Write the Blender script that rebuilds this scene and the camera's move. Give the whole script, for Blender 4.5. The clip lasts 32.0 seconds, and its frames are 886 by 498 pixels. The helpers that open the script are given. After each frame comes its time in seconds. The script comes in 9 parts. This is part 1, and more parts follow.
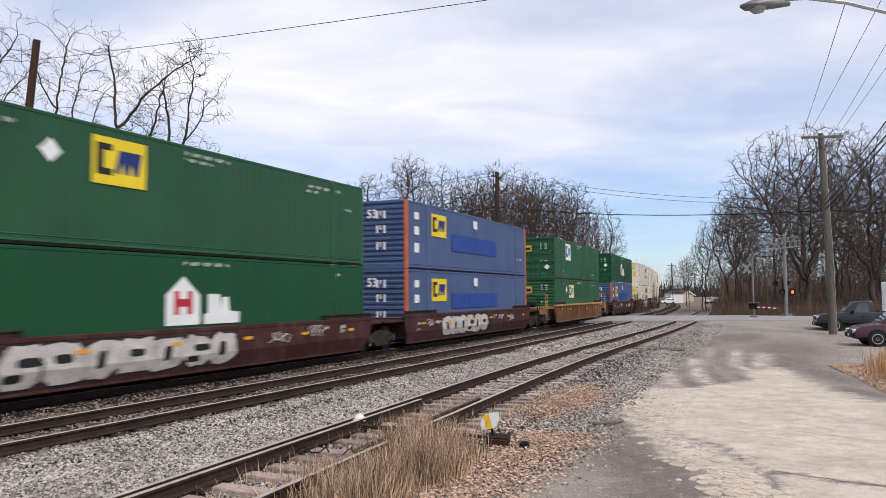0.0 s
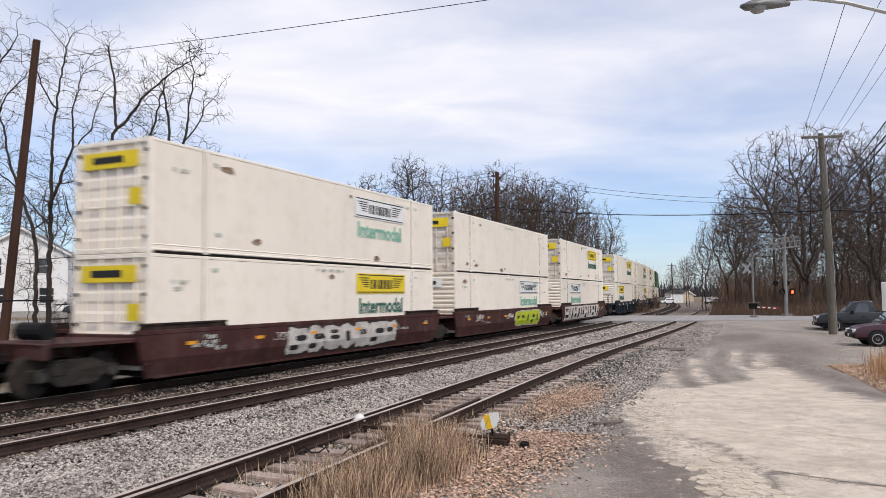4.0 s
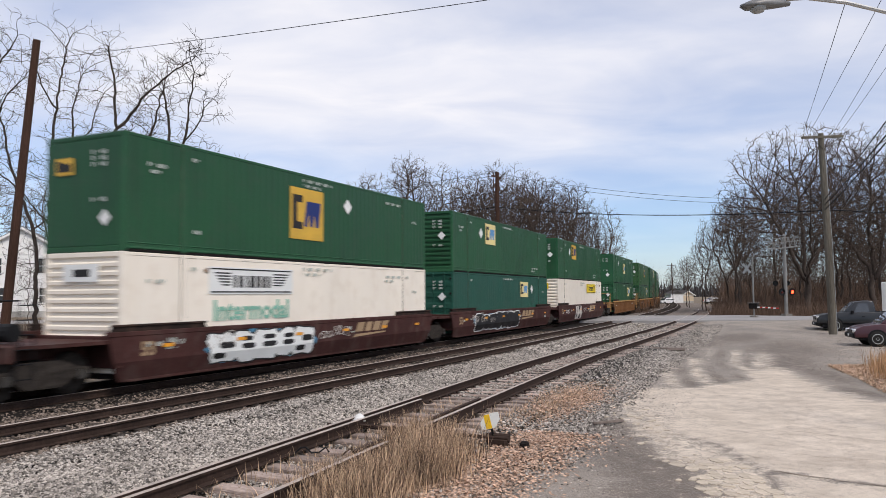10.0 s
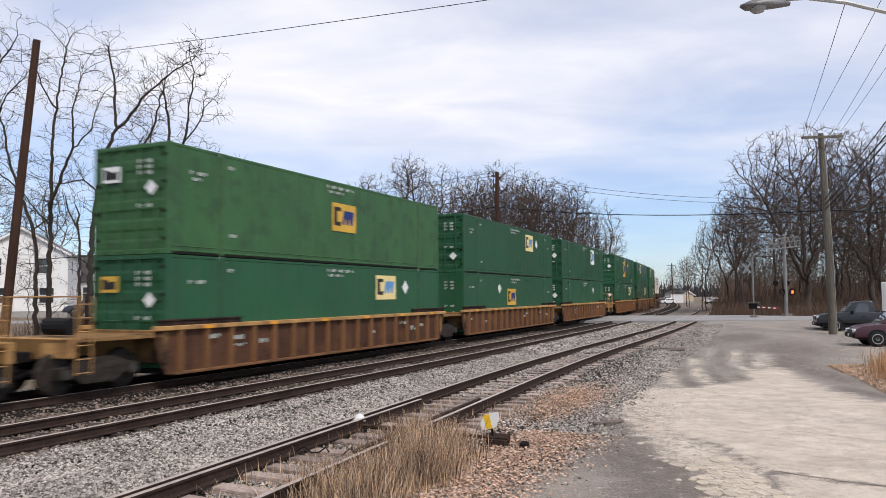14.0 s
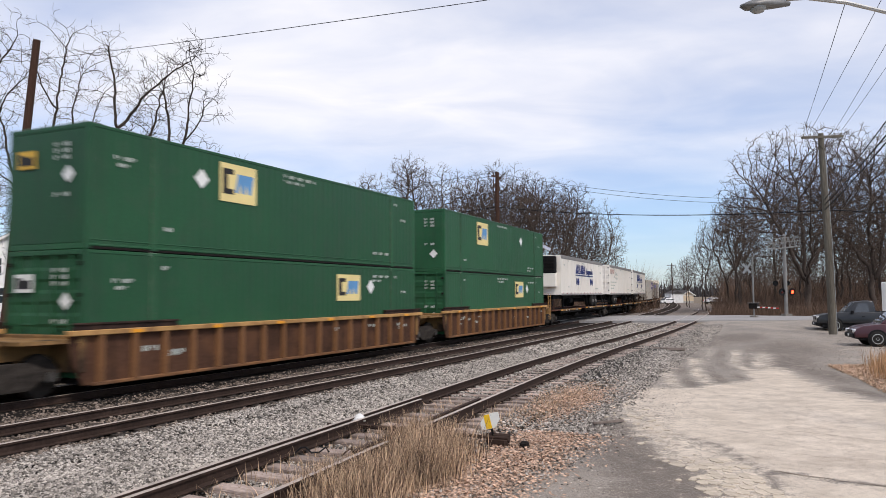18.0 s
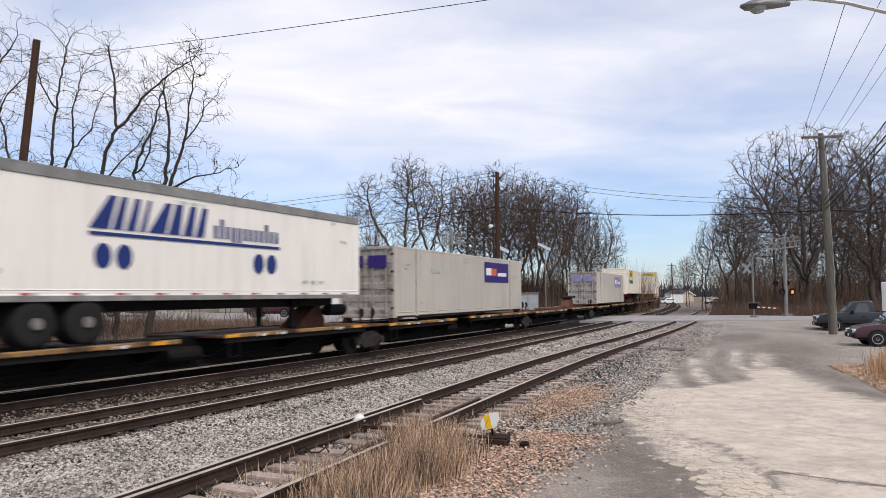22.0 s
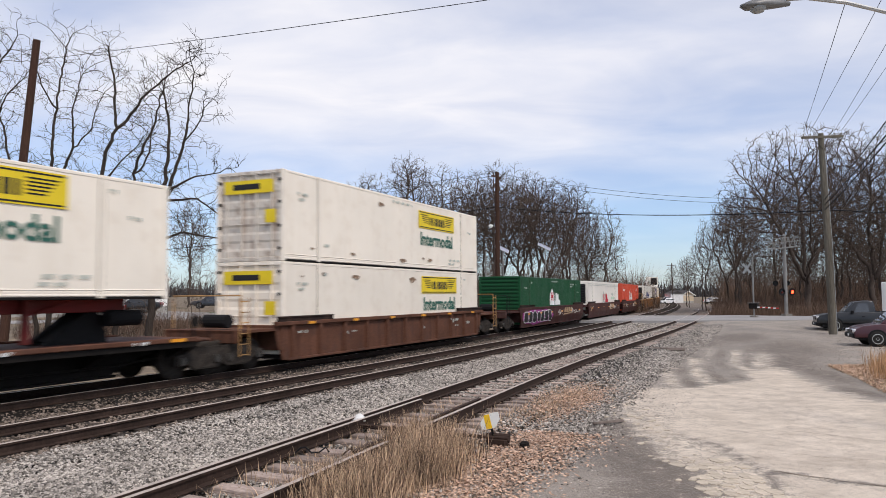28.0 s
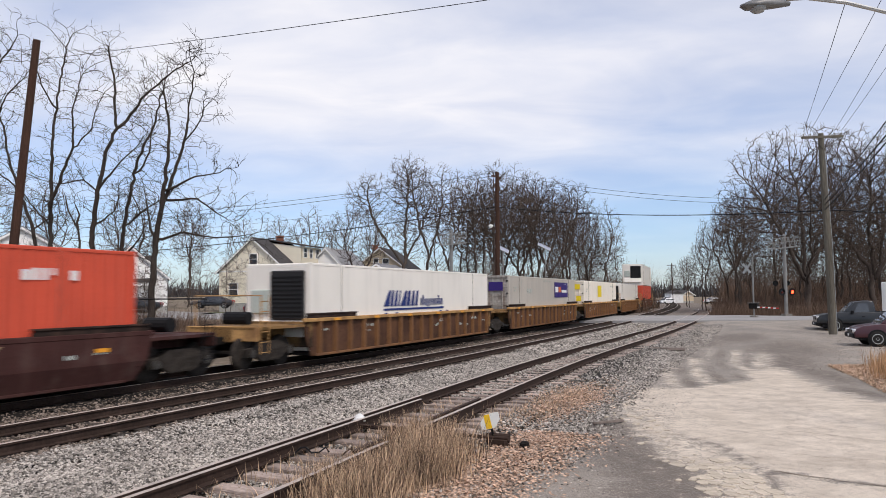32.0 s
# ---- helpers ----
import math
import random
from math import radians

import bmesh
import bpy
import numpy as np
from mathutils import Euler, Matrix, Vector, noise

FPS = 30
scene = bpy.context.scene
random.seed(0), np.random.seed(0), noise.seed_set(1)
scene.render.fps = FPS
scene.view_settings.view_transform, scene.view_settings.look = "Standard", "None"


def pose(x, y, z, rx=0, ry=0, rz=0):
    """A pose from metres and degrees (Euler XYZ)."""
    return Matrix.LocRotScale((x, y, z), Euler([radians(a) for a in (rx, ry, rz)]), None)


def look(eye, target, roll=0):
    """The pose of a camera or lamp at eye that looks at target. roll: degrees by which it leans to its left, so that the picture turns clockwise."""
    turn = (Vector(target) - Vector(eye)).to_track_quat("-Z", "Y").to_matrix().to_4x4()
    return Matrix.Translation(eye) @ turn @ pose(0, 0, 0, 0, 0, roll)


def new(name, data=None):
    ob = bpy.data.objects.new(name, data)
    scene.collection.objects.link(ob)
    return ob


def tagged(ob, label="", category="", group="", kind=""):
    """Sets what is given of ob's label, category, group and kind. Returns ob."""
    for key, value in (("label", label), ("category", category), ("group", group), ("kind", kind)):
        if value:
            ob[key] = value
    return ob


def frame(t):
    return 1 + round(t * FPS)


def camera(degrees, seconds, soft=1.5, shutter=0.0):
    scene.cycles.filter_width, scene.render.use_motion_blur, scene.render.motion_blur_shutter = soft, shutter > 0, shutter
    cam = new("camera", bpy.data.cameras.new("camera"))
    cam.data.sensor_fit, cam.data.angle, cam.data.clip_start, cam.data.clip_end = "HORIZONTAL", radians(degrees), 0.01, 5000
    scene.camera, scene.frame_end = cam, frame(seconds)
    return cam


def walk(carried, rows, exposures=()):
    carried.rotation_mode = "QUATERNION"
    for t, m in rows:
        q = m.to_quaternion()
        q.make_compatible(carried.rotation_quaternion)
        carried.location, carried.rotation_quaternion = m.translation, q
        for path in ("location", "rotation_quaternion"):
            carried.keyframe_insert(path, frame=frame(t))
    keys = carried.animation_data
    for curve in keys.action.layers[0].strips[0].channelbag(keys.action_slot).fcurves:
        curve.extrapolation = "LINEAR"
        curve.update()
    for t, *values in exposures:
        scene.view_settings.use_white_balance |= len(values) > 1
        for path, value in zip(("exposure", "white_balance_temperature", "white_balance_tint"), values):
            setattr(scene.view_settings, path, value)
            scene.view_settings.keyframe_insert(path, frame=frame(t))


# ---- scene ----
# ---------- camera: it stands still beside the line ----------
EYE_H = 2.142
cam = camera(61.19, 32.0, soft=0.6, shutter=0.3)
cam_pose = look((0, 0, EYE_H), (0, 100, EYE_H + 100 * math.tan(0.06143)), roll=-0.43)
walk(cam, [(0.0, cam_pose), (32.0, cam_pose)], exposures=[(0.0, 0.10, 6720, 11), (3.5, 0.08, 6720, 11), (6.0, -0.03, 6720, 11), (9.5, -0.02, 6720, 11), (11.5, 0.09, 6720, 11),
                                                    (22.5, 0.09, 6720, 11), (25.0, 0.0, 6720, 11), (32.0, 0.0, 6720, 11)])

# ---------- daylight: a thinly clouded winter sky with a soft low sun ----------
SUN_ELEV, SUN_AZ = 50.0, 150.0
world = bpy.data.worlds.new("world")
scene.world = world
world.use_nodes = True
wn, wl = world.node_tree.nodes, world.node_tree.links
wn.clear()
w_out = wn.new("ShaderNodeOutputWorld")
w_bg = wn.new("ShaderNodeBackground")
w_sky = wn.new("ShaderNodeTexSky")
w_sky.sky_type = "NISHITA"
w_sky.sun_disc = False
w_sky.sun_elevation = radians(SUN_ELEV)
w_sky.sun_rotation = radians(SUN_AZ)
w_sky.air_density, w_sky.dust_density, w_sky.ozone_density = 1.0, 0.6, 1.5
w_co = wn.new("ShaderNodeTexCoord")
w_sep = wn.new("ShaderNodeSeparateXYZ")
wl.new(w_co.outputs["Generated"], w_sep.inputs[0])
# clouds lie in a flat layer: the direction is divided by its height
w_add = wn.new("ShaderNodeMath")
w_add.operation = "ADD"
w_add.inputs[1].default_value = 0.16
wl.new(w_sep.outputs["Z"], w_add.inputs[0])
w_max = wn.new("ShaderNodeMath")
w_max.operation = "MAXIMUM"
w_max.inputs[1].default_value = 0.03
wl.new(w_add.outputs[0], w_max.inputs[0])
w_div = []
for axis in "XY":
    d = wn.new("ShaderNodeMath")
    d.operation = "DIVIDE"
    wl.new(w_sep.outputs[axis], d.inputs[0])
    wl.new(w_max.outputs[0], d.inputs[1])
    w_div.append(d)
w_com = wn.new("ShaderNodeCombineXYZ")
wl.new(w_div[0].outputs[0], w_com.inputs[0])
wl.new(w_div[1].outputs[0], w_com.inputs[1])
w_map = wn.new("ShaderNodeMapping")
w_map.inputs["Location"].default_value = (3.1, 1.7, 0.4)
w_map.inputs["Rotation"].default_value = (0, 0, radians(12))
w_map.inputs["Scale"].default_value = (0.46, 0.74, 1)
wl.new(w_com.outputs[0], w_map.inputs[0])
w_n1 = wn.new("ShaderNodeTexNoise")
w_n1.inputs["Scale"].default_value = 1.5
w_n1.inputs["Detail"].default_value = 7
w_n1.inputs["Roughness"].default_value = 0.5
w_n1.inputs["Distortion"].default_value = 0.3
wl.new(w_map.outputs[0], w_n1.inputs["Vector"])
w_n2 = wn.new("ShaderNodeTexNoise")
w_n2.inputs["Scale"].default_value = 4.2
w_n2.inputs["Detail"].default_value = 6
w_n2.inputs["Distortion"].default_value = 0.5
wl.new(w_map.outputs[0], w_n2.inputs["Vector"])
w_r1 = wn.new("ShaderNodeValToRGB")
w_r1.color_ramp.elements[0].position, w_r1.color_ramp.elements[1].position = 0.36, 0.62
w_r1.color_ramp.elements[0].color = (0.52, 0.52, 0.52, 1)
w_r1.color_ramp.elements[1].color = (1, 1, 1, 1)
wl.new(w_n1.outputs["Fac"], w_r1.inputs[0])
w_r2 = wn.new("ShaderNodeValToRGB")
w_r2.color_ramp.elements[0].position, w_r2.color_ramp.elements[1].position = 0.32, 0.68
w_r2.color_ramp.elements[0].color = (6.35, 6.80, 8.1, 1)
w_r2.color_ramp.elements[1].color = (8.45, 8.5, 9.0, 1)
wl.new(w_n2.outputs["Fac"], w_r2.inputs[0])
w_hz = wn.new("ShaderNodeMapRange")
w_hz.inputs["From Min"].default_value, w_hz.inputs["From Max"].default_value = 0.06, 0.25
w_hz.inputs["To Min"].default_value, w_hz.inputs["To Max"].default_value = 0.22, 1.0
wl.new(w_sep.outputs["Z"], w_hz.inputs[0])
w_fac = wn.new("ShaderNodeMath")
w_fac.operation = "MULTIPLY"
wl.new(w_r1.outputs[0], w_fac.inputs[0])
wl.new(w_hz.outputs[0], w_fac.inputs[1])
w_gain = wn.new("ShaderNodeMix")
w_gain.data_type, w_gain.blend_type = "RGBA", "MULTIPLY"
w_gain.inputs["Factor"].default_value = 1.0
w_gain.inputs["B"].default_value = (0.80, 0.98, 1.28, 1)
wl.new(w_sky.outputs[0], w_gain.inputs["A"])
w_mix = wn.new("ShaderNodeMix")
w_mix.data_type = "RGBA"
wl.new(w_fac.outputs[0], w_mix.inputs["Factor"])
wl.new(w_gain.outputs["Result"], w_mix.inputs["A"])
wl.new(w_r2.outputs[0], w_mix.inputs["B"])
wl.new(w_mix.outputs["Result"], w_bg.inputs["Color"])
w_bg.inputs["Strength"].default_value = 0.115
wl.new(w_bg.outputs[0], w_out.inputs[0])

sun_data = bpy.data.lights.new("sun", "SUN")
sun_data.energy, sun_data.angle, sun_data.color = 2.3, radians(14), (1.0, 0.93, 0.85)
sun = new("sun", sun_data)
_az, _el = radians(SUN_AZ), radians(SUN_ELEV)
_from = Vector((math.sin(_az) * math.cos(_el), math.cos(_az) * math.cos(_el), math.sin(_el)))
sun.matrix_world = look(_from * 200, (0, 0, 0))
# ---------- materials ----------
MATS = {}


def mat(name, color, rough=0.6, metal=0.0, vary=0.12, scale=1.5, fine=18.0, bump=0.0, bump_scale=60.0, streak=None, amount=0.0,
        spots=None, spot_amount=0.0, spot_scale=2.0, island=0.0, per_object=0.0, coat=0.0, stretch=(1, 1, 1), emit=None, alpha=None):
    """A surface with grain at two scales, optional vertical streaks and patches of a second colour, and fine relief."""
    if name in MATS:
        return MATS[name]
    m = bpy.data.materials.new(name)
    m.use_nodes = True
    n, l = m.node_tree.nodes, m.node_tree.links
    bs = n["Principled BSDF"]
    co = n.new("ShaderNodeTexCoord")
    mp = n.new("ShaderNodeMapping")
    mp.inputs["Scale"].default_value = stretch
    l.new(co.outputs["Object"], mp.inputs[0])

    def noise_tex(sc, detail=4.0, source=mp):
        t = n.new("ShaderNodeTexNoise")
        t.inputs["Scale"].default_value = sc
        t.inputs["Detail"].default_value = detail
        l.new(source.outputs[0], t.inputs["Vector"])
        return t

    def mixed(fac, a, b):
        x = n.new("ShaderNodeMix")
        x.data_type = "RGBA"
        l.new(fac, x.inputs["Factor"])
        for key, value in (("A", a), ("B", b)):
            if isinstance(value, tuple):
                x.inputs[key].default_value = (*value, 1)
            else:
                l.new(value, x.inputs[key])
        return x.outputs["Result"]

    def ramp(source, lo, hi, a=0.0, b=1.0):
        r = n.new("ShaderNodeMapRange")
        r.inputs["From Min"].default_value, r.inputs["From Max"].default_value = lo, hi
        r.inputs["To Min"].default_value, r.inputs["To Max"].default_value = a, b
        l.new(source, r.inputs[0])
        return r.outputs[0]

    dark = tuple(c * (1 - vary) for c in color)
    light = tuple(min(1.0, c * (1 + vary)) for c in color)
    big = noise_tex(scale)
    out = mixed(ramp(big.outputs["Fac"], 0.3, 0.7), dark, light)
    small = noise_tex(fine, 3.0)
    grain = n.new("ShaderNodeMix")
    grain.data_type, grain.blend_type = "RGBA", "OVERLAY"
    grain.inputs["Factor"].default_value = min(1.0, vary * 2)
    l.new(out, grain.inputs["A"])
    l.new(small.outputs["Fac"], grain.inputs["B"])
    out = grain.outputs["Result"]
    if streak:
        sm = n.new("ShaderNodeMapping")
        sm.inputs["Scale"].default_value = (2.2, 2.2, 0.18)
        l.new(co.outputs["Object"], sm.inputs[0])
        st = noise_tex(2.0, 5.0, sm)
        out = mixed(ramp(st.outputs["Fac"], 0.5, 0.75, 0, amount), out, streak)
    if spots:
        sp = noise_tex(spot_scale, 6.0)
        out = mixed(ramp(sp.outputs["Fac"], 0.52, 0.66, 0, spot_amount), out, spots)
    if island or per_object:
        hue = n.new("ShaderNodeHueSaturation")
        if island:
            g = n.new("ShaderNodeNewGeometry")
            src = g.outputs["Random Per Island"]
        else:
            g = n.new("ShaderNodeObjectInfo")
            src = g.outputs["Random"]
        a = island or per_object
        l.new(ramp(src, 0, 1, 1 - a, 1 + a), hue.inputs["Value"])
        l.new(out, hue.inputs["Color"])
        out = hue.outputs["Color"]
    l.new(out, bs.inputs["Base Color"])
    l.new(ramp(big.outputs["Fac"], 0.3, 0.7, max(0.02, rough - 0.1), min(1.0, rough + 0.1)), bs.inputs["Roughness"])
    bs.inputs["Metallic"].default_value = metal
    bs.inputs["Specular IOR Level"].default_value = 0.5 if rough < 0.42 else 0.22 if rough < 0.7 else 0.12
    bs.inputs["Coat Weight"].default_value = coat
    if bump:
        bt = noise_tex(bump_scale, 4.0)
        b = n.new("ShaderNodeBump")
        b.inputs["Strength"].default_value = min(1.0, bump)
        b.inputs["Distance"].default_value = 0.02
        l.new(bt.outputs["Fac"], b.inputs["Height"])
        l.new(b.outputs[0], bs.inputs["Normal"])
    if emit:
        bs.inputs["Emission Color"].default_value = (*emit[:3], 1)
        bs.inputs["Emission Strength"].default_value = emit[3]
    MATS[name] = m
    return m


def glass_mat():
    m = bpy.data.materials.new("window_glass")
    m.use_nodes = True
    b = m.node_tree.nodes["Principled BSDF"]
    b.inputs["Base Color"].default_value = (0.03, 0.035, 0.04, 1)
    b.inputs["Roughness"].default_value = 0.05
    b.inputs["IOR"].default_value = 1.5
    b.inputs["Coat Weight"].default_value = 0.6
    return m


GLASS = glass_mat()
M_GREEN = mat("green_container_paint", (0.022, 0.095, 0.043), 0.45, vary=0.12, scale=0.5, streak=(0.030, 0.055, 0.036), amount=0.4, spots=(0.05, 0.085, 0.055), spot_amount=0.25, per_object=0.16)
M_DGREEN = mat("deep_green_container_paint", (0.008, 0.072, 0.027), 0.45, vary=0.1, scale=0.7, streak=(0.02, 0.04, 0.025), amount=0.3, per_object=0.08)
M_TEAL = mat("sea_green_container_paint", (0.018, 0.085, 0.060), 0.45, vary=0.1, scale=0.7, streak=(0.03, 0.05, 0.04), amount=0.3)
M_OGREEN = mat("faded_green_container_paint", (0.045, 0.125, 0.048), 0.5, vary=0.16, scale=0.7, streak=(0.04, 0.07, 0.04), amount=0.5, spots=(0.03, 0.06, 0.035), spot_amount=0.5)
M_BLUE = mat("slate_blue_container_paint", (0.070, 0.108, 0.220), 0.5, vary=0.12, scale=0.7, streak=(0.06, 0.08, 0.12), amount=0.4)
M_BLUE2 = mat("royal_blue_patch_paint", (0.025, 0.065, 0.28), 0.5, vary=0.06)
M_ORANGE = mat("orange_red_post_paint", (0.56, 0.13, 0.055), 0.5, vary=0.12)
M_WHITE = mat("white_container_paint", (0.885, 0.81, 0.70), 0.45, vary=0.04, scale=0.6, streak=(0.74, 0.64, 0.51), amount=0.22, spots=(0.62, 0.50, 0.38), spot_amount=0.16, per_object=0.05)
M_CREAM = mat("rust_stained_white_paint", (0.83, 0.74, 0.62), 0.5, vary=0.07, scale=0.6, streak=(0.60, 0.27, 0.11), amount=0.75, spots=(0.66, 0.38, 0.20), spot_amount=0.7, spot_scale=0.45)
M_TRAIL = mat("white_trailer_paint", (0.85, 0.80, 0.725), 0.4, vary=0.04, scale=0.6, streak=(0.6, 0.57, 0.52), amount=0.35)
M_GREY = mat("grey_container_paint", (0.50, 0.455, 0.395), 0.5, vary=0.07, scale=0.6, streak=(0.3, 0.28, 0.26), amount=0.4)
M_DIRTY = mat("rust_streaked_grey_door_paint", (0.36, 0.34, 0.31), 0.6, vary=0.2, scale=1.5, streak=(0.16, 0.10, 0.07), amount=0.9, spots=(0.12, 0.09, 0.075), spot_amount=0.7, spot_scale=3)
M_DIRTYW = mat("rust_streaked_white_door_paint", (0.68, 0.63, 0.56), 0.55, vary=0.12, scale=1.5, streak=(0.36, 0.22, 0.13), amount=0.75, spots=(0.30, 0.21, 0.15), spot_amount=0.6, spot_scale=3)
M_RED = mat("orange_red_container_paint", (0.60, 0.085, 0.045), 0.5, vary=0.1, scale=0.7, streak=(0.42, 0.08, 0.05), amount=0.4)
M_TAN = mat("weathered_ochre_car_paint", (0.205, 0.100, 0.046), 0.75, vary=0.2, scale=0.8, streak=(0.09, 0.05, 0.035), amount=0.85, spots=(0.10, 0.06, 0.045), spot_amount=0.55, bump=0.2, per_object=0.1)
M_TANSH = mat("dirty_brown_car_sheet", (0.088, 0.044, 0.028), 0.8, vary=0.3, scale=0.8, streak=(0.03, 0.018, 0.014), amount=0.9, spots=(0.16, 0.075, 0.038), spot_amount=0.55, spot_scale=1.2, per_object=0.15)
M_TANTOP = mat("yellow_ochre_chord_paint", (0.44, 0.25, 0.10), 0.7, vary=0.2, scale=1.2, spots=(0.18, 0.09, 0.05), spot_amount=0.6)
M_SILL = mat("grimy_ochre_sill_paint", (0.27, 0.155, 0.065), 0.75, vary=0.25, scale=1.0, streak=(0.08, 0.05, 0.035), amount=0.8, spots=(0.035, 0.026, 0.02), spot_amount=0.95, spot_scale=1.1)
M_BROWN = mat("oxide_brown_car_paint", (0.060, 0.025, 0.022), 0.7, vary=0.2, scale=0.8, streak=(0.11, 0.06, 0.05), amount=0.5, spots=(0.12, 0.085, 0.075), spot_amount=0.3)
M_BROWN2 = mat("rust_brown_car_paint", (0.120, 0.054, 0.035), 0.75, vary=0.25, scale=0.8, streak=(0.045, 0.024, 0.018), amount=0.8, spots=(0.07, 0.045, 0.04), spot_amount=0.4)
M_GUIDE = mat("grimy_dark_guide_steel", (0.030, 0.020, 0.017), 0.8, vary=0.3, scale=2, spots=(0.09, 0.05, 0.035), spot_amount=0.5)
M_NAVY = mat("dark_slate_blue_car_paint", (0.014, 0.023, 0.030), 0.7, vary=0.2, scale=0.8, streak=(0.06, 0.06, 0.06), amount=0.5)
M_STEEL = mat("dark_truck_steel", (0.014, 0.012, 0.011), 0.75, 0.0, vary=0.3, scale=4, bump=0.2)
M_TRUCK = mat("dusty_truck_casting", (0.042, 0.035, 0.030), 0.85, vary=0.4, scale=4, spots=(0.02, 0.017, 0.015), spot_amount=0.8, spot_scale=5, bump=0.3)
M_BLACK = mat("black_painted_steel", (0.013, 0.013, 0.014), 0.7, vary=0.2)
M_WHEEL = mat("worn_wheel_steel", (0.11, 0.10, 0.09), 0.45, 0.7, vary=0.3)
M_CHIP = mat("chipped_rusty_patch", (0.24, 0.16, 0.11), 0.85, vary=0.4, scale=5, spots=(0.5, 0.42, 0.33), spot_amount=0.8, spot_scale=6)
M_POSTSHADE = mat("post_edge_shade", (0.09, 0.08, 0.07), 0.9, vary=0.4, scale=2)
M_YEL = mat("yellow_decal", (0.80, 0.60, 0.03), 0.5, vary=0.06, streak=(0.55, 0.42, 0.05), amount=0.3)
M_CRM = mat("pale_yellow_decal", (0.80, 0.66, 0.30), 0.5, vary=0.06)
M_GOLD = mat("faded_gold_decal", (0.62, 0.38, 0.06), 0.5, vary=0.12)
M_WDEC = mat("white_decal", (0.78, 0.79, 0.77), 0.5, vary=0.06)
M_FADE = mat("faded_white_lettering", (0.46, 0.50, 0.46), 0.6, vary=0.1)
M_INK = mat("black_decal", (0.022, 0.021, 0.022), 0.5, vary=0.1)
M_NAVYD = mat("navy_decal", (0.018, 0.035, 0.16), 0.5, vary=0.08)
M_LBLUE = mat("sky_blue_decal", (0.12, 0.30, 0.55), 0.5, vary=0.08)
M_TEALD = mat("dark_green_lettering", (0.035, 0.13, 0.10), 0.5, vary=0.08)
M_AQUA = mat("faded_mint_lettering", (0.22, 0.46, 0.36), 0.6, vary=0.12)
M_MINT = mat("pale_mint_label", (0.58, 0.70, 0.56), 0.6, vary=0.1)
M_PURP = mat("purple_decal", (0.035, 0.020, 0.15), 0.5, vary=0.08)
M_PURP2 = mat("faded_purple_decal", (0.26, 0.24, 0.42), 0.6, vary=0.2)
M_REDD = mat("crimson_decal", (0.50, 0.03, 0.05), 0.5, vary=0.08)
M_REDF = mat("faded_red_lettering", (0.50, 0.30, 0.26), 0.6, vary=0.15)
M_SAFE = mat("orange_reflector", (0.80, 0.33, 0.02), 0.4, vary=0.05)
M_TAND = mat("tan_lettering", (0.36, 0.25, 0.15), 0.6, vary=0.15)
M_GRAF = mat("pale_spray_paint", (0.54, 0.50, 0.46), 0.6, vary=0.2, scale=2.5, spots=(0.3, 0.25, 0.23), spot_amount=0.5)
M_GRAF2 = mat("lime_spray_paint", (0.42, 0.50, 0.03), 0.6, vary=0.2, scale=2.5)
M_GRAF3 = mat("blue_spray_paint", (0.07, 0.22, 0.34), 0.6, vary=0.3, scale=2.5, spots=(0.4, 0.5, 0.5), spot_amount=0.5)
M_GRAF4 = mat("magenta_spray_paint", (0.30, 0.05, 0.22), 0.6, vary=0.3, scale=2.5)
M_ALU = mat("galvanised_metal", (0.42, 0.43, 0.43), 0.45, 0.6, vary=0.15)
M_BAND = mat("dull_aluminium_rail", (0.26, 0.25, 0.24), 0.6, 0.2, vary=0.2, scale=2, streak=(0.16, 0.14, 0.12), amount=0.6)
M_TYRE = mat("tyre_rubber", (0.022, 0.021, 0.02), 0.85, vary=0.2)
M_RUBW = mat("dusty_wheel_rim", (0.24, 0.22, 0.20), 0.5, 0.4, vary=0.2)
M_REDFR = mat("red_chassis_paint", (0.16, 0.022, 0.02), 0.6, vary=0.2, spots=(0.08, 0.03, 0.025), spot_amount=0.5)
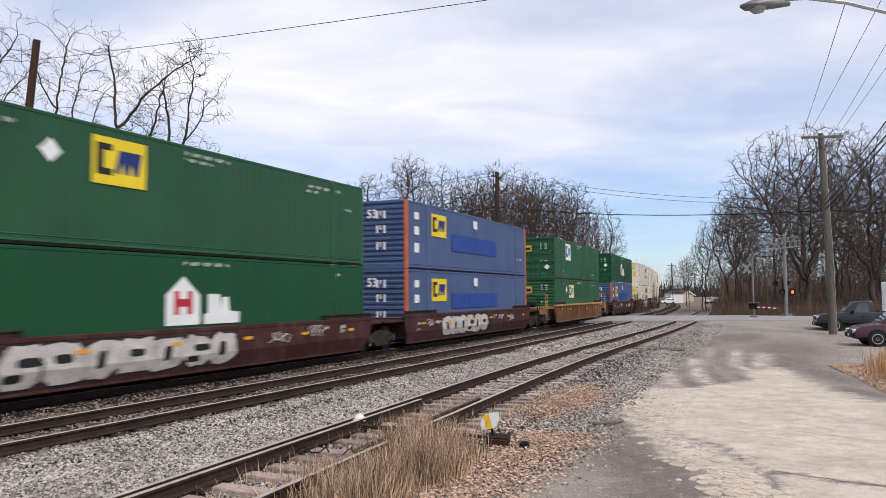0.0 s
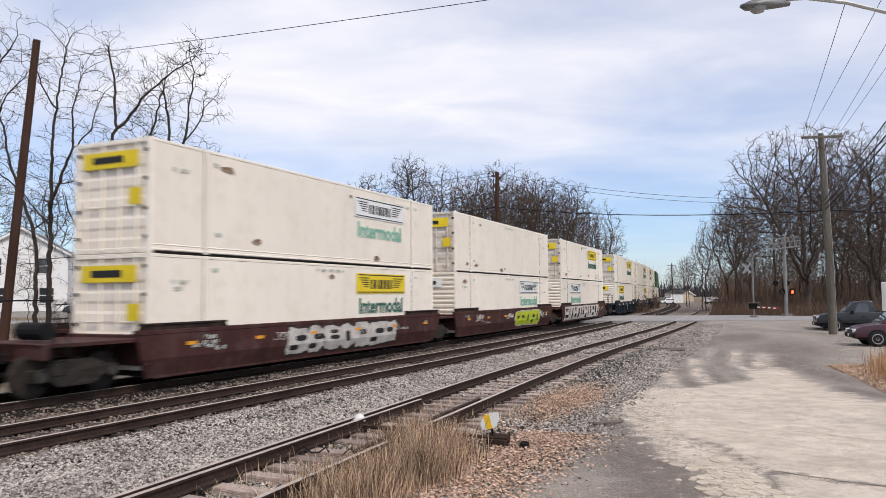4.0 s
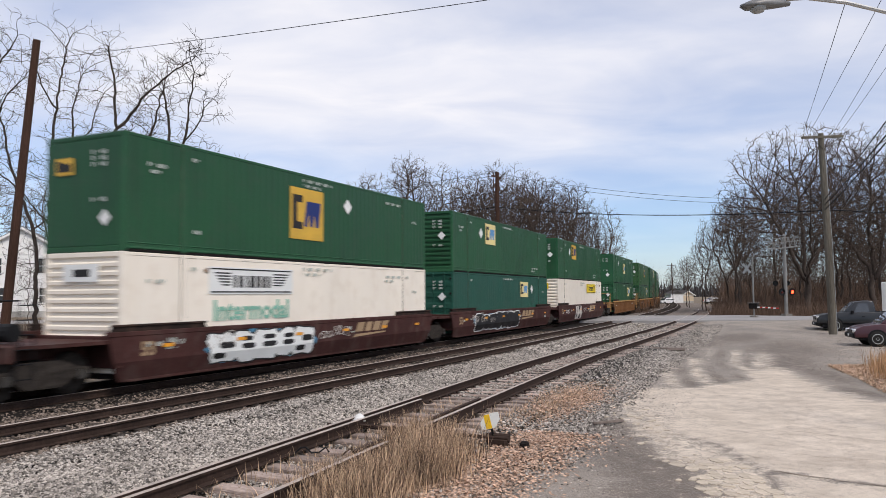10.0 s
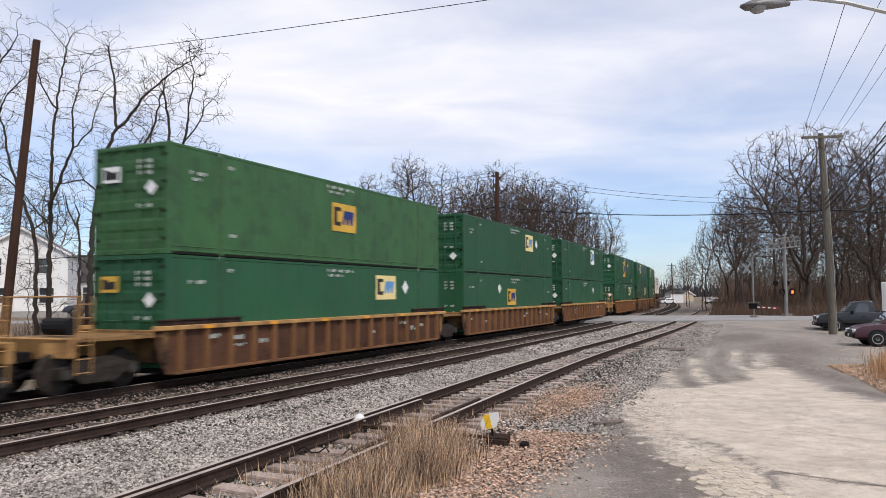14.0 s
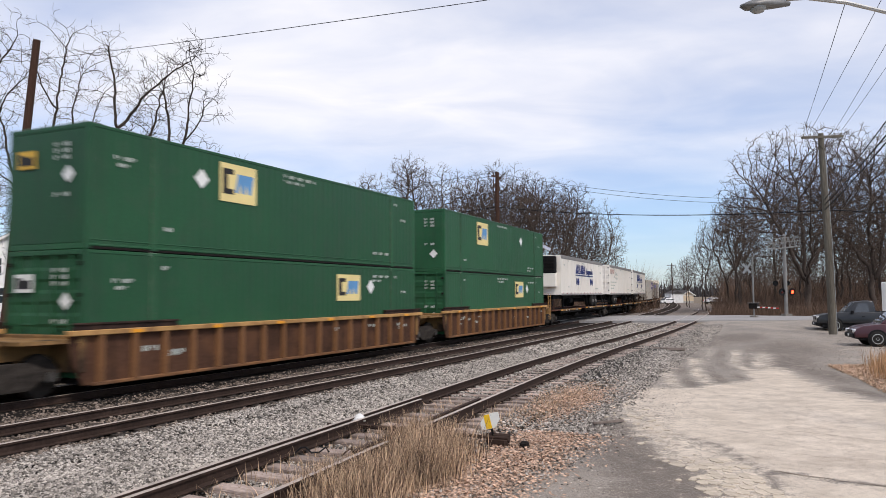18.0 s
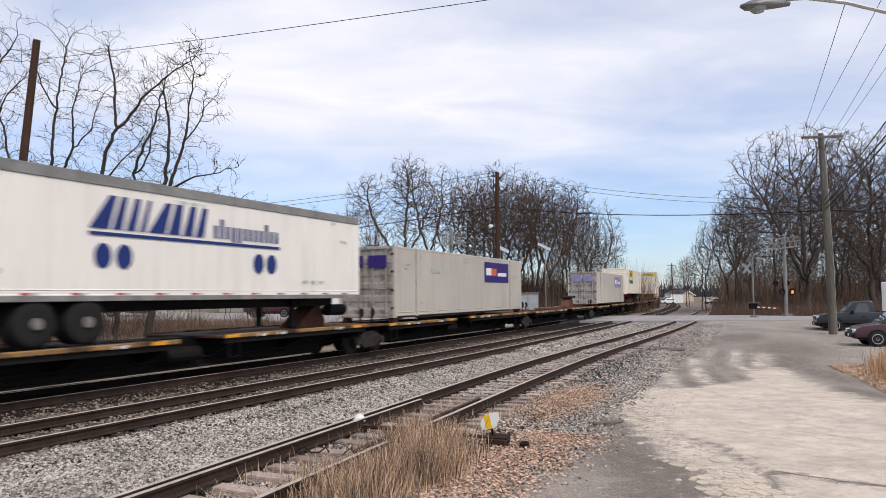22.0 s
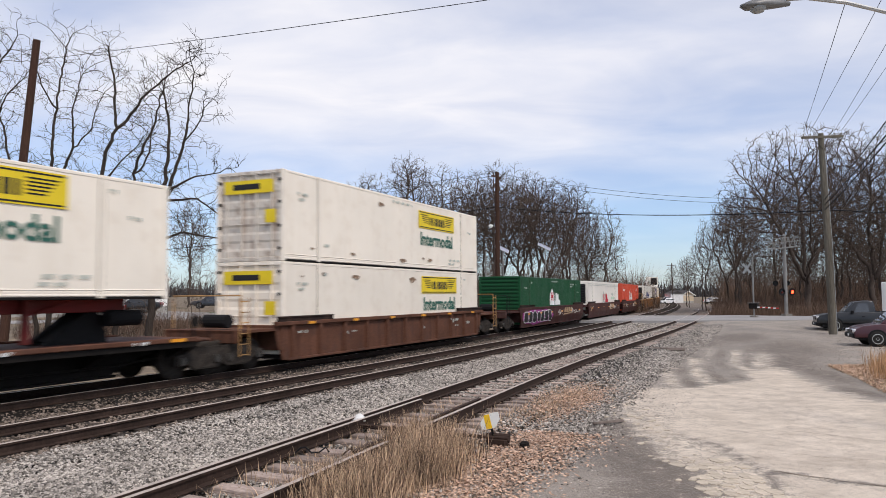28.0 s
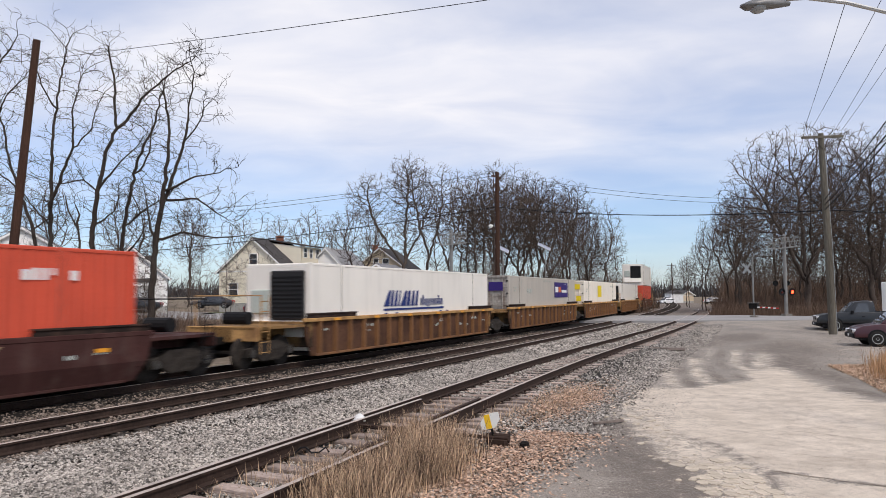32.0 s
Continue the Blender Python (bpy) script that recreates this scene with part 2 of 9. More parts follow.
# ---------- mesh building ----------
class Geo:
    """Collects vertices and faces of one mesh."""

    def __init__(self):
        self.v, self.f = [], []

    def add(self, verts, faces):
        k = len(self.v)
        self.v += [tuple(p) for p in verts]
        self.f += [tuple(k + i for i in f) for f in faces]
        return self

    def box(self, x0, x1, y0, y1, z0, z1):
        p = [(x, y, z) for z in (z0, z1) for y in (y0, y1) for x in (x0, x1)]
        return self.add(p, [(0, 2, 3, 1), (4, 5, 7, 6), (0, 1, 5, 4), (2, 6, 7, 3), (0, 4, 6, 2), (1, 3, 7, 5)])

    def cbox(self, x0, x1, y0, y1, z0, z1, b=0.02):
        """A box with chamfered edges."""
        b = min(b, (x1 - x0) * 0.45, (y1 - y0) * 0.45, (z1 - z0) * 0.45)
        pts, key = [], {}
        for ix, sx in ((0, 1), (1, -1)):
            for iy, sy in ((0, 1), (1, -1)):
                for iz, sz in ((0, 1), (1, -1)):
                    c = ((x0, x1)[ix], (y0, y1)[iy], (z0, z1)[iz])
                    for a in range(3):
                        q = [c[0] + sx * b, c[1] + sy * b, c[2] + sz * b]
                        q[a] = c[a]
                        key[ix, iy, iz, a] = len(pts)
                        pts.append(q)
        f = []
        for a in range(3):
            o = [i for i in range(3) if i != a]
            for s in (0, 1):
                ring = []
                for u, w in ((0, 0), (1, 0), (1, 1), (0, 1)):
                    i = [0, 0, 0]
                    i[a], i[o[0]], i[o[1]] = s, u, w
                    ring.append(key[i[0], i[1], i[2], a])
                f.append(ring)
            for u in (0, 1):
                for w in (0, 1):
                    quad = []
                    for s, axis in ((0, o[0]), (1, o[0]), (1, o[1]), (0, o[1])):
                        i = [0, 0, 0]
                        i[a], i[o[0]], i[o[1]] = s, u, w
                        quad.append(key[i[0], i[1], i[2], axis])
                    f.append(quad)
        for ix in (0, 1):
            for iy in (0, 1):
                for iz in (0, 1):
                    f.append([key[ix, iy, iz, a] for a in range(3)])
        return self.add(pts, f)

    def tube(self, p, q, r0, r1=None, n=8, caps=True):
        p, q = Vector(p), Vector(q)
        r1 = r0 if r1 is None else r1
        d = (q - p).normalized()
        a = d.orthogonal().normalized()
        b = d.cross(a)
        ring = [a * math.cos(2 * math.pi * i / n) + b * math.sin(2 * math.pi * i / n) for i in range(n)]
        f = [(i, (i + 1) % n, n + (i + 1) % n, n + i) for i in range(n)]
        if caps:
            f += [tuple(range(n))[::-1], tuple(range(n, 2 * n))]
        return self.add([p + o * r0 for o in ring] + [q + o * r1 for o in ring], f)

    def line(self, pts, r, n=6):
        """A bent tube through the points, r a number or a radius for each."""
        rs = r if isinstance(r, (list, tuple)) else [r] * len(pts)
        pts = [Vector(p) for p in pts]
        k, verts, faces = len(pts), [], []
        side = None
        for i, p in enumerate(pts):
            d = (pts[min(i + 1, k - 1)] - pts[max(i - 1, 0)]).normalized()
            side = d.orthogonal().normalized() if side is None else (side - d * side.dot(d)).normalized()
            up = d.cross(side)
            verts += [p + (side * math.cos(2 * math.pi * j / n) + up * math.sin(2 * math.pi * j / n)) * rs[i] for j in range(n)]
        for i in range(k - 1):
            for j in range(n):
                faces.append((i * n + j, i * n + (j + 1) % n, (i + 1) * n + (j + 1) % n, (i + 1) * n + j))
        faces += [tuple(range(n))[::-1], tuple((k - 1) * n + j for j in range(n))]
        return self.add(verts, faces)

    def prism(self, outline, axis, lo, hi):
        """The outline (two coordinates) pushed along axis 0, 1 or 2 from lo to hi."""
        def at(u, w, h):
            p = [0, 0, 0]
            o = [i for i in range(3) if i != axis]
            p[o[0]], p[o[1]], p[axis] = u, w, h
            return p
        n = len(outline)
        v = [at(u, w, lo) for u, w in outline] + [at(u, w, hi) for u, w in outline]
        return self.add(v, [tuple(range(n))[::-1], tuple(range(n, 2 * n))] + [(i, (i + 1) % n, n + (i + 1) % n, n + i) for i in range(n)])

    def revolve(self, profile, axis=1, n=20, at=(0, 0, 0)):
        """Profile of (radius, height) turned about an axis through at."""
        v, f = [], []
        o = [i for i in range(3) if i != axis]
        for r, h in profile:
            for j in range(n):
                p = list(at)
                p[axis] += h
                p[o[0]] += r * math.cos(2 * math.pi * j / n)
                p[o[1]] += r * math.sin(2 * math.pi * j / n)
                v.append(p)
        for i in range(len(profile) - 1):
            for j in range(n):
                f.append((i * n + j, i * n + (j + 1) % n, (i + 1) * n + (j + 1) % n, (i + 1) * n + j))
        f += [tuple(range(n))[::-1], tuple((len(profile) - 1) * n + j for j in range(n))]
        return self.add(v, f)

    def mesh(self, name, material, smooth=False):
        me = bpy.data.meshes.new(name)
        me.from_pydata(self.v, [], self.f)
        b = bmesh.new()
        b.from_mesh(me)
        bmesh.ops.recalc_face_normals(b, faces=b.faces)
        b.to_mesh(me)
        b.free()
        if smooth:
            me.shade_smooth()
        for mm in (material if isinstance(material, (list, tuple)) else [material]):
            me.materials.append(mm)
        return me


CACHE = {}


def shared(key, material, make, smooth=False):
    """One mesh for all pieces with the same key and material."""
    full = (key, material.name)
    if full not in CACHE:
        g = Geo()
        make(g)
        CACHE[full] = g.mesh(str(key[0]) if isinstance(key, tuple) else key, material, smooth)
    return CACHE[full]


def part(name, geo, material, parent, label="", m=None, smooth=False):
    """A mesh object of its own under a thing or under a part."""
    me = geo if isinstance(geo, bpy.types.Mesh) else geo.mesh(name, material, smooth)
    ob = new(name, me)
    ob.parent = parent
    if m is not None:
        ob.matrix_basis = m
    if label:
        tagged(ob, label)
    return ob


def thing(name, label, category, m=None, group="", kind="", geo=None, material=None, smooth=False):
    me = None if geo is None else (geo if isinstance(geo, bpy.types.Mesh) else geo.mesh(name, material, smooth))
    ob = new(name, me)
    tagged(ob, label, category, group, kind)
    if m is not None:
        ob.matrix_basis = m
    return ob


def bulk(name, verts, faces, material, smooth=False):
    """A mesh from arrays, for things of very many small pieces."""
    me = bpy.data.meshes.new(name)
    me.from_pydata(verts, [], faces)
    if smooth:
        me.shade_smooth()
    me.materials.append(material)
    return me


TEXTS = {}


def text_mesh(words, height, material, depth=0.003):
    """Letters of the built-in font, about height tall, lying in x and z, facing -y, centred."""
    key = (words, height, material.name)
    if key not in TEXTS:
        cu = bpy.data.curves.new("letters", "FONT")
        cu.body, cu.size, cu.extrude, cu.resolution_u = words, height * 1.38, depth, 2
        cu.align_x, cu.align_y = "CENTER", "CENTER"
        cu.offset = height * 0.035
        ob = new("letters", cu)
        me = bpy.data.meshes.new_from_object(ob.evaluated_get(bpy.context.evaluated_depsgraph_get()))
        bpy.data.objects.remove(ob)
        me.transform(Matrix.Rotation(radians(90), 4, "X"))
        me.materials.clear()
        me.materials.append(material)
        TEXTS[key] = me
    return TEXTS[key]


# ---------- the line: straight, then a long curve to the left, then straight again ----------
HD, BEND, RADIUS = 0.43935, 10.70, 971.4
NX, UX = Vector((math.cos(HD), -math.sin(HD))), Vector((math.sin(HD), math.cos(HD)))
D_TRAIN, D_MAIN = -15.526, -11.460
BEND_LEN = 290.0


def on_track(s, d, lat=0.0):
    """Place and heading at s metres along the centre line that passes the eye at offset d, lat metres to its right."""
    r = RADIUS + d - D_MAIN
    if s <= BEND:
        c, h = NX * d + UX * s, HD
    else:
        a = min((s - BEND) / r, BEND_LEN / r)
        c = NX * (d - r) + UX * BEND + r * (math.cos(a) * NX + math.sin(a) * UX)
        h = HD - a
        rest = s - BEND - a * r
        if rest > 0:
            c = c + Vector((math.sin(h), math.cos(h))) * rest
    return c + Vector((math.cos(h), -math.sin(h))) * lat, h


def track_coords(x, y):
    """Distance along the line and offset across it (right positive) of a place on the ground."""
    p = Vector((x, y))
    s = p.dot(UX)
    if s <= BEND:
        return s, p.dot(NX)
    q = p - (NX * (D_MAIN - RADIUS) + UX * BEND)
    a = math.atan2(q.dot(UX), q.dot(NX))
    if a > BEND_LEN / RADIUS:
        a = BEND_LEN / RADIUS
        e = NX * math.cos(a) + UX * math.sin(a)
        return BEND + a * RADIUS, q.dot(e) - RADIUS + D_MAIN
    return BEND + a * RADIUS, q.length - RADIUS + D_MAIN


def smooth(a, b, x):
    t = max(0.0, min(1.0, (x - a) / (b - a)))
    return t * t * (3 - 2 * t)


def ground_z(x, y):
    """Height of the ground; rail heads are at 0."""
    s, o = track_coords(x, y)
    z = -0.34
    z += -0.22 * smooth(-4.0, -7.0, o)                      # under the ballast
    z += 0.75 * smooth(-26, -58, o) + 0.75 * smooth(-58, -85, o) + 1.2 * smooth(-85, -160, o)
    z += 0.30 * smooth(48, 56, s) * (1 - smooth(74, 84, s)) * smooth(-22, -16, o) * (1 - smooth(20, 40, o))
    z += 0.25 * smooth(8, 40, o) + 1.5 * smooth(40, 120, o)
    far = math.hypot(x, y)
    z += 0.05 * noise.noise((x * 0.25, y * 0.25, 0)) * smooth(6, 20, far)
    return z
# ---------- ground ----------
M_EARTH = mat("dry_grass_earth", (0.19, 0.15, 0.11), 0.95, vary=0.35, scale=0.25, fine=3.0, spots=(0.14, 0.115, 0.08), spot_amount=0.7, spot_scale=0.12, bump=0.8, bump_scale=9)


def lot_surface():
    """Gravel lot: grey grit, worn pale asphalt and dark earth, mixed by the wear stored on the mesh and broken up by grain."""
    m = bpy.data.materials.new("worn_gravel_asphalt")
    m.use_nodes = True
    n, l = m.node_tree.nodes, m.node_tree.links
    bs = n["Principled BSDF"]
    co = n.new("ShaderNodeTexCoord")

    def tex(sc, detail, rough=0.6):
        t = n.new("ShaderNodeTexNoise")
        t.inputs["Scale"].default_value, t.inputs["Detail"].default_value, t.inputs["Roughness"].default_value = sc, detail, rough
        l.new(co.outputs["Object"], t.inputs["Vector"])
        return t.outputs["Fac"]

    def calc(op, a, b):
        x = n.new("ShaderNodeMath")
        x.operation = op
        for i, q in enumerate((a, b)):
            if isinstance(q, float):
                x.inputs[i].default_value = q
            else:
                l.new(q, x.inputs[i])
        return x.outputs[0]

    def span(v, lo, hi, a=0.0, b=1.0):
        r = n.new("ShaderNodeMapRange")
        r.inputs["From Min"].default_value, r.inputs["From Max"].default_value = lo, hi
        r.inputs["To Min"].default_value, r.inputs["To Max"].default_value = a, b
        l.new(v, r.inputs[0])
        return r.outputs[0]

    def blend(fac, a, b, kind="MIX"):
        x = n.new("ShaderNodeMix")
        x.data_type, x.blend_type = "RGBA", kind
        l.new(fac, x.inputs["Factor"])
        for key, q in (("A", a), ("B", b)):
            if isinstance(q, tuple):
                x.inputs[key].default_value = (*q, 1)
            else:
                l.new(q, x.inputs[key])
        return x.outputs["Result"]

    at = n.new("ShaderNodeAttribute")
    at.attribute_name = "wear"
    sep = n.new("ShaderNodeSeparateColor")
    l.new(at.outputs["Color"], sep.inputs[0])
    broad, mid, fine, speck = tex(0.55, 4), tex(3.2, 5), tex(28.0, 4, 0.7), tex(75.0, 2, 0.7)
    jitter = calc("ADD", calc("MULTIPLY", calc("SUBTRACT", mid, 0.5), 2.0), calc("MULTIPLY", calc("SUBTRACT", fine, 0.5), 2.6))
    grit = blend(span(broad, 0.35, 0.65), (0.215, 0.188, 0.162), (0.325, 0.280, 0.236))
    pale = blend(span(mid, 0.3, 0.7), (0.60, 0.505, 0.41), (0.77, 0.665, 0.545))
    dark = blend(span(mid, 0.3, 0.7), (0.105, 0.082, 0.066), (0.175, 0.142, 0.116))
    out = blend(span(calc("ADD", sep.outputs["Green"], jitter), 0.25, 0.75), grit, dark)
    pale = blend(span(tex(1.1, 6, 0.65), 0.42, 0.68, 0.0, 0.75), pale, (0.43, 0.355, 0.28))
    pale = blend(span(tex(9.0, 5, 0.7), 0.54, 0.70, 0.0, 0.6), pale, (0.36, 0.30, 0.24))
    pf = span(calc("ADD", sep.outputs["Red"], jitter), 0.28, 0.72)
    out = blend(pf, out, pale)
    # crocodile cracks in the worn asphalt
    wob = n.new("ShaderNodeTexNoise")
    wob.inputs["Scale"].default_value = 2.2
    l.new(co.outputs["Object"], wob.inputs["Vector"])
    mixv = n.new("ShaderNodeVectorMath")
    mixv.operation = "MULTIPLY_ADD"
    mixv.inputs[1].default_value = (0.7, 0.7, 0.7)
    l.new(wob.outputs["Color"], mixv.inputs[0])
    l.new(co.outputs["Object"], mixv.inputs[2])
    for size, width, lo, hi in ((3.0, 0.045, 0.50, 0.62), (0.85, 0.014, 0.44, 0.56)):
        vo = n.new("ShaderNodeTexVoronoi")
        vo.feature = "DISTANCE_TO_EDGE"
        vo.inputs["Scale"].default_value = size
        l.new(mixv.outputs[0], vo.inputs["Vector"])
        line = span(vo.outputs["Distance"], width * 0.35, width, 0.62, 0.0)
        where = span(calc("ADD", calc("MULTIPLY", broad, 0.5), sep.outputs["Blue"]), lo + 0.12, hi + 0.2)
        out = blend(calc("MULTIPLY", calc("MULTIPLY", line, where), pf), out, (0.20, 0.175, 0.148))
    out = blend(span(speck, 0.53, 0.64, 0.0, 0.55), out, (0.10, 0.09, 0.08))
    out = blend(span(speck, 0.47, 0.36, 0.0, 0.45), out, (0.55, 0.50, 0.44))
    l.new(out, bs.inputs["Base Color"])
    bs.inputs["Roughness"].default_value = 0.92
    b = n.new("ShaderNodeBump")
    b.inputs["Strength"].default_value = 0.9
    b.inputs["Distance"].default_value = 0.02
    l.new(calc("ADD", fine, calc("MULTIPLY", speck, 0.5)), b.inputs["Height"])
    l.new(b.outputs[0], bs.inputs["Normal"])
    return m


M_LOT = lot_surface()
M_PATCH = mat("worn_pale_asphalt", (0.56, 0.48, 0.385), 0.9, vary=0.22, scale=3, fine=40, spots=(0.43, 0.37, 0.30), spot_amount=0.8, spot_scale=5, bump=0.7, bump_scale=40, per_object=0.12)
M_ROAD = mat("road_asphalt", (0.30, 0.29, 0.285), 0.85, vary=0.14, scale=0.4, fine=22, spots=(0.30, 0.29, 0.27), spot_amount=0.5, spot_scale=0.18, bump=0.4, bump_scale=50)
# bed colour near black: shade in the gaps between loose stones is painted in
M_BALSHADE = mat("ballast_bed", (0.034, 0.029, 0.026), 0.95, vary=0.4, scale=5, fine=45, bump=1.0, bump_scale=24)
M_BALFAR = mat("ballast_far", (0.185, 0.155, 0.132), 0.95, vary=0.35, scale=1.5, fine=12, bump=0.8, bump_scale=14)
M_STONE = mat("ballast_stone", (0.310, 0.280, 0.250), 0.9, vary=0.2, scale=0.8, fine=30, island=0.78)
M_GRAVEL = mat("lot_gravel_stone", (0.24, 0.205, 0.178), 0.92, vary=0.2, scale=0.8, fine=30, island=0.5)
M_RUSTSTONE = mat("rusty_ballast_stone", (0.185, 0.148, 0.122), 0.92, vary=0.2, scale=0.8, fine=30, island=0.6)
M_RAIL = mat("rusty_rail_steel", (0.046, 0.030, 0.024), 0.8, 0.1, vary=0.25, scale=3)
M_HEAD = mat("polished_rail_head", (0.46, 0.385, 0.34), 0.5, 0.25, vary=0.2, scale=3)
M_TIE3 = mat("old_pale_timber_tie", (0.34, 0.27, 0.235), 0.9, vary=0.35, scale=2, fine=20, stretch=(0.4, 3, 3), spots=(0.14, 0.11, 0.095), spot_amount=0.7, bump=0.8, bump_scale=18, per_object=0.35)
M_TIE4 = mat("oily_dark_timber_tie", (0.050, 0.041, 0.035), 0.9, vary=0.3, scale=2, fine=20, stretch=(0.4, 3, 3), bump=0.8, bump_scale=18, per_object=0.3)
M_TIE = mat("weathered_timber_tie", (0.19, 0.155, 0.135), 0.9, vary=0.35, scale=2, fine=20, stretch=(0.4, 3, 3), spots=(0.33, 0.27, 0.235), spot_amount=0.6, bump=0.8, bump_scale=18, per_object=0.35)


def sheet(name, xs, ys, height, material):
    v = [(x, y, height(x, y)) for y in ys for x in xs]
    w = len(xs)
    f = [(j * w + i, j * w + i + 1, (j + 1) * w + i + 1, (j + 1) * w + i) for j in range(len(ys) - 1) for i in range(w - 1)]
    return bulk(name, v, f, material, True)


def spaced(lo, hi, fine_lo, fine_hi, fine_step, grow=1.25):
    """Grid lines: even in the middle, wider towards the ends."""
    mid = [fine_lo + i * fine_step for i in range(int((fine_hi - fine_lo) / fine_step) + 1)]
    a, st = [], fine_step
    x = mid[0]
    while x > lo:
        st *= grow
        x -= st
        a.append(x)
    b, st, x = [], fine_step, mid[-1]
    while x < hi:
        st *= grow
        x += st
        b.append(x)
    return a[::-1] + mid + b


def earth_z(x, y):
    """The earth lies a little lower under the gravel lot."""
    s, o = track_coords(x, y)
    return ground_z(x, y) - 0.12 * smooth(-8, -5, o) * (1 - smooth(22, 25, o)) * (1 - smooth(58, 64, s))


ground = thing("ground", "dry winter grass and bare earth", "ground", kind="structure",
               geo=sheet("ground", spaced(-1600, 1600, -60, 60, 2.0), spaced(-60, 2600, -10, 130, 2.0), earth_z, M_EARTH))


def outline_patch(pts, height, step, material, name, rough=0.12, seed=3, thick=0.05, lift=0.0):
    """A thin slab with an uneven edge, laid on the ground."""
    rnd = random.Random(seed)
    ring = []
    for (x0, y0), (x1, y1) in zip(pts, pts[1:] + pts[:1]):
        n = max(1, int(math.hypot(x1 - x0, y1 - y0) / step))
        for i in range(n):
            t = i / n
            j = rough * noise.noise((x0 * 3 + (x1 - x0) * t * 2, y0 * 3 + (y1 - y0) * t * 2, seed)) * 2 + rnd.uniform(-rough, rough) * 0.3
            ring.append((x0 + (x1 - x0) * t + j, y0 + (y1 - y0) * t + j))
    b = bmesh.new()
    top = [b.verts.new((x, y, 0)) for x, y in ring]
    f = b.faces.new(top)
    bmesh.ops.triangulate(b, faces=[f])
    bmesh.ops.subdivide_edges(b, edges=[e for e in b.edges if e.calc_length() > 2.5], cuts=3, use_grid_fill=True)
    bmesh.ops.triangulate(b, faces=b.faces[:])
    for v in b.verts:
        v.co.z = height(v.co.x, v.co.y) + lift
    edge = [e for e in b.edges if e.is_boundary]
    ext = bmesh.ops.extrude_edge_only(b, edges=edge)
    for g in ext["geom"]:
        if isinstance(g, bmesh.types.BMVert):
            g.co.z -= thick
    bmesh.ops.recalc_face_normals(b, faces=b.faces)
    me = bpy.data.meshes.new(name)
    b.to_mesh(me)
    b.free()
    me.materials.append(material)
    return me


# gravel lot and lane beside the siding


def strip(name, s_list, lo, hi, height, material, n=14):
    """A band along the line between two offsets, which may change with s."""
    v, f = [], []
    for s in s_list:
        a, b = lo(s), hi(s)
        for i in range(n + 1):
            o = a + (b - a) * i / n
            p, _ = on_track(s, o)
            v.append((p.x, p.y, height(p.x, p.y, s, o)))
    for k in range(len(s_list) - 1):
        for i in range(n):
            a = k * (n + 1) + i
            f.append((a, a + 1, a + n + 2, a + n + 1))
    return bulk(name, v, f, material, True)


def lot_lo(s):
    return -3.75 + 0.5 * noise.noise((s * 0.2, 1, 0)) + 0.25 * noise.noise((s * 0.9, 5, 0)) - 0.045 * max(0, min(s, 50) - 12)


PALE_EDGE = [(3.97, 19.1), (3.67, 16.5), (3.76, 15.3), (3.45, 13.45), (3.48, 12.3), (3.45, 11.2), (3.5, 10.5), (3.42, 9.5), (3.2, 8.8), (3.4, 6.0), (13.0, 6.0), (11.5, 12.0), (9.95, 17.0), (9.7, 18.0), (10.0, 20.0), (10.7, 23.2), (11.0, 25.0), (9.9, 24.1), (8.4, 21.2), (7.5, 20.7), (6.5, 19.9), (5.9, 19.9), (4.9, 20.3)]
DARK_SPOTS = [(3.0, 14.4, 0.55, 2.4, 0.06), (2.9, 11.0, 0.75, 2.6, 0.0), (2.7, 8.8, 0.9, 1.8, 0.0), (6.6, 24.4, 1.3, 1.5, -0.3), (9.4, 33.0, 1.7, 6.0, -0.26), (12.4, 27.0, 0.9, 4.5, -0.42), (15.6, 34.0, 1.8, 6.0, -0.42), (11.4, 22.6, 0.6, 2.4, -0.2), (10.4, 18.9, 0.35, 1.4, 0.0), (12.6, 38.5, 2.0, 5.0, -0.3), (16.5, 42.0, 1.6, 5.0, -0.45)]
PALE_SPOTS = [(12.0, 29.0, 0.7, 4.0, -0.36, 0.6), (12.8, 42.0, 1.6, 9.0, -0.4, 0.5), (10.9, 26.4, 0.5, 1.8, -0.35, 0.8), (11.2, 31.5, 0.35, 3.0, -0.36, 0.5), (16.8, 27.0, 2.4, 3.0, 0.0, 0.3), (19, 33, 3, 5, 0, 0.3)]
DARK_RUTS = [((8.6, 27.6), (7.31, 23.4), (6.57, 19.9)), ((12.0, 32.6), (9.57, 26.1), (8.46, 21.4)), ((13.4, 33.0), (10.6, 26.4), (9.9, 24.6)), ((9.0, 25.6), (8.1, 22.6), (7.7, 20.9))]
PALE_RUTS = [((9.44, 28.5), (7.84, 23.4), (7.16, 20.5)), ((12.6, 32.6), (10.1, 26.1), (9.5, 23.0)), ((8.2, 27.6), (6.9, 23.4), (6.2, 20.4))]
DIRT_BANDS = [((4.2, 12.9), (4.45, 12.4), (4.41, 11.3), (4.45, 10.6), (4.9, 10.15), (5.6, 9.7), (7.0, 9.2)), ((4.45, 10.6), (4.1, 9.4), (3.95, 8.4)), ((3.94, 16.1), (4.0, 14.3), (4.2, 12.8))]


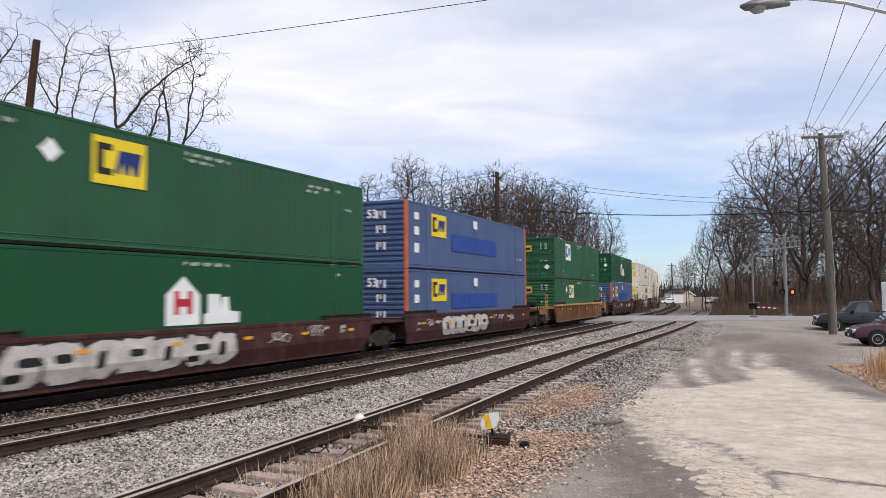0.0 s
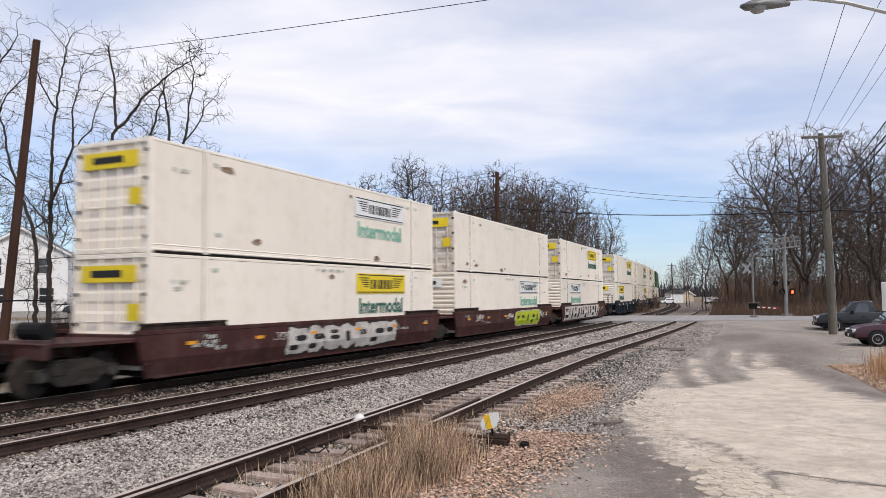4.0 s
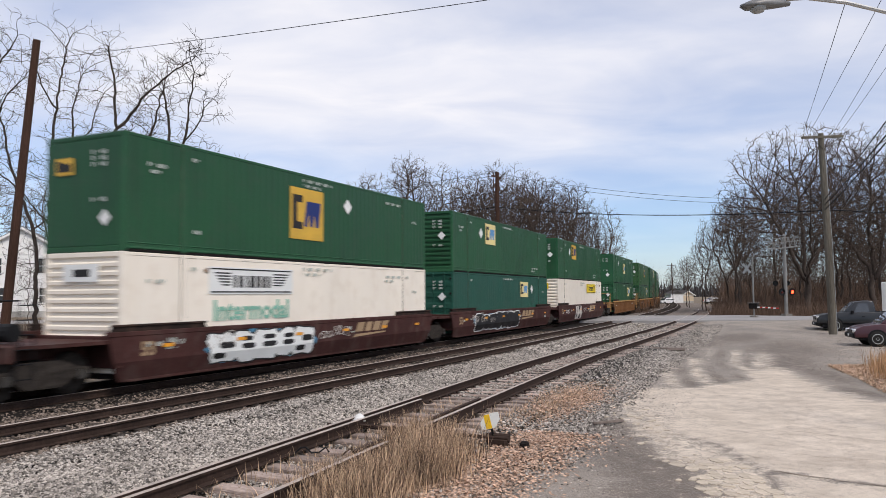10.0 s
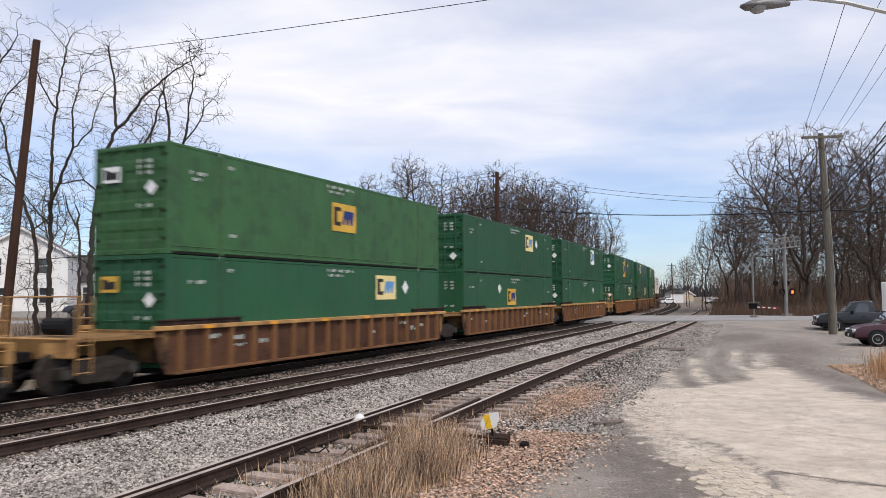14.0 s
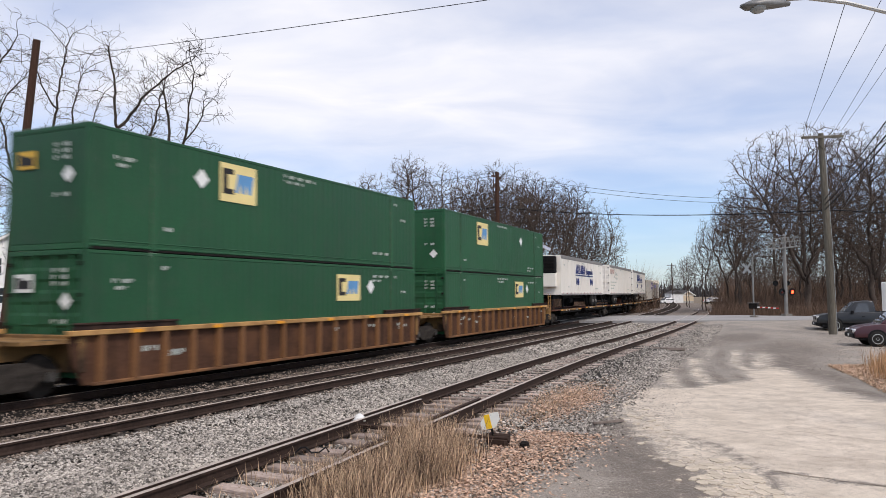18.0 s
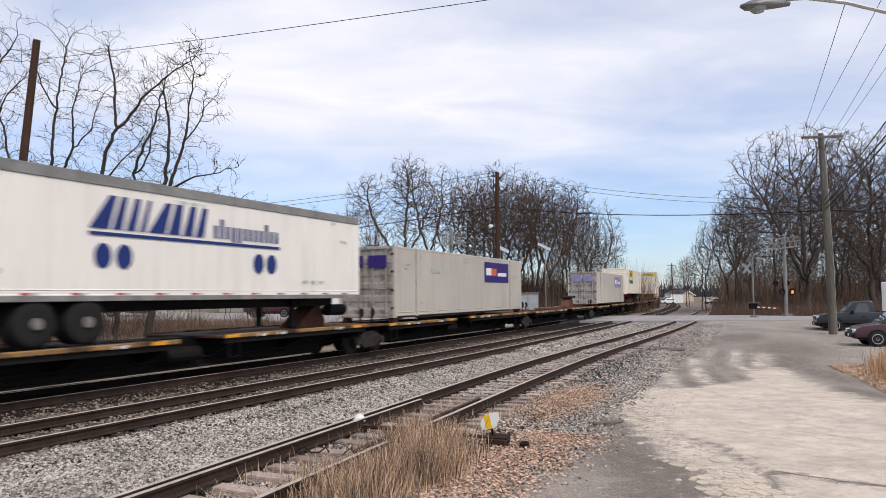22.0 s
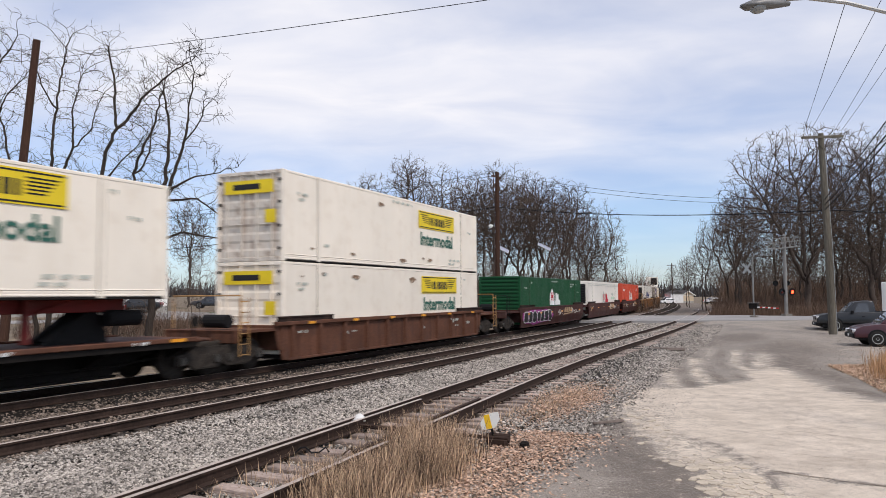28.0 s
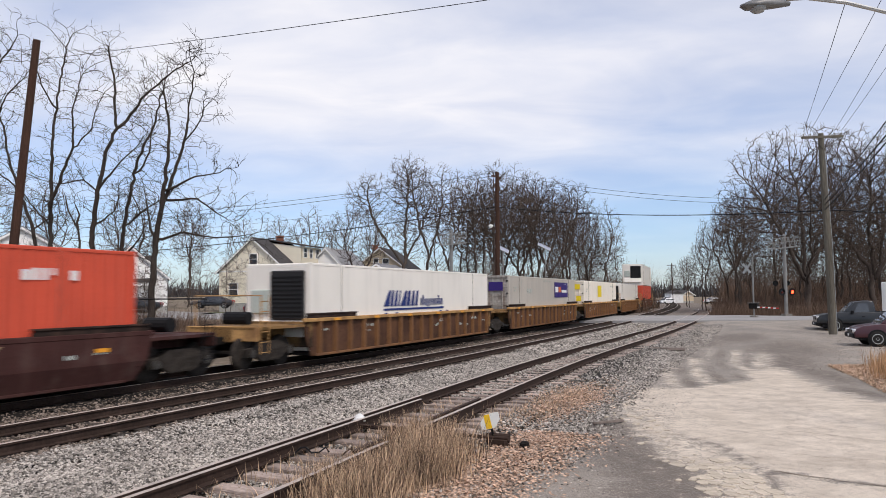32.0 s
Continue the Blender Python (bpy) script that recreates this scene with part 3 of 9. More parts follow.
def near_line(x, y, line):
    """Distance to an open line of points."""
    best = 1e9
    for (x0, y0), (x1, y1) in zip(line, line[1:]):
        dx, dy = x1 - x0, y1 - y0
        t = max(0.0, min(1.0, ((x - x0) * dx + (y - y0) * dy) / (dx * dx + dy * dy)))
        best = min(best, math.hypot(x - x0 - t * dx, y - y0 - t * dy))
    return best


def edge_distance(x, y, ring):
    """Distance to a closed outline, positive inside."""
    inside, best = False, 1e9
    for (x0, y0), (x1, y1) in zip(ring, ring[1:] + ring[:1]):
        dx, dy = x1 - x0, y1 - y0
        t = max(0.0, min(1.0, ((x - x0) * dx + (y - y0) * dy) / (dx * dx + dy * dy + 1e-9)))
        best = min(best, math.hypot(x - x0 - t * dx, y - y0 - t * dy))
        if (y0 > y) != (y1 > y) and x < x0 + (y - y0) * dx / dy:
            inside = not inside
    return best if inside else -best


def blob(x, y, cx, cy, rx, ry, turn):
    c, s = math.cos(turn), math.sin(turn)
    u, w = (x - cx) * c + (y - cy) * s, -(x - cx) * s + (y - cy) * c
    return math.exp(-(u / rx) ** 2 - (w / ry) ** 2)


def wear(x, y):
    """Amount of pale worn asphalt, of dark earth and of cracking."""
    pale = smooth(-0.5, 0.5, edge_distance(x, y, PALE_EDGE) + 0.35 * noise.noise((x * 0.9, y * 0.9, 4))) if y < 27 else 0.0
    pale = max([pale] + [k * blob(x, y, *q) for *q, k in PALE_SPOTS])
    dark = max(1.15 * blob(x, y, *q) for q in DARK_SPOTS)
    if 19 < y < 36:
        wide = 0.16 + 0.004 * y
        for line in DARK_RUTS:
            g = math.exp(-(near_line(x, y, line) / wide) ** 2) * (0.55 + 0.6 * noise.noise((x * 0.6, y * 0.6, 9)))
            dark, pale = max(dark, 1.1 * g), pale - 0.7 * g
        for line in PALE_RUTS:
            pale = max(pale, (0.62 + 0.5 * noise.noise((x * 0.6, y * 0.6, 5))) * math.exp(-(near_line(x, y, line) / wide) ** 2))
    if y < 17:
        g = max((0.75 if k < 2 else 0.45) * math.exp(-(near_line(x, y, line) / 0.14) ** 2) for k, line in enumerate(DIRT_BANDS))
        pale, dark = pale - g, max(dark, g)
    return max(0.0, pale), dark, max(blob(x, y, 3.95, 11.2, 0.75, 2.4, 0.0), 0.7 * blob(x, y, 4.6, 15.6, 0.9, 2.4, 0.0))


lot_rows = [4 + i * 0.2 for i in range(130)] + [30 + i * 0.6 for i in range(62)]
lot_cols = [i * 0.17 for i in range(95)] + [16.15 + i * 0.9 for i in range(1, 17)]
v, f = [], []
for s in lot_rows:
    e = lot_lo(s)
    for c in lot_cols:
        p, _ = on_track(s, e + c)
        v.append((p.x, p.y, ground_z(p.x, p.y) + 0.03 * smooth(0, 0.8, c) - 0.02 - (0.2 if c == 0 else 0)))
k = len(lot_cols)
for i in range(len(lot_rows) - 1):
    f += [(i * k + j, i * k + j + 1, (i + 1) * k + j + 1, (i + 1) * k + j) for j in range(k - 1)]
lot_mesh = bulk("pavement_lot", v, f, M_LOT, True)
lot_wear = lot_mesh.color_attributes.new("wear", "FLOAT_COLOR", "POINT")
for i, (x, y, _) in enumerate(v):
    lot_wear.data[i].color = (*wear(x, y), 1.0)
lot = thing("pavement_lot", "gravel lane beside the siding with pale worn cracked asphalt", "pavement", kind="structure", geo=lot_mesh)
# ---------- tracks ----------
SIDING = [(-20, -4.2), (0, -5.55), (6, -6.0), (12, -6.45), (16, -6.75), (21.5, -7.03), (28, -7.18), (38, -6.98), (48, -6.75), (68, -6.55), (95, -6.4), (140, -6.9), (330, -7.4)]


def siding_o(s):
    xs, ys = [p[0] for p in SIDING], [p[1] for p in SIDING]
    return float(sum(np.interp(s + k, xs, ys) for k in (-4, -2, 0, 2, 4)) / 5)


def bal_z(s, o):
    """Top of the ballast across the line."""
    z = -0.21 - 0.05 * smooth(-10.2, -9.0, o) - 0.03 * smooth(-8.8, -7.6, o)
    z -= 0.40 * smooth(-4.9, -3.6, o) + 0.55 * smooth(-17.6, -20.0, o)
    z += 0.02 * noise.noise((s * 1.5, o * 1.5, 3)) + 0.03 * noise.noise((s * 0.4, o * 0.5, 8))
    z += 0.072 * smooth(-9.0, -7.9, o) * (1 - smooth(-5.7, -4.8, o)) * smooth(13, 19, s)
    z -= 0.06 * smooth(0.45, 0.1, abs(o - D_MAIN - 2.0))
    return z


bal_s = [-6 + i * 0.5 for i in range(160)] + [74 + i * 6 for i in range(45)]
ballast = thing("ballast_bed", "ballast bed painted near black for the shade between the stones", "ballast", kind="structure",
                geo=strip("ballast_bed", [q for q in bal_s if q <= 62], lambda s: -20.2, lambda s: -3.5 - 0.6 * smooth(20, 60, s), lambda x, y, s, o: bal_z(s, o), M_BALSHADE, 44))

thing("ballast_bed_far", "grey-brown ballast of the line beyond the crossing", "ballast", kind="structure",
      geo=strip("ballast_bed_far", [q for q in bal_s if q >= 62], lambda s: -20.2, lambda s: -4.1, lambda x, y, s, o: bal_z(s, o), M_BALFAR, 44))

RAIL_PROFILE = [(-0.075, -0.17), (-0.075, -0.158), (-0.012, -0.14), (-0.010, -0.045), (-0.036, -0.036), (-0.036, -0.006), (-0.028, 0.0),
                (0.028, 0.0), (0.036, -0.006), (0.036, -0.036), (0.010, -0.045), (0.012, -0.14), (0.075, -0.158), (0.075, -0.17)]


def rail_geo(offset, lat, s_list, polish):
    v, f, k = [], [], len(RAIL_PROFILE)
    for s in s_list:
        o = offset(s)
        for u, z in RAIL_PROFILE:
            p, _ = on_track(s, o, lat + u)
            v.append((p.x, p.y, z))
    for i in range(len(s_list) - 1):
        for j in range(k):
            f.append((i * k + j, i * k + (j + 1) % k, (i + 1) * k + (j + 1) % k, (i + 1) * k + j))
    me = bulk("rail", v, f, M_RAIL)
    me.materials.append(M_HEAD)
    if polish:
        for i, poly in enumerate(me.polygons):
            if i % k in (5, 6, 7):
                poly.material_index = 1
    return me


def build_track(name, label, offset, s0, s1, tie_step, tie_lift, seed, limit=55, plates=False):
    tr = thing(name, label, "railway track", kind="structure")
    s_list = [s0 + i * 1.0 for i in range(int(s1 - s0) + 1)]
    for lat in (-0.753, 0.753):
        part("rail", rail_geo(offset, lat, s_list, True), None, tr, "steel rail with a worn shiny head")
    rnd = random.Random(seed)
    tie = shared(("tie", seed), M_TIE3 if plates else M_TIE4 if seed < 3 else M_TIE, lambda g: g.cbox(-1.3, 1.3, -0.115, 0.115, -0.18, 0.0, 0.012))
    plate = shared(("tie_plate", seed), M_RAIL, lambda g: g.cbox(-0.19, 0.19, -0.09, 0.09, 0.0, 0.016, 0.005).cbox(-0.15, -0.10, -0.07, -0.04, 0.016, 0.05).cbox(0.10, 0.15, 0.04, 0.07, 0.016, 0.05))
    far_v = Geo()
    n = int((s1 - s0) / tie_step)
    for i in range(n):
        s = s0 + i * tie_step + rnd.uniform(-0.04, 0.04) * (2.5 if plates else 1)
        p, h = on_track(s, offset(s))
        z = -0.186 + tie_lift + rnd.uniform(-0.008, 0.006)
        m = pose(p.x, p.y, z, rnd.uniform(-0.6, 0.6), 0, -math.degrees(h) + rnd.uniform(-2, 2) * (1.8 if plates else 1))
        if 3 < s < limit:
            t = part("tie", tie, None, tr, m=m)
            if plates and s < 30:
                for lat in (-0.753, 0.753):
                    part("tie_plate", plate, None, t, m=pose(lat, 0, 0))
        else:
            pts = [m @ Vector(q) for q in ((-1.3, -0.11, 0), (1.3, -0.11, 0), (1.3, 0.11, 0), (-1.3, 0.11, 0), (-1.3, -0.11, -0.1), (1.3, -0.11, -0.1), (1.3, 0.11, -0.1), (-1.3, 0.11, -0.1))]
            far_v.add(pts, [(0, 1, 2, 3), (0, 4, 5, 1), (1, 5, 6, 2), (2, 6, 7, 3), (3, 7, 4, 0)])
    if far_v.v:
        tagged(part("distant_ties", far_v, M_TIE4 if seed < 3 else M_TIE, tr), kind="stuff")
    return tr


build_track("train_track", "main-line track of steel rails on timber ties", lambda s: D_TRAIN, -14, 300, 0.52, 0.0, 1, 40)
build_track("main_track", "empty main-line track on timber ties beside the train", lambda s: D_MAIN, -14, 300, 0.52, 0.0, 2)
build_track("siding_track", "rusty siding track on old grey ties", siding_o, -4, 110, 0.60, -0.01, 3, 62, True)

# oily ballast strip, coloured near black to stand for the train's shade
M_OILSHADE = mat("oil_and_shade_ballast", (0.019, 0.016, 0.014), 0.9, vary=0.3, scale=3, fine=40, bump=0.9, bump_scale=24)
thing("ballast_stained", "oily ballast painted black for the shade under the train", "ballast", kind="structure",
      geo=strip("ballast_stained", [q for q in bal_s if q <= 74], lambda s: D_TRAIN - 3.6 + 0.1 * noise.noise((s, 0, 4)), lambda s: D_TRAIN + 1.6 + 0.12 * noise.noise((s * 1.3, 2, 4)), lambda x, y, s, o: bal_z(s, o) + 0.03, M_OILSHADE, 30))

# switch point rail that lies against the siding's far rail, and its rods
sw = thing("switch_points", "rusty switch point rail and rods in the siding", "switch", kind="structure")
v_list = [2 + i for i in range(13)]
part("point_rail", rail_geo(lambda s: siding_o(s) - 0.753 + 0.135 + 0.008 * (s - 2), 0, v_list, True), None, sw)
part("guard_rail", rail_geo(lambda s: siding_o(s) + 0.753 - 0.16, 0, [9 + i * 0.8 for i in range(8)], False), None, sw)
p_a, h_a = on_track(11.3, siding_o(11.3))
part("throw_rod", Geo().tube((-1.2, 0, -0.13), (2.2, 0, -0.13), 0.025), M_RAIL, sw, m=pose(p_a.x, p_a.y, 0, 0, 0, -math.degrees(h_a)))
part("tie_rod", Geo().cbox(-0.8, 0.8, -0.03, 0.03, -0.12, -0.08), M_RAIL, sw, m=pose(p_a.x, p_a.y, 0, 0, 0, -math.degrees(h_a)))

# ---------- level crossing and its road ----------
ROAD = [(60, 66.5), (42, 65.5), (24, 66.0), (12, 68), (0, 71.5), (-14, 77), (-32, 83), (-60, 90), (-140, 112)]


def road_z(x, y):
    s, o = track_coords(x, y)
    flat = smooth(-20.5, -18, o) * (1 - smooth(-3.5, 2, o))
    return (ground_z(x, y) + 0.06) * (1 - flat) + (-0.012) * flat


def ribbon(name, pts, half, height, material, step=1.5, n=8, wobble=0.0, skirt=0.3):
    v, f, rows = [], [], []
    for (x0, y0), (x1, y1) in zip(pts, pts[1:]):
        k = max(1, int(math.hypot(x1 - x0, y1 - y0) / step))
        rows += [(x0 + (x1 - x0) * i / k, y0 + (y1 - y0) * i / k) for i in range(k)]
    rows.append(pts[-1])
    for i, (x, y) in enumerate(rows):
        a, b = rows[max(0, i - 3)], rows[min(len(rows) - 1, i + 3)]
        d = Vector((b[0] - a[0], b[1] - a[1])).normalized()
        for j in [0] + list(range(n + 1)) + [n]:
            w = (2 * j / n - 1) * (half + wobble * noise.noise((i * 0.3, j // (n / 2 + 0.1), 2)))
            px, py = x - d.y * w, y + d.x * w
            v.append((px, py, height(px, py)))
        v[-1] = (v[-1][0], v[-1][1], v[-1][2] - skirt)
        k = len(v) - n - 3
        v[k] = (v[k][0], v[k][1], v[k][2] - skirt)
    for i in range(len(rows) - 1):
        for j in range(n + 2):
            a = i * (n + 3) + j
            f.append((a, a + 1, a + n + 4, a + n + 3))
    return bulk(name, v, f, material)


road = thing("road", "grey asphalt road over the level crossing", "road", kind="structure", geo=ribbon("road", ROAD, 7.2, road_z, M_ROAD, wobble=0.5))
# street that runs behind the line in front of the houses
street_pts = [(-14, 80), (-24, 72), (-34, 62), (-52, 48), (-90, 20)]
street = thing("road_behind", "narrow grey street in front of the houses", "road", kind="structure",
               geo=ribbon("road_behind", street_pts, 3.2, lambda x, y: ground_z(x, y) + 0.05, M_ROAD))

# broken slabs and crust at the worn edge of the lane
rnd = random.Random(11)
for i in range(10):
    for j in range(13):
        x, y = 3.25 + 0.19 * i + rnd.uniform(-0.05, 0.05) + 0.1 * (j % 2), 8.6 + 0.27 * j + rnd.uniform(-0.06, 0.06)
        d = edge_distance(x, y, PALE_EDGE)
        if not -0.25 < d < 0.95 or x > 4.3 or y > 11.3 or rnd.random() < 0.35:
            continue
        n = rnd.randrange(6, 9)
        rx, ry = rnd.uniform(0.08, 0.115), rnd.uniform(0.11, 0.155)
        g = Geo().prism([(rx * rnd.uniform(0.8, 1.1) * math.cos(6.283 * k / n), ry * rnd.uniform(0.8, 1.1) * math.sin(6.283 * k / n)) for k in range(n)], 2, -0.05, 0)
        part("asphalt_slab", g, M_PATCH, lot, m=pose(x, y, ground_z(x, y) + 0.016 + rnd.uniform(0, 0.006), rnd.uniform(-1, 1), rnd.uniform(-1, 1), rnd.uniform(-15, 15)))
M_CRACK = mat("dirt_filled_crack", (0.27, 0.22, 0.175), 0.95, vary=0.3, scale=6)


def crack(pts, width):
    """A thin wandering strip of dirt along a crack."""
    v, f, k = [], [], 0
    for (x0, y0), (x1, y1) in zip(pts, pts[1:]):
        n = max(2, int(math.hypot(x1 - x0, y1 - y0) / 0.12))
        for i in range(n):
            t = i / n
            x, y = x0 + (x1 - x0) * t, y0 + (y1 - y0) * t
            x, y = x + 0.10 * noise.noise((x * 2.5, y * 2.5, 1)) + rnd.uniform(-0.02, 0.02), y + 0.16 * noise.noise((x * 2.5, y * 2.5, 7)) + rnd.uniform(-0.02, 0.02)
            w = width * 0.6 * rnd.uniform(0.0, 1.0)
            z = ground_z(x, y) + 0.016
            v += [(x - w * 0.4, y - w, z), (x + w * 0.4, y + w, z)]
            if k:
                f.append((k - 2, k - 1, k + 1, k))
            k += 2
    part("asphalt_crack", bulk("asphalt_crack", v, f, M_CRACK), None, lot)


for pts, width in ((((4.45, 10.6), (4.9, 10.15), (5.6, 9.75), (7.2, 9.3)), 0.035), (((6.4, 13.6), (7.3, 12.5), (8.6, 12.2)), 0.020), (((4.3, 12.9), (5.6, 13.6), (6.4, 13.6), (7.8, 15.2)), 0.016), (((5.0, 19.2), (5.4, 17.4), (5.2, 15.6), (5.6, 13.7)), 0.022), (((6.2, 18.4), (7.2, 17.6), (8.4, 17.9)), 0.026),
                   (((5.3, 16.2), (6.6, 15.8), (7.6, 16.4), (9.2, 16.0)), 0.018), (((7.4, 14.0), (8.2, 13.4), (9.9, 13.6)), 0.018), (((4.4, 11.4), (5.4, 11.6), (6.3, 11.2), (7.6, 11.4)), 0.014), (((6.3, 11.2), (6.6, 10.2), (6.4, 9.6)), 0.014), (((4.2, 15.8), (4.7, 14.8), (4.9, 13.6), (4.4, 12.9)), 0.020), (((4.5, 17.6), (5.3, 17.4), (6.2, 18.4)), 0.016)):
    crack(pts, width)
for i in range(80):
    t = rnd.random()
    a, b = rnd.choice((((4.0, 18.5), (3.75, 15.0)), ((3.75, 15.0), (3.5, 12.0)), ((3.5, 12.0), (3.6, 8.5)), ((3.5, 12.0), (3.6, 8.5))))
    x, y = a[0] + (b[0] - a[0]) * t + rnd.gauss(0, 0.22), a[1] + (b[1] - a[1]) * t + rnd.gauss(0, 0.25)
    r0, n = rnd.uniform(0.02, 0.07), rnd.randrange(5, 8)
    g = Geo().prism([(r0 * rnd.uniform(0.7, 1.2) * math.cos(6.283 * k / n) * 1.3, r0 * rnd.uniform(0.7, 1.2) * math.sin(6.283 * k / n)) for k in range(n)], 2, -0.04, 0)
    part("asphalt_fragment", g, M_PATCH, lot, m=pose(x, y, ground_z(x, y) + 0.018 + rnd.uniform(0, 0.008), 0, 0, rnd.uniform(0, 360)))
# ---------- the train: x runs up the line, -y faces the lane, z = 0 on the rails ----------
SPEED = 20.75
MOVERS = []
LC, WC, HC = 16.15, 1.295, 2.865          # a 53-foot box: length, half width, height
NEAR = -WC - 0.012


def plate(parent, name, x0, x1, z0, z1, material, y=NEAR, thick=0.006, label=""):
    key = (name, round(x1 - x0, 3), round(z1 - z0, 3), thick)

    def make(g):
        w, h = x1 - x0, z1 - z0
        if name != "stencil" or w < 0.2:
            return g.box(0, w, -thick, 0, 0, h)
        # a row of small marks of uneven width, as of stencilled characters
        n = max(3, int(w / (h * 0.85)))
        for i in range(n):
            k = (i * 7 + int(w * 100)) % 5
            if k != 4 or n < 5:
                g.box(w * i / n, w * (i + (0.55, 0.75, 0.35, 0.65, 0.6)[k]) / n, -thick, 0, 0 if k != 2 else h * 0.4, h if k != 1 else h * 0.85)

    ob = part(name, shared(key, material, make), None, parent, label, m=pose(x0, y, z0))
    return tagged(ob, kind="stuff") if name == "stencil" else ob


def shape(parent, name, pts, x, z, material, y=NEAR, thick=0.006, label=""):
    g = Geo()
    g.prism(pts, 1, -thick, 0)
    return part(name, g, material, parent, label, m=pose(x, y, z))


def ribbed(g, x0, x1, z0, z1, y, depth, pitch, out=-1):
    """A wall of pressed vertical ribs; out is the side on which they stand proud."""
    n = max(1, round((x1 - x0) / pitch))
    w = (x1 - x0) / n
    row = []
    for i in range(n):
        a = x0 + i * w
        row += [(a, 0), (a + w * 0.42, 0), (a + w * 0.56, depth), (a + w * 0.86, depth)]
    row.append((x1, 0))
    v = [(x, y - out * d, z) for z in (z0, z1) for x, d in row]
    k = len(row)
    g.add(v, [(i, i + 1, k + i + 1, k + i) for i in range(k - 1)])
    return g


def cross_ribbed(g, y0, y1, z0, z1, x, depth, pitch):
    """An end wall of pressed ribs that run across."""
    n = max(1, round((z1 - z0) / pitch))
    w = (z1 - z0) / n
    row = []
    for i in range(n):
        a = z0 + i * w
        row += [(a, 0), (a + w * 0.35, 0), (a + w * 0.5, depth), (a + w * 0.85, depth)]
    row.append((z1, 0))
    v = [(x + d, y, z) for y in (y0, y1) for z, d in row]
    k = len(row)
    g.add(v, [(i, i + 1, k + i + 1, k + i) for i in range(k - 1)])
    return g


def box_unit(label, s0, z0, paint, end="door", ribs=True, post=None, group="stacked containers", category="container", hgt=HC, end_paint=None, roof=None, posts=True):
    """A 53-foot box with frame, walls, posts, castings, doors or front wall."""
    name = "shipping_container" if category == "container" else "semi_trailer"
    ob = thing(name, label, category, group=group)
    post = post or paint
    end_paint = end_paint or paint
    roof = roof or paint
    h = hgt
    tag = (h, ribs)
    part("core", shared(("core", *tag), paint, lambda g: g.box(0.06, LC - 0.06, -WC + 0.05, WC - 0.05, 0.03, h - 0.04)), None, ob)
    part("roof", shared(("roof", *tag), roof, lambda g: g.cbox(0.02, LC - 0.02, -WC + 0.03, WC - 0.03, h - 0.05, h - 0.008, 0.015)), None, ob)
    for sgn in (-1, 1):
        def wall(g):
            if ribs:
                ribbed(g, 0.12, LC - 0.12, 0.15, h - 0.09, -WC + 0.004, 0.024 if ribs == "deep" else 0.006, 0.29, -1)
            else:
                ribbed(g, 0.12, LC - 0.12, 0.15, h - 0.09, -WC + 0.005, 0.005, 1.22, -1)
        part("side_wall", shared(("side_wall", *tag), paint, wall), None, ob, m=pose(0, 0, 0) if sgn < 0 else pose(LC, 0, 0, 0, 0, 180))
        part("bottom_rail", shared(("bottom_rail",), paint, lambda g: g.cbox(0.0, LC, -WC - 0.006, -WC + 0.06, 0.06, 0.13).cbox(0.1, LC - 0.1, -WC + 0.004, -WC + 0.06, 0.10, 0.19).cbox(0.1, LC - 0.1, -WC - 0.005, -WC + 0.05, 0.19, 0.24)), None, ob,
             m=pose(0, 0, 0) if sgn < 0 else pose(LC, 0, 0, 0, 0, 180))
        # added dark strip, near side only, painting the shaded seam below the box
        if sgn < 0:
            part("floor_beam", shared(("floor_beam",), M_STEEL, lambda g: g.cbox(0.12, LC - 0.12, -WC - 0.003, -WC + 0.04, 0.0, 0.06, 0.01)), None, ob)
        part("top_rail", shared(("top_rail", h), paint, lambda g: g.cbox(0.0, LC, -WC - 0.004, -WC + 0.06, h - 0.10, h - 0.012, 0.015)), None, ob, m=pose(0, 0, 0) if sgn < 0 else pose(LC, 0, 0, 0, 0, 180))
        for x in (1.90, LC - 2.06) if posts else ():
            part("stacking_post", shared(("stacking_post", h), paint, lambda g: g.cbox(0, 0.16, -WC - 0.026, -WC + 0.05, 0.02, h - 0.01, 0.012)), None, ob, m=pose(x, 0, 0) if sgn < 0 else pose(x + 0.16, 0, 0, 0, 0, 180))
            # dark lines either side of the post paint its shadow edges
            if sgn < 0:
                part("post_seam", shared(("post_seam", h), M_POSTSHADE, lambda g: g.box(-0.014, 0.174, -WC - 0.008, -WC + 0.02, 0.14, h - 0.1)), None, ob, m=pose(x, 0, 0))
                for z in (0.0, h - 0.13):
                    part("corner_casting", shared(("corner_casting",), M_FADE if z > 1 and ribs else M_STEEL, lambda g: g.cbox(0, 0.17, -0.016, 0.1, 0, 0.125, 0.012)), None, ob, m=pose(x - 0.005, -WC, z))
        for x in (0.0, LC - 0.15):
            part("corner_post", shared(("corner_post", h), post, lambda g: g.cbox(0, 0.15, -WC - 0.008, -WC + 0.13, 0.0, h, 0.015)), None, ob, m=pose(x, 0, 0) if sgn < 0 else pose(x + 0.15, 0, 0, 0, 0, 180))
    # far end wall
    part("front_wall", shared(("front_wall", h), paint, lambda g: g.cbox(LC - 0.05, LC + 0.004, -WC + 0.12, WC - 0.12, 0.1, h - 0.08, 0.02)), None, ob)
    part("header", shared(("header",), end_paint, lambda g: g.cbox(-0.004, 0.09, -WC + 0.1, WC - 0.1, h - 0.13, h - 0.004, 0.015)), None, ob)
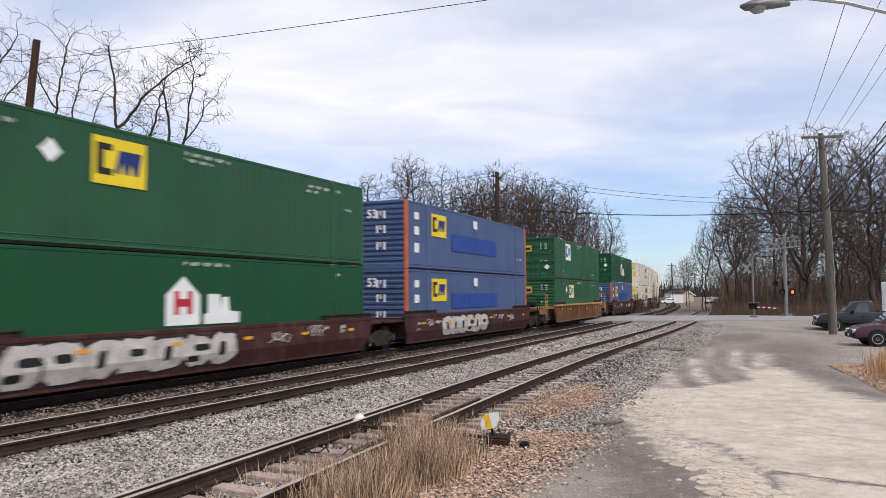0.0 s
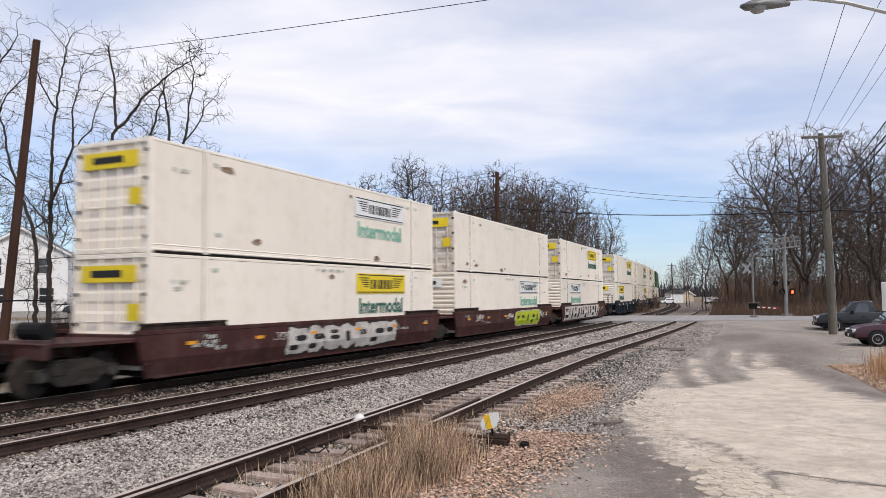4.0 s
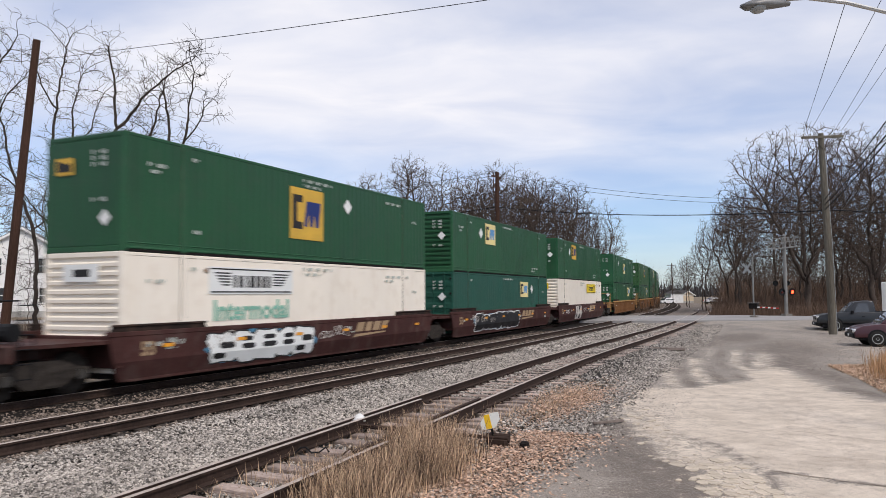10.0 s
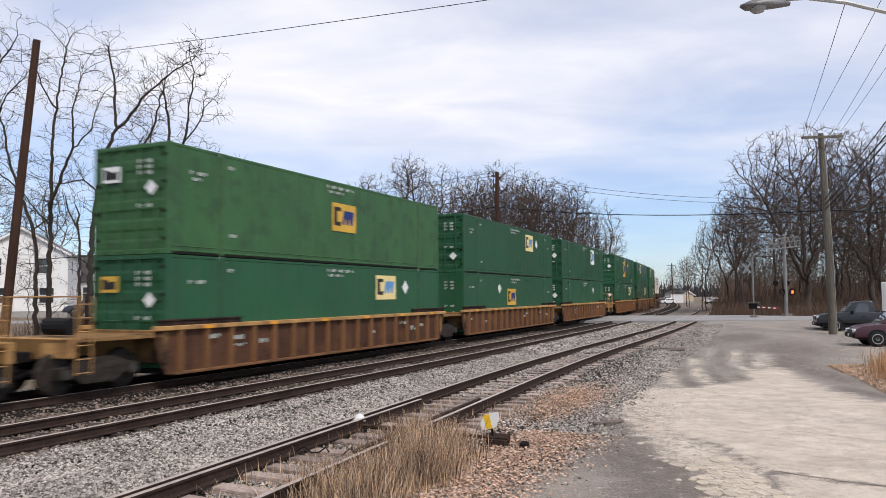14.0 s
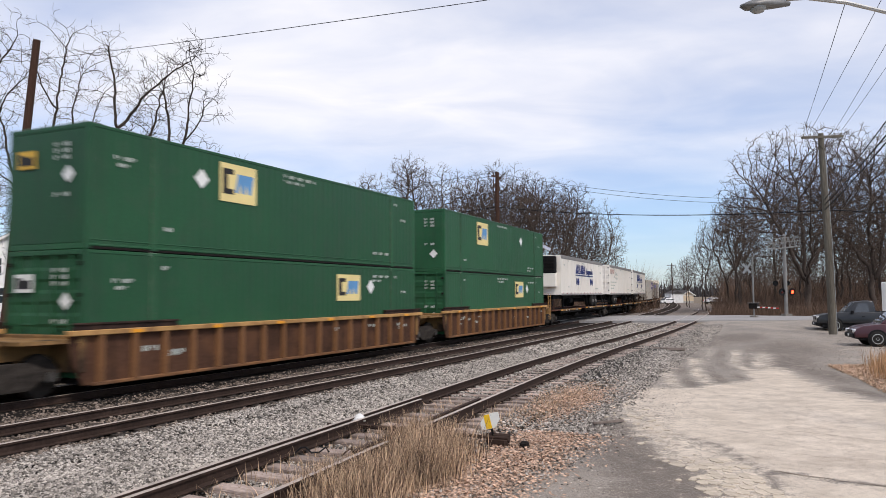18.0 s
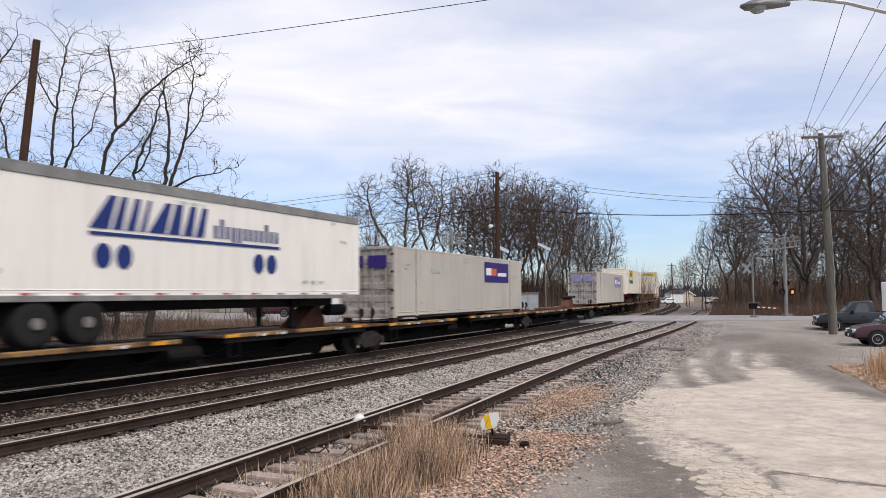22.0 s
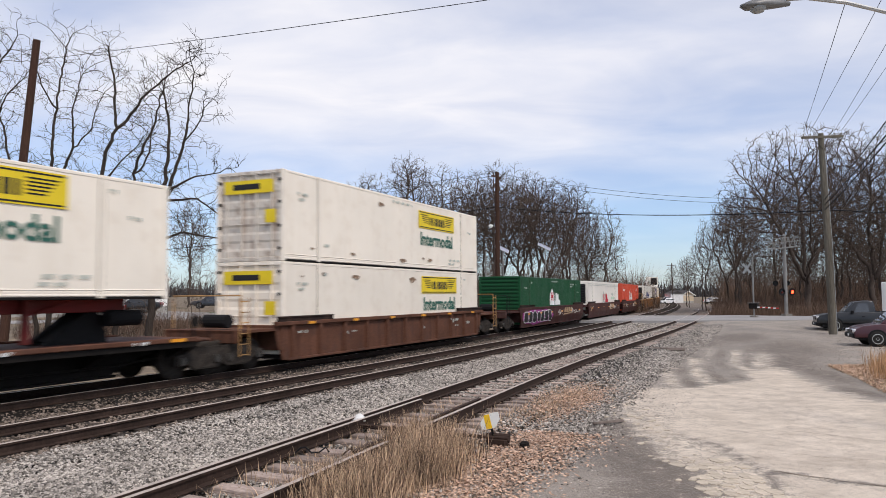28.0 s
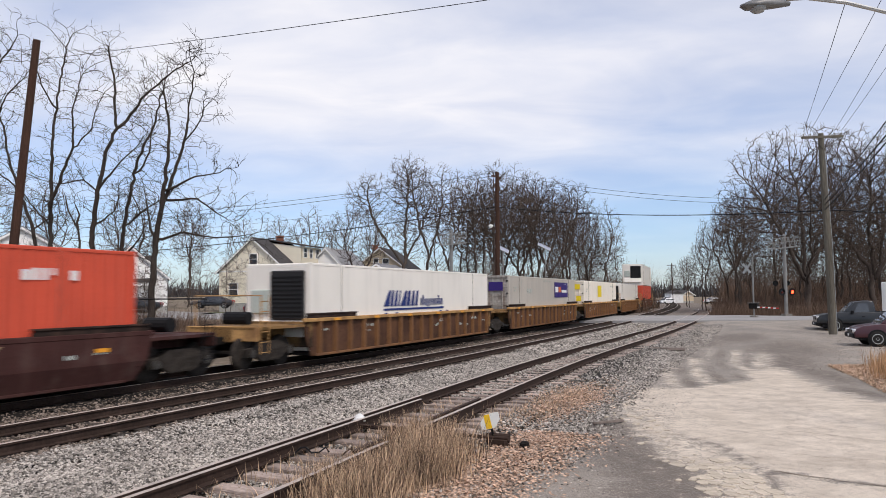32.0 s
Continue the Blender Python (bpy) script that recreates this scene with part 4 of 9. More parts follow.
    part("sill", shared(("sill",), end_paint, lambda g: g.cbox(-0.004, 0.09, -WC + 0.1, WC - 0.1, 0.0, 0.14, 0.015)), None, ob)
    if end == "door":
        for k, (a, b) in enumerate(((-WC + 0.13, -0.008), (0.008, WC - 0.13))):
            def leaf(g):
                cross_ribbed(g, 0, b - a, 0.15, h - 0.14, 0.03, 0.022, 0.52)
            d = part("door", shared(("door", h), end_paint, leaf), None, ob, m=pose(0, a, 0))
            for f in (0.25, 0.75):
                part("lock_rod", shared(("lock_rod", h), end_paint, lambda g: g.tube((0, 0, 0.06), (0, 0, h - 0.06), 0.030, n=6).cbox(-0.03, 0.04, -0.05, 0.05, 0.05, 0.13).cbox(-0.03, 0.04, -0.05, 0.05, h - 0.13, h - 0.05)), None, d, m=pose(-0.005, (b - a) * f, 0))
            part("handle", shared(("handle",), end_paint, lambda g: g.cbox(-0.03, 0.0, 0, 0.5, 0, 0.035, 0.008)), None, d, m=pose(-0.01, (b - a) * 0.22, 1.15))
            for z in (0.35, 1.05, 1.8, 2.5):
                part("hinge", shared(("hinge",), M_STEEL, lambda g: g.cbox(-0.02, 0.03, -0.06, 0.06, 0, 0.09, 0.01)), None, d, m=pose(0, 0.0 if k == 0 else b - a, z))
    elif end == "front":
        part("end_wall", shared(("end_wall", h), end_paint, lambda g: cross_ribbed(g, -WC + 0.13, WC - 0.13, 0.14, h - 0.13, 0.0, 0.045, 0.21)), None, ob)
    elif end == "plain":
        part("end_wall", shared(("end_wall_plain", h), end_paint, lambda g: g.cbox(-0.002, 0.06, -WC + 0.12, WC - 0.12, 0.13, h - 0.13, 0.02)), None, ob)
    else:  # refrigeration unit in the end
        part("end_wall", shared(("end_wall_plain", h), end_paint, lambda g: g.cbox(-0.002, 0.06, -WC + 0.12, WC - 0.12, 0.13, h - 0.13, 0.02)), None, ob)
        if end == "nose":
            u = part("cooling_unit", Geo().cbox(-0.42, 0.0, -1.02, 1.02, 1.55, h - 0.06, 0.08), M_BLACK, ob, "black refrigeration unit with louvres")
            for i in range(9):
                part("louvre", shared(("louvre", 2), M_STEEL, lambda g: g.cbox(-0.03, 0.0, -0.9, 0.9, 0, 0.05, 0.01)), None, u, m=pose(-0.42, 0, 1.75 + i * 0.1))
            part("lower_panel", Geo().cbox(-0.38, 0.0, -1.02, 1.02, 0.55, 1.53, 0.05), paint, ob)
        else:
            u = part("cooling_unit", Geo().cbox(-0.10, 0.0, -1.1, 0.25, 1.0, h - 0.25, 0.06), M_INK, ob, "dark refrigeration unit")
            for i in range(10):
                part("louvre", shared(("louvre", 1), M_BLACK, lambda g: g.cbox(-0.02, 0.0, -1.02, 0.17, 0, 0.07, 0.01)), None, u, m=pose(-0.10, 0, 1.1 + i * 0.14))
            part("control_panel", Geo().cbox(-0.08, 0.0, 0.33, 1.05, 1.2, 2.0, 0.03), M_FADE, ob)
            part("air_scoop", Geo().prism([(-0.22, 0.45), (0, 0.45), (0, 1.0), (-0.06, 0.95)], 1, -1.1, 1.05), paint, ob)
    MOVERS.append((ob, s0, LC / 2, 6.0, 0, z0))
    ob["load_top"] = z0 + h
    return ob


# ----- markings -----
def small_marks(ob, rnd, material, h=HC):
    """Rows of stencilled numbers, too small to read."""
    for x, z, w in ((0.75, h - 0.75, 0.75), (2.25, h - 0.42, 0.28), (14.35, h - 0.42, 0.25), (14.9, h - 1.0, 0.4), (2.3, 0.55, 0.3), (7.2, h - 0.28, 1.7), (12.6, h - 0.42 if rnd.random() < 0.5 else 0.45, 1.35)):
        if rnd.random() < 0.85:
            plate(ob, "stencil", x, x + w, z, z + 0.10, material)
            if w > 0.5 and rnd.random() < 0.5:
                plate(ob, "stencil", x, x + w * 0.6, z - 0.16, z - 0.07, material)


def emblem(ob, x, z, w, h, ground_mat, blue=M_NAVYD):
    """Square company panel: dark block with notches and slanting blue bars, no letters."""
    p = plate(ob, "logo_panel", x, x + w, z, z + h, ground_mat)
    y = -0.010
    part("mark", shared(("mark_dark", round(w, 2), round(h, 2)), M_INK, lambda g: g.prism([(w * 0.07, h * 0.2), (w * 0.36, h * 0.2), (w * 0.36, h * 0.34), (w * 0.2, h * 0.34), (w * 0.2, h * 0.72), (w * 0.36, h * 0.72), (w * 0.36, h * 0.86), (w * 0.07, h * 0.86)], 1, y, 0)), None, p)
    part("mark", shared(("mark_blue", round(w, 2), round(h, 2)), blue, lambda g: g.prism([(w * 0.40, h * 0.26), (w * 0.50, h * 0.26), (w * 0.54, h * 0.52), (w * 0.59, h * 0.26), (w * 0.67, h * 0.26), (w * 0.71, h * 0.52), (w * 0.76, h * 0.26), (w * 0.85, h * 0.26), (w * 0.92, h * 0.76), (w * 0.48, h * 0.76)], 1, y, 0)), None, p)
    return p


def diamond(ob, x, z, r=0.27, material=M_WDEC):
    return shape(ob, "placard", [(-r, 0), (0, -r), (r, 0), (0, r)], x, z, material)


def hauler(ob, x, z, w=3.75, panel=M_YEL, ink=M_INK, word=M_TEALD, framed=True, words=True, size=0.56):
    """Long company panel with a dark bar, and the word below it."""
    h = 0.74
    p = plate(ob, "logo_panel", x, x + w, z, z + h, panel)
    y = -0.010
    me = shared(("hauler_bars", round(w, 2)), ink, lambda g: [g.box(w * u, w * (u + d), y, 0, h * 0.24, h * 0.70) for u, d in ((0.265, 0.035), (0.325, 0.05), (0.405, 0.03), (0.455, 0.055), (0.53, 0.05), (0.60, 0.05), (0.67, 0.035))] and [
                g.prism([(w * (0.05 + 0.02 * k), h * (0.80 - 0.11 * k)), (w * 0.235, h * (0.80 - 0.11 * k)), (w * 0.235, h * (0.75 - 0.11 * k)), (w * (0.06 + 0.02 * k), h * (0.75 - 0.11 * k))], 1, y, 0)
                .prism([(w * 0.735, h * (0.80 - 0.11 * k)), (w * (0.95 - 0.02 * k), h * (0.80 - 0.11 * k)), (w * (0.94 - 0.02 * k), h * (0.75 - 0.11 * k)), (w * 0.735, h * (0.75 - 0.11 * k))], 1, y, 0) for k in range(5)] and g
                .box(w * 0.02, w * 0.98, y, 0, h * 0.90, h * 0.95).box(w * 0.02, w * 0.98, y, 0, h * 0.05, h * 0.10))
    part("company_mark", me, None, p)
    if words:
        part("lettering", text_mesh("Intermodal", size, word), None, ob, m=pose(x + w * 0.5, NEAR, z - 0.48))
    return p


def hexagon(ob, x, z, w=1.2, h=1.25, house=True, bar=M_REDD, side=M_WDEC, panel=M_WDEC):
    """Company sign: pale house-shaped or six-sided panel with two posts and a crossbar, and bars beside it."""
    pts = [(0, 0), (w, 0), (w, h * 0.62), (w * 0.5, h), (0, h * 0.62)] if house else [(w / 2, 0), (w, h * 0.25), (w, h * 0.75), (w / 2, h), (0, h * 0.75), (0, h * 0.25)]
    p = shape(ob, "logo_panel", pts, x, z, panel)
    y = -0.011
    part("mark", shared(("house_mark", round(w, 2)), bar, lambda g: g.prism([(w * u, h * q) for u, q in ((0.24, 0.22), (0.38, 0.22), (0.38, 0.38), (0.62, 0.38), (0.62, 0.22), (0.76, 0.22), (0.76, 0.70), (0.62, 0.70), (0.62, 0.54), (0.38, 0.54), (0.38, 0.70), (0.24, 0.70))], 1, y, 0)), None, p)
    part("mark", shared(("house_words",), side, lambda g: g.prism([(1.35, 0.0), (2.75, 0.0), (2.75, 0.30), (2.35, 0.34), (2.3, 0.72), (2.05, 0.72), (2.0, 0.34), (1.95, 0.80), (1.5, 0.80), (1.5, 0.30), (1.35, 0.26)], 1, y, 0)), None, p)


def carrier(ob, x, z, w=3.8, h=1.05, panel=M_PURP, a=M_WDEC, b=M_ORANGE):
    p = plate(ob, "logo_panel", x, x + w, z, z + h, panel)
    part("mark", shared(("carrier_a", round(w, 2)), a, lambda g: g.box(w * 0.06, w * 0.27, -0.010, 0, h * 0.34, h * 0.7)), None, p)
    part("mark", shared(("carrier_c", round(w, 2)), a, lambda g: g.box(w * 0.53, w * 0.9, -0.010, 0, h * 0.32, h * 0.5)), None, p)
    part("mark", shared(("carrier_b", round(w, 2)), b, lambda g: g.box(w * 0.29, w * 0.48, -0.010, 0, h * 0.34, h * 0.7)), None, p)


def slanted(ob, x, z, w, h):
    """Shipper's mark: slanting navy strokes over a rule, with pairs of ovals below."""
    g = Geo()
    lean, a = h * 0.34, 0.0
    for wide, gap, peak in ((0.080, 0.012, True), (0.042, 0.016, False), (0.042, 0.016, False), (0.026, 0.014, False), (0.080, 0.012, True), (0.060, 0.014, False), (0.050, 0.014, False), (0.046, 0.0, False)):
        p = w * wide
        g.prism([(a, 0), (a + p, 0), (a + p + lean * 0.8, h), (a + p * 0.62 + lean * 0.8, h)] if peak else [(a, 0), (a + p, 0), (a + p * 0.62 + lean, h), (a + lean, h)], 1, -0.006, 0)
        a += p + w * gap
    for i in range(12):
        u = w * 0.58 + i * w * 0.035
        g.box(u, u + w * 0.020, -0.006, 0, h * (0.02 if i not in (3, 4) else -0.08), h * (0.46 if i not in (1, 9) else 0.7))
    g.box(0, w, -0.006, 0, -0.16, -0.08)
    part("company_mark", g, M_NAVYD, ob, "navy slanted company mark", m=pose(x, NEAR, z))


def oval(ob, x, z, rx, rz):
    shape(ob, "oval", [(rx * math.cos(k * math.pi / 9), rz * math.sin(k * math.pi / 9)) for k in range(18)], x, z, M_NAVYD)


CREASE = 0.64


def tuck(z):
    """How far the side of a brown car leans in below its crease."""
    return 0.30 * max(0.0, CREASE - z)


def laid(g, poly, lift, back=0.0):
    """A flat outline (x, z) laid on the creased side: one face above the crease, one below."""
    for up in (True, False):
        out = []
        for (x0, z0), (x1, z1) in zip(poly, poly[1:] + poly[:1]):
            a, b = (z0 >= CREASE) == up, (z1 >= CREASE) == up
            if a:
                out.append((x0, z0))
            if a != b:
                q = (CREASE - z0) / (z1 - z0)
                out.append((x0 + (x1 - x0) * q, CREASE))
        n = len(out)
        if n < 3:
            continue
        pts = [(x, -lift + tuck(z), z) for x, z in out]
        faces = [tuple(range(n))]
        if back:
            pts += [(x, y + back, z) for x, y, z in pts]
            faces += [tuple(range(n, 2 * n))] + [(k, (k + 1) % n, n + (k + 1) % n, n + k) for k in range(n)]
        g.add(pts, faces)
    return g


def graffiti(car, x0, x1, z0, z1, fill, edge, seed, y, style="p"):
    """Spray paint on the creased side: fat rounded or square shapes with a contrasting rim, no words."""
    rnd = random.Random(seed)
    h = z1 - z0
    at = pose(0, y, 0)
    ground = {"m": M_GRAF4, "b": M_GRAF3, "k": M_GRAF3, "l": M_GRAF}.get(style)
    if ground:
        cloud = []
        n = 26
        for k in range(n):
            a = 6.283 * k / n
            cloud.append(((x0 + x1) / 2 + (x1 - x0) * 0.54 * math.copysign(abs(math.cos(a)) ** 0.6, math.cos(a)) * rnd.uniform(0.9, 1.05), (z0 + z1) / 2 + h * 0.5 * math.copysign(abs(math.sin(a)) ** 0.7, math.sin(a)) * rnd.uniform(0.75, 1.0)))
        part("graffiti_ground", laid(Geo(), cloud, 0.003), ground, car, m=at)
    if style == "w":
        # pale paint over the whole stretch, with dark square and slanted gaps
        part("graffiti_ground", laid(Geo(), [(x0, z0), (x1, z0), (x1 + 0.05, z1), (x0 + 0.1, z1)], 0.003), fill, car, "pale sprayed graffiti", m=at)
        x = x0 + 0.25
        while x < x1 - 0.5:
            w = rnd.uniform(0.35, 0.95)
            kind = rnd.randrange(4)
            a, b = z0 + h * rnd.uniform(0.08, 0.2), z0 + h * rnd.uniform(0.34, 0.44)
            c, d = z0 + h * rnd.uniform(0.56, 0.64), z0 + h * rnd.uniform(0.80, 0.92)
            holes = ([[(x, a), (x + w, a), (x + w, b), (x, b)], [(x + 0.1, c), (x + w, c), (x + w, d), (x + 0.1, d)]], [[(x, a), (x + w * 0.6, a), (x + w * 0.9, d), (x + w * 0.5, d)]],
                     [[(x, z0 + 0.04), (x + w, z0 + 0.04), (x + w * 0.5, b + 0.1)], [(x + 0.05, d + 0.05), (x + w, d + 0.05), (x + w * 0.5, c)]], [[(x, b - 0.08), (x + w * 0.7, b - 0.08), (x + w * 0.8, d), (x + 0.06, d)]])[kind]
            for hole in holes:
                part("graffiti_gap", laid(Geo(), hole, 0.0065), M_STEEL, car, m=at)
            x += w + rnd.uniform(0.22, 0.5)
        return
    n = max(2, round((x1 - x0) / (h * 0.95)))
    w = (x1 - x0) / n
    cz = (z0 + z1) / 2
    for i in range(n):
        cx = x0 + w * (i + 0.5)
        rx, rz, lean = w * rnd.uniform(0.56, 0.70), h * rnd.uniform(0.44, 0.52), rnd.uniform(-0.25, 0.25)
        if style == "m":
            rx, rz = rx * 0.78, rz * 0.74
        power = rnd.choice((0.3, 0.5, 0.75))
        m = 20
        ring = []
        for k in range(m):
            a = 6.283 * k / m
            c, s = math.cos(a), math.sin(a)
            u, q = rx * math.copysign(abs(c) ** power, c) * rnd.uniform(0.82, 1.08), rz * math.copysign(abs(s) ** power, s) * rnd.uniform(0.84, 1.08)
            ring.append((cx + u + lean * q, max(z0, min(z1, cz + q))))
        part("graffiti_rim", laid(Geo(), ring, 0.005 + 0.001 * (i % 3)), edge, car, m=at)
        inner = [(cx + (x - cx) * 0.90, cz + (z - cz) * 0.90) for x, z in ring]
        part("graffiti_shape", laid(Geo(), inner, 0.009 + 0.001 * (i % 3)), fill, car, "sprayed graffiti shape", m=at)
        # the gaps inside each shape
        gaps = rnd.choice(([(0.0, 0.18, 0.30, 0.10)], [(0.25, 0.0, 0.40, 0.08), (0.2, 0.42, 0.35, 0.07)], [(-0.05, 0.0, 0.16, 0.20)], [(0.3, 0.15, 0.38, 0.10), (-0.25, -0.45, 0.3, 0.09)]))
        for u, q, a, b in gaps:
            k, a, b = 1.0, a * 1.25, b * 1.9
            hole = [(cx + rx * (u + a * k * sx) + lean * rz * (q + b * sz), cz + rz * (q + b * k * sz)) for sx, sz in ((-1, -0.6), (-0.6, -1), (0.6, -1), (1, -0.6), (1, 0.6), (0.6, 1), (-0.6, 1), (-1, 0.6))]
            part("graffiti_gap", laid(Geo(), hole, 0.0135), M_INK, car, m=at)


# ----- running gear -----
def truck(parent, x):
    t = part("truck", shared(("bolster",), M_STEEL, lambda g: g.cbox(-0.22, 0.22, -0.95, 0.95, 0.42, 0.72, 0.04).cbox(-0.5, 0.5, -0.3, 0.3, 0.5, 0.8, 0.04)), None, parent, "two-axle truck", m=pose(x, 0, 0))
    side = [(-1.12, 0.36), (-1.12, 0.60), (-0.72, 0.66), (-0.45, 0.80), (0.45, 0.80), (0.72, 0.66), (1.12, 0.60), (1.12, 0.36), (0.72, 0.40), (0.42, 0.22), (-0.42, 0.22), (-0.72, 0.40)]
    for y in (-1.08, 0.92):
        part("side_frame", shared(("side_frame",), M_TRUCK, lambda g: g.prism(side, 1, 0, 0.16)), None, t, m=pose(0, y, 0))
        part("spring_nest", shared(("spring_nest",), M_TRUCK, lambda g: [g.tube((k, 0.06, 0.26), (k, 0.06, 0.6), 0.07, n=8) for k in (-0.18, 0, 0.18)]), None, t, m=pose(0, y - 0.02 if y < 0 else y + 0.06, 0))
    for ax in (-0.89, 0.89):
        part("axle", shared(("axle",), M_STEEL, lambda g: g.tube((0, -1.05, 0.46), (0, 1.05, 0.46), 0.08, n=8)), None, t, m=pose(ax, 0, 0))
        for y in (-0.80, 0.68):
            part("wheel", shared(("wheel",), M_TRUCK, lambda g: g.revolve([(0.10, -0.02), (0.14, -0.02), (0.38, 0.03), (0.455, 0.0), (0.46, 0.10), (0.49, 0.13), (0.14, 0.14), (0.10, 0.14)], 1, 24, (0, 0, 0.46)), True), None, t, m=pose(ax, y, 0))
        for y in (-1.14, 1.0):
            part("bearing_cap", shared(("bearing_cap",), M_WHEEL, lambda g: g.tube((0, 0, 0.46), (0, 0.14, 0.46), 0.11, n=10)), None, t, m=pose(ax, y, 0))
    return t


def coupler(car, x, sgn):
    part("coupler", shared(("coupler",), M_STEEL, lambda g: g.cbox(-1.0, 0.0, -0.12, 0.12, 0.72, 0.95).cbox(-0.05, 0.38, -0.2, 0.2, 0.68, 1.0, 0.05)), None, car, m=pose(x, 0, 0) if sgn > 0 else pose(x, 0, 0, 0, 0, 180))
    part("air_hose", shared(("air_hose",), M_BLACK, lambda g: g.line([(0, -0.35, 0.85), (0.2, -0.38, 0.55), (0.42, -0.35, 0.42), (0.6, -0.3, 0.5)], 0.03)), None, car, m=pose(x, 0, 0) if sgn > 0 else pose(x, 0, 0, 0, 0, 180))


def ladder(car, x, y, z0, z1, material):
    def make(g):
        for k in (0, 0.4):
            g.tube((k, 0, 0), (k, 0, z1 - z0), 0.016, n=5)
        for i in range(int((z1 - z0) / 0.3) + 1):
            g.tube((0, 0, 0.05 + i * 0.3), (0.4, 0, 0.05 + i * 0.3), 0.014, n=5)
    part("ladder", shared(("ladder", round(z1 - z0, 2)), material, make), None, car, m=pose(x, y, z0))


def well_car(label, s0, kind, near_gap, far_gap, near_truck, far_truck, marks="", seed=1):
    """One platform of a stack car. near_gap, far_gap: metres from its load to its end; a truck where asked, one for each joint."""
    paint, chord = {"tan": (M_TAN, M_TANTOP), "brown": (M_BROWN, M_BROWN), "rust": (M_BROWN2, M_BROWN2), "navy": (M_NAVY, M_NAVY)}[kind]
    car = thing("well_car", label, "rail car", group="cars of the freight train")
    YS = 1.42
    a, b = 0.05, LC - 0.05
    top = {"tan": 1.42, "brown": 1.34, "rust": 1.36, "navy": 1.30}[kind]
    rnd = random.Random(seed)
    part("floor", shared(("well_floor",), M_STEEL, lambda g: g.cbox(a, b, -1.2, 1.2, 0.22, 0.35, 0.02)), None, car)
    low = {"tan": 0.22, "brown": 0.18, "rust": 0.2, "navy": 0.2}[kind]
    for sgn in (-1, 1):
        flip = pose(0, 0, 0) if sgn < 0 else pose(LC, 0, 0, 0, 0, 180)
        # long side sheet, cut away upwards at both ends over the trucks
        out = [(a - 0.05, low), (b + 0.05, low), (b + 0.32, low + 0.45), (b + 0.45, top - 0.2), (b + 0.45, top), (a - 0.45, top), (a - 0.45, top - 0.2), (a - 0.32, low + 0.45)]
        if kind == "brown":
            part("side_sheet", shared(("side_sheet", kind), paint, lambda g: laid(g, out, YS, 0.05)), None, car, m=flip)
        else:
            part("side_sheet", shared(("side_sheet", kind), M_TANSH if kind == "tan" else paint, lambda g: g.prism(out, 1, -YS + 0.07, -YS + 0.10)), None, car, m=flip)
        part("top_chord", shared(("top_chord", kind), chord, lambda g: g.cbox(a - 0.5, b + 0.5, -YS - (0.05 if kind != "brown" else 0.012), -YS + 0.12, top - 0.11, top + 0.01, 0.015)), None, car, m=flip)
        part("bottom_chord", shared(("bottom_chord", kind), paint, lambda g: g.cbox(a + 0.2, b - 0.2, -YS + (-0.03 if kind != "brown" else 0.12), -YS + (0.14 if kind != "brown" else 0.22), low - 0.03, low + 0.05, 0.015)), None, car, m=flip)
        if kind in ("tan", "rust"):
            for i in range(17 if kind == "tan" else 11):
                n = 17 if kind == "tan" else 11
                x = a + 0.35 + (b - a - 0.7) * i / (n - 1)
                part("rib", shared(("rib", kind), paint, lambda g: g.prism([(-0.075, 0.07), (0.075, 0.07), (0.055, -0.045), (-0.055, -0.045)], 2, low + 0.05, top - 0.11)), None, car, m=(pose(x, -YS, 0) if sgn < 0 else pose(x, YS, 0, 0, 0, 180)))
        elif kind == "navy":
            for i in range(13):
                x = a + 0.35 + (b - a - 0.7) * i / 12
                part("rib", shared(("rib", kind), paint, lambda g: g.cbox(-0.03, 0.03, -0.04, 0.07, low + 0.05, top - 0.36)), None, car, m=(pose(x, -YS, 0) if sgn < 0 else pose(x, YS, 0, 0, 0, 180)))
            part("upper_band", shared(("upper_band",), paint, lambda g: g.cbox(a - 0.3, b + 0.3, -YS - 0.035, -YS + 0.07, top - 0.36, top - 0.11)), None, car, m=flip)
        # container guides on the chord ends
        for x in (-0.35, LC - 2.75):
            part("load_guide", shared(("load_guide", kind), M_GUIDE if kind != "navy" else M_NAVY, lambda g: g.prism([(0, 0), (3.1, 0), (3.02, 0.15), (0.08, 0.15)], 1, -YS + 0.0, -YS + 0.07).cbox(0.02, 3.08, -YS - 0.03, -YS + 0.08, 0.12, 0.17, 0.01)), None, car, m=pose(x, 0, top) if sgn < 0 else pose(x + 3.1, 0, top, 0, 0, 180))
    for sgn, gap, has, xe in ((-1, near_gap, near_truck, 0.0), (1, far_gap, far_truck, LC)):
        fl = pose(xe, 0, 0) if sgn > 0 else pose(xe, 0, 0, 0, 0, 180)
        solid = gap > 2.2
        reach = gap - 0.75 if solid else gap - 0.12
        part("end_platform", shared(("end_platform", kind, round(reach, 2)), M_SILL if kind == "tan" else paint, lambda g: g.prism([(0.05, top - 0.25), (0.05, 0.72), (0.4, 0.80), (reach, 0.80), (reach, top - 0.25)], 1, -0.42, 0.42).cbox(0.0, 0.12, -1.4, 1.4, 0.5, top - 0.1, 0.02)
             .prism([(0.1, -1.36), (reach, -1.2), (reach, 1.2), (0.1, 1.36)], 2, top - 0.26, top - 0.18)), None, car, m=fl)
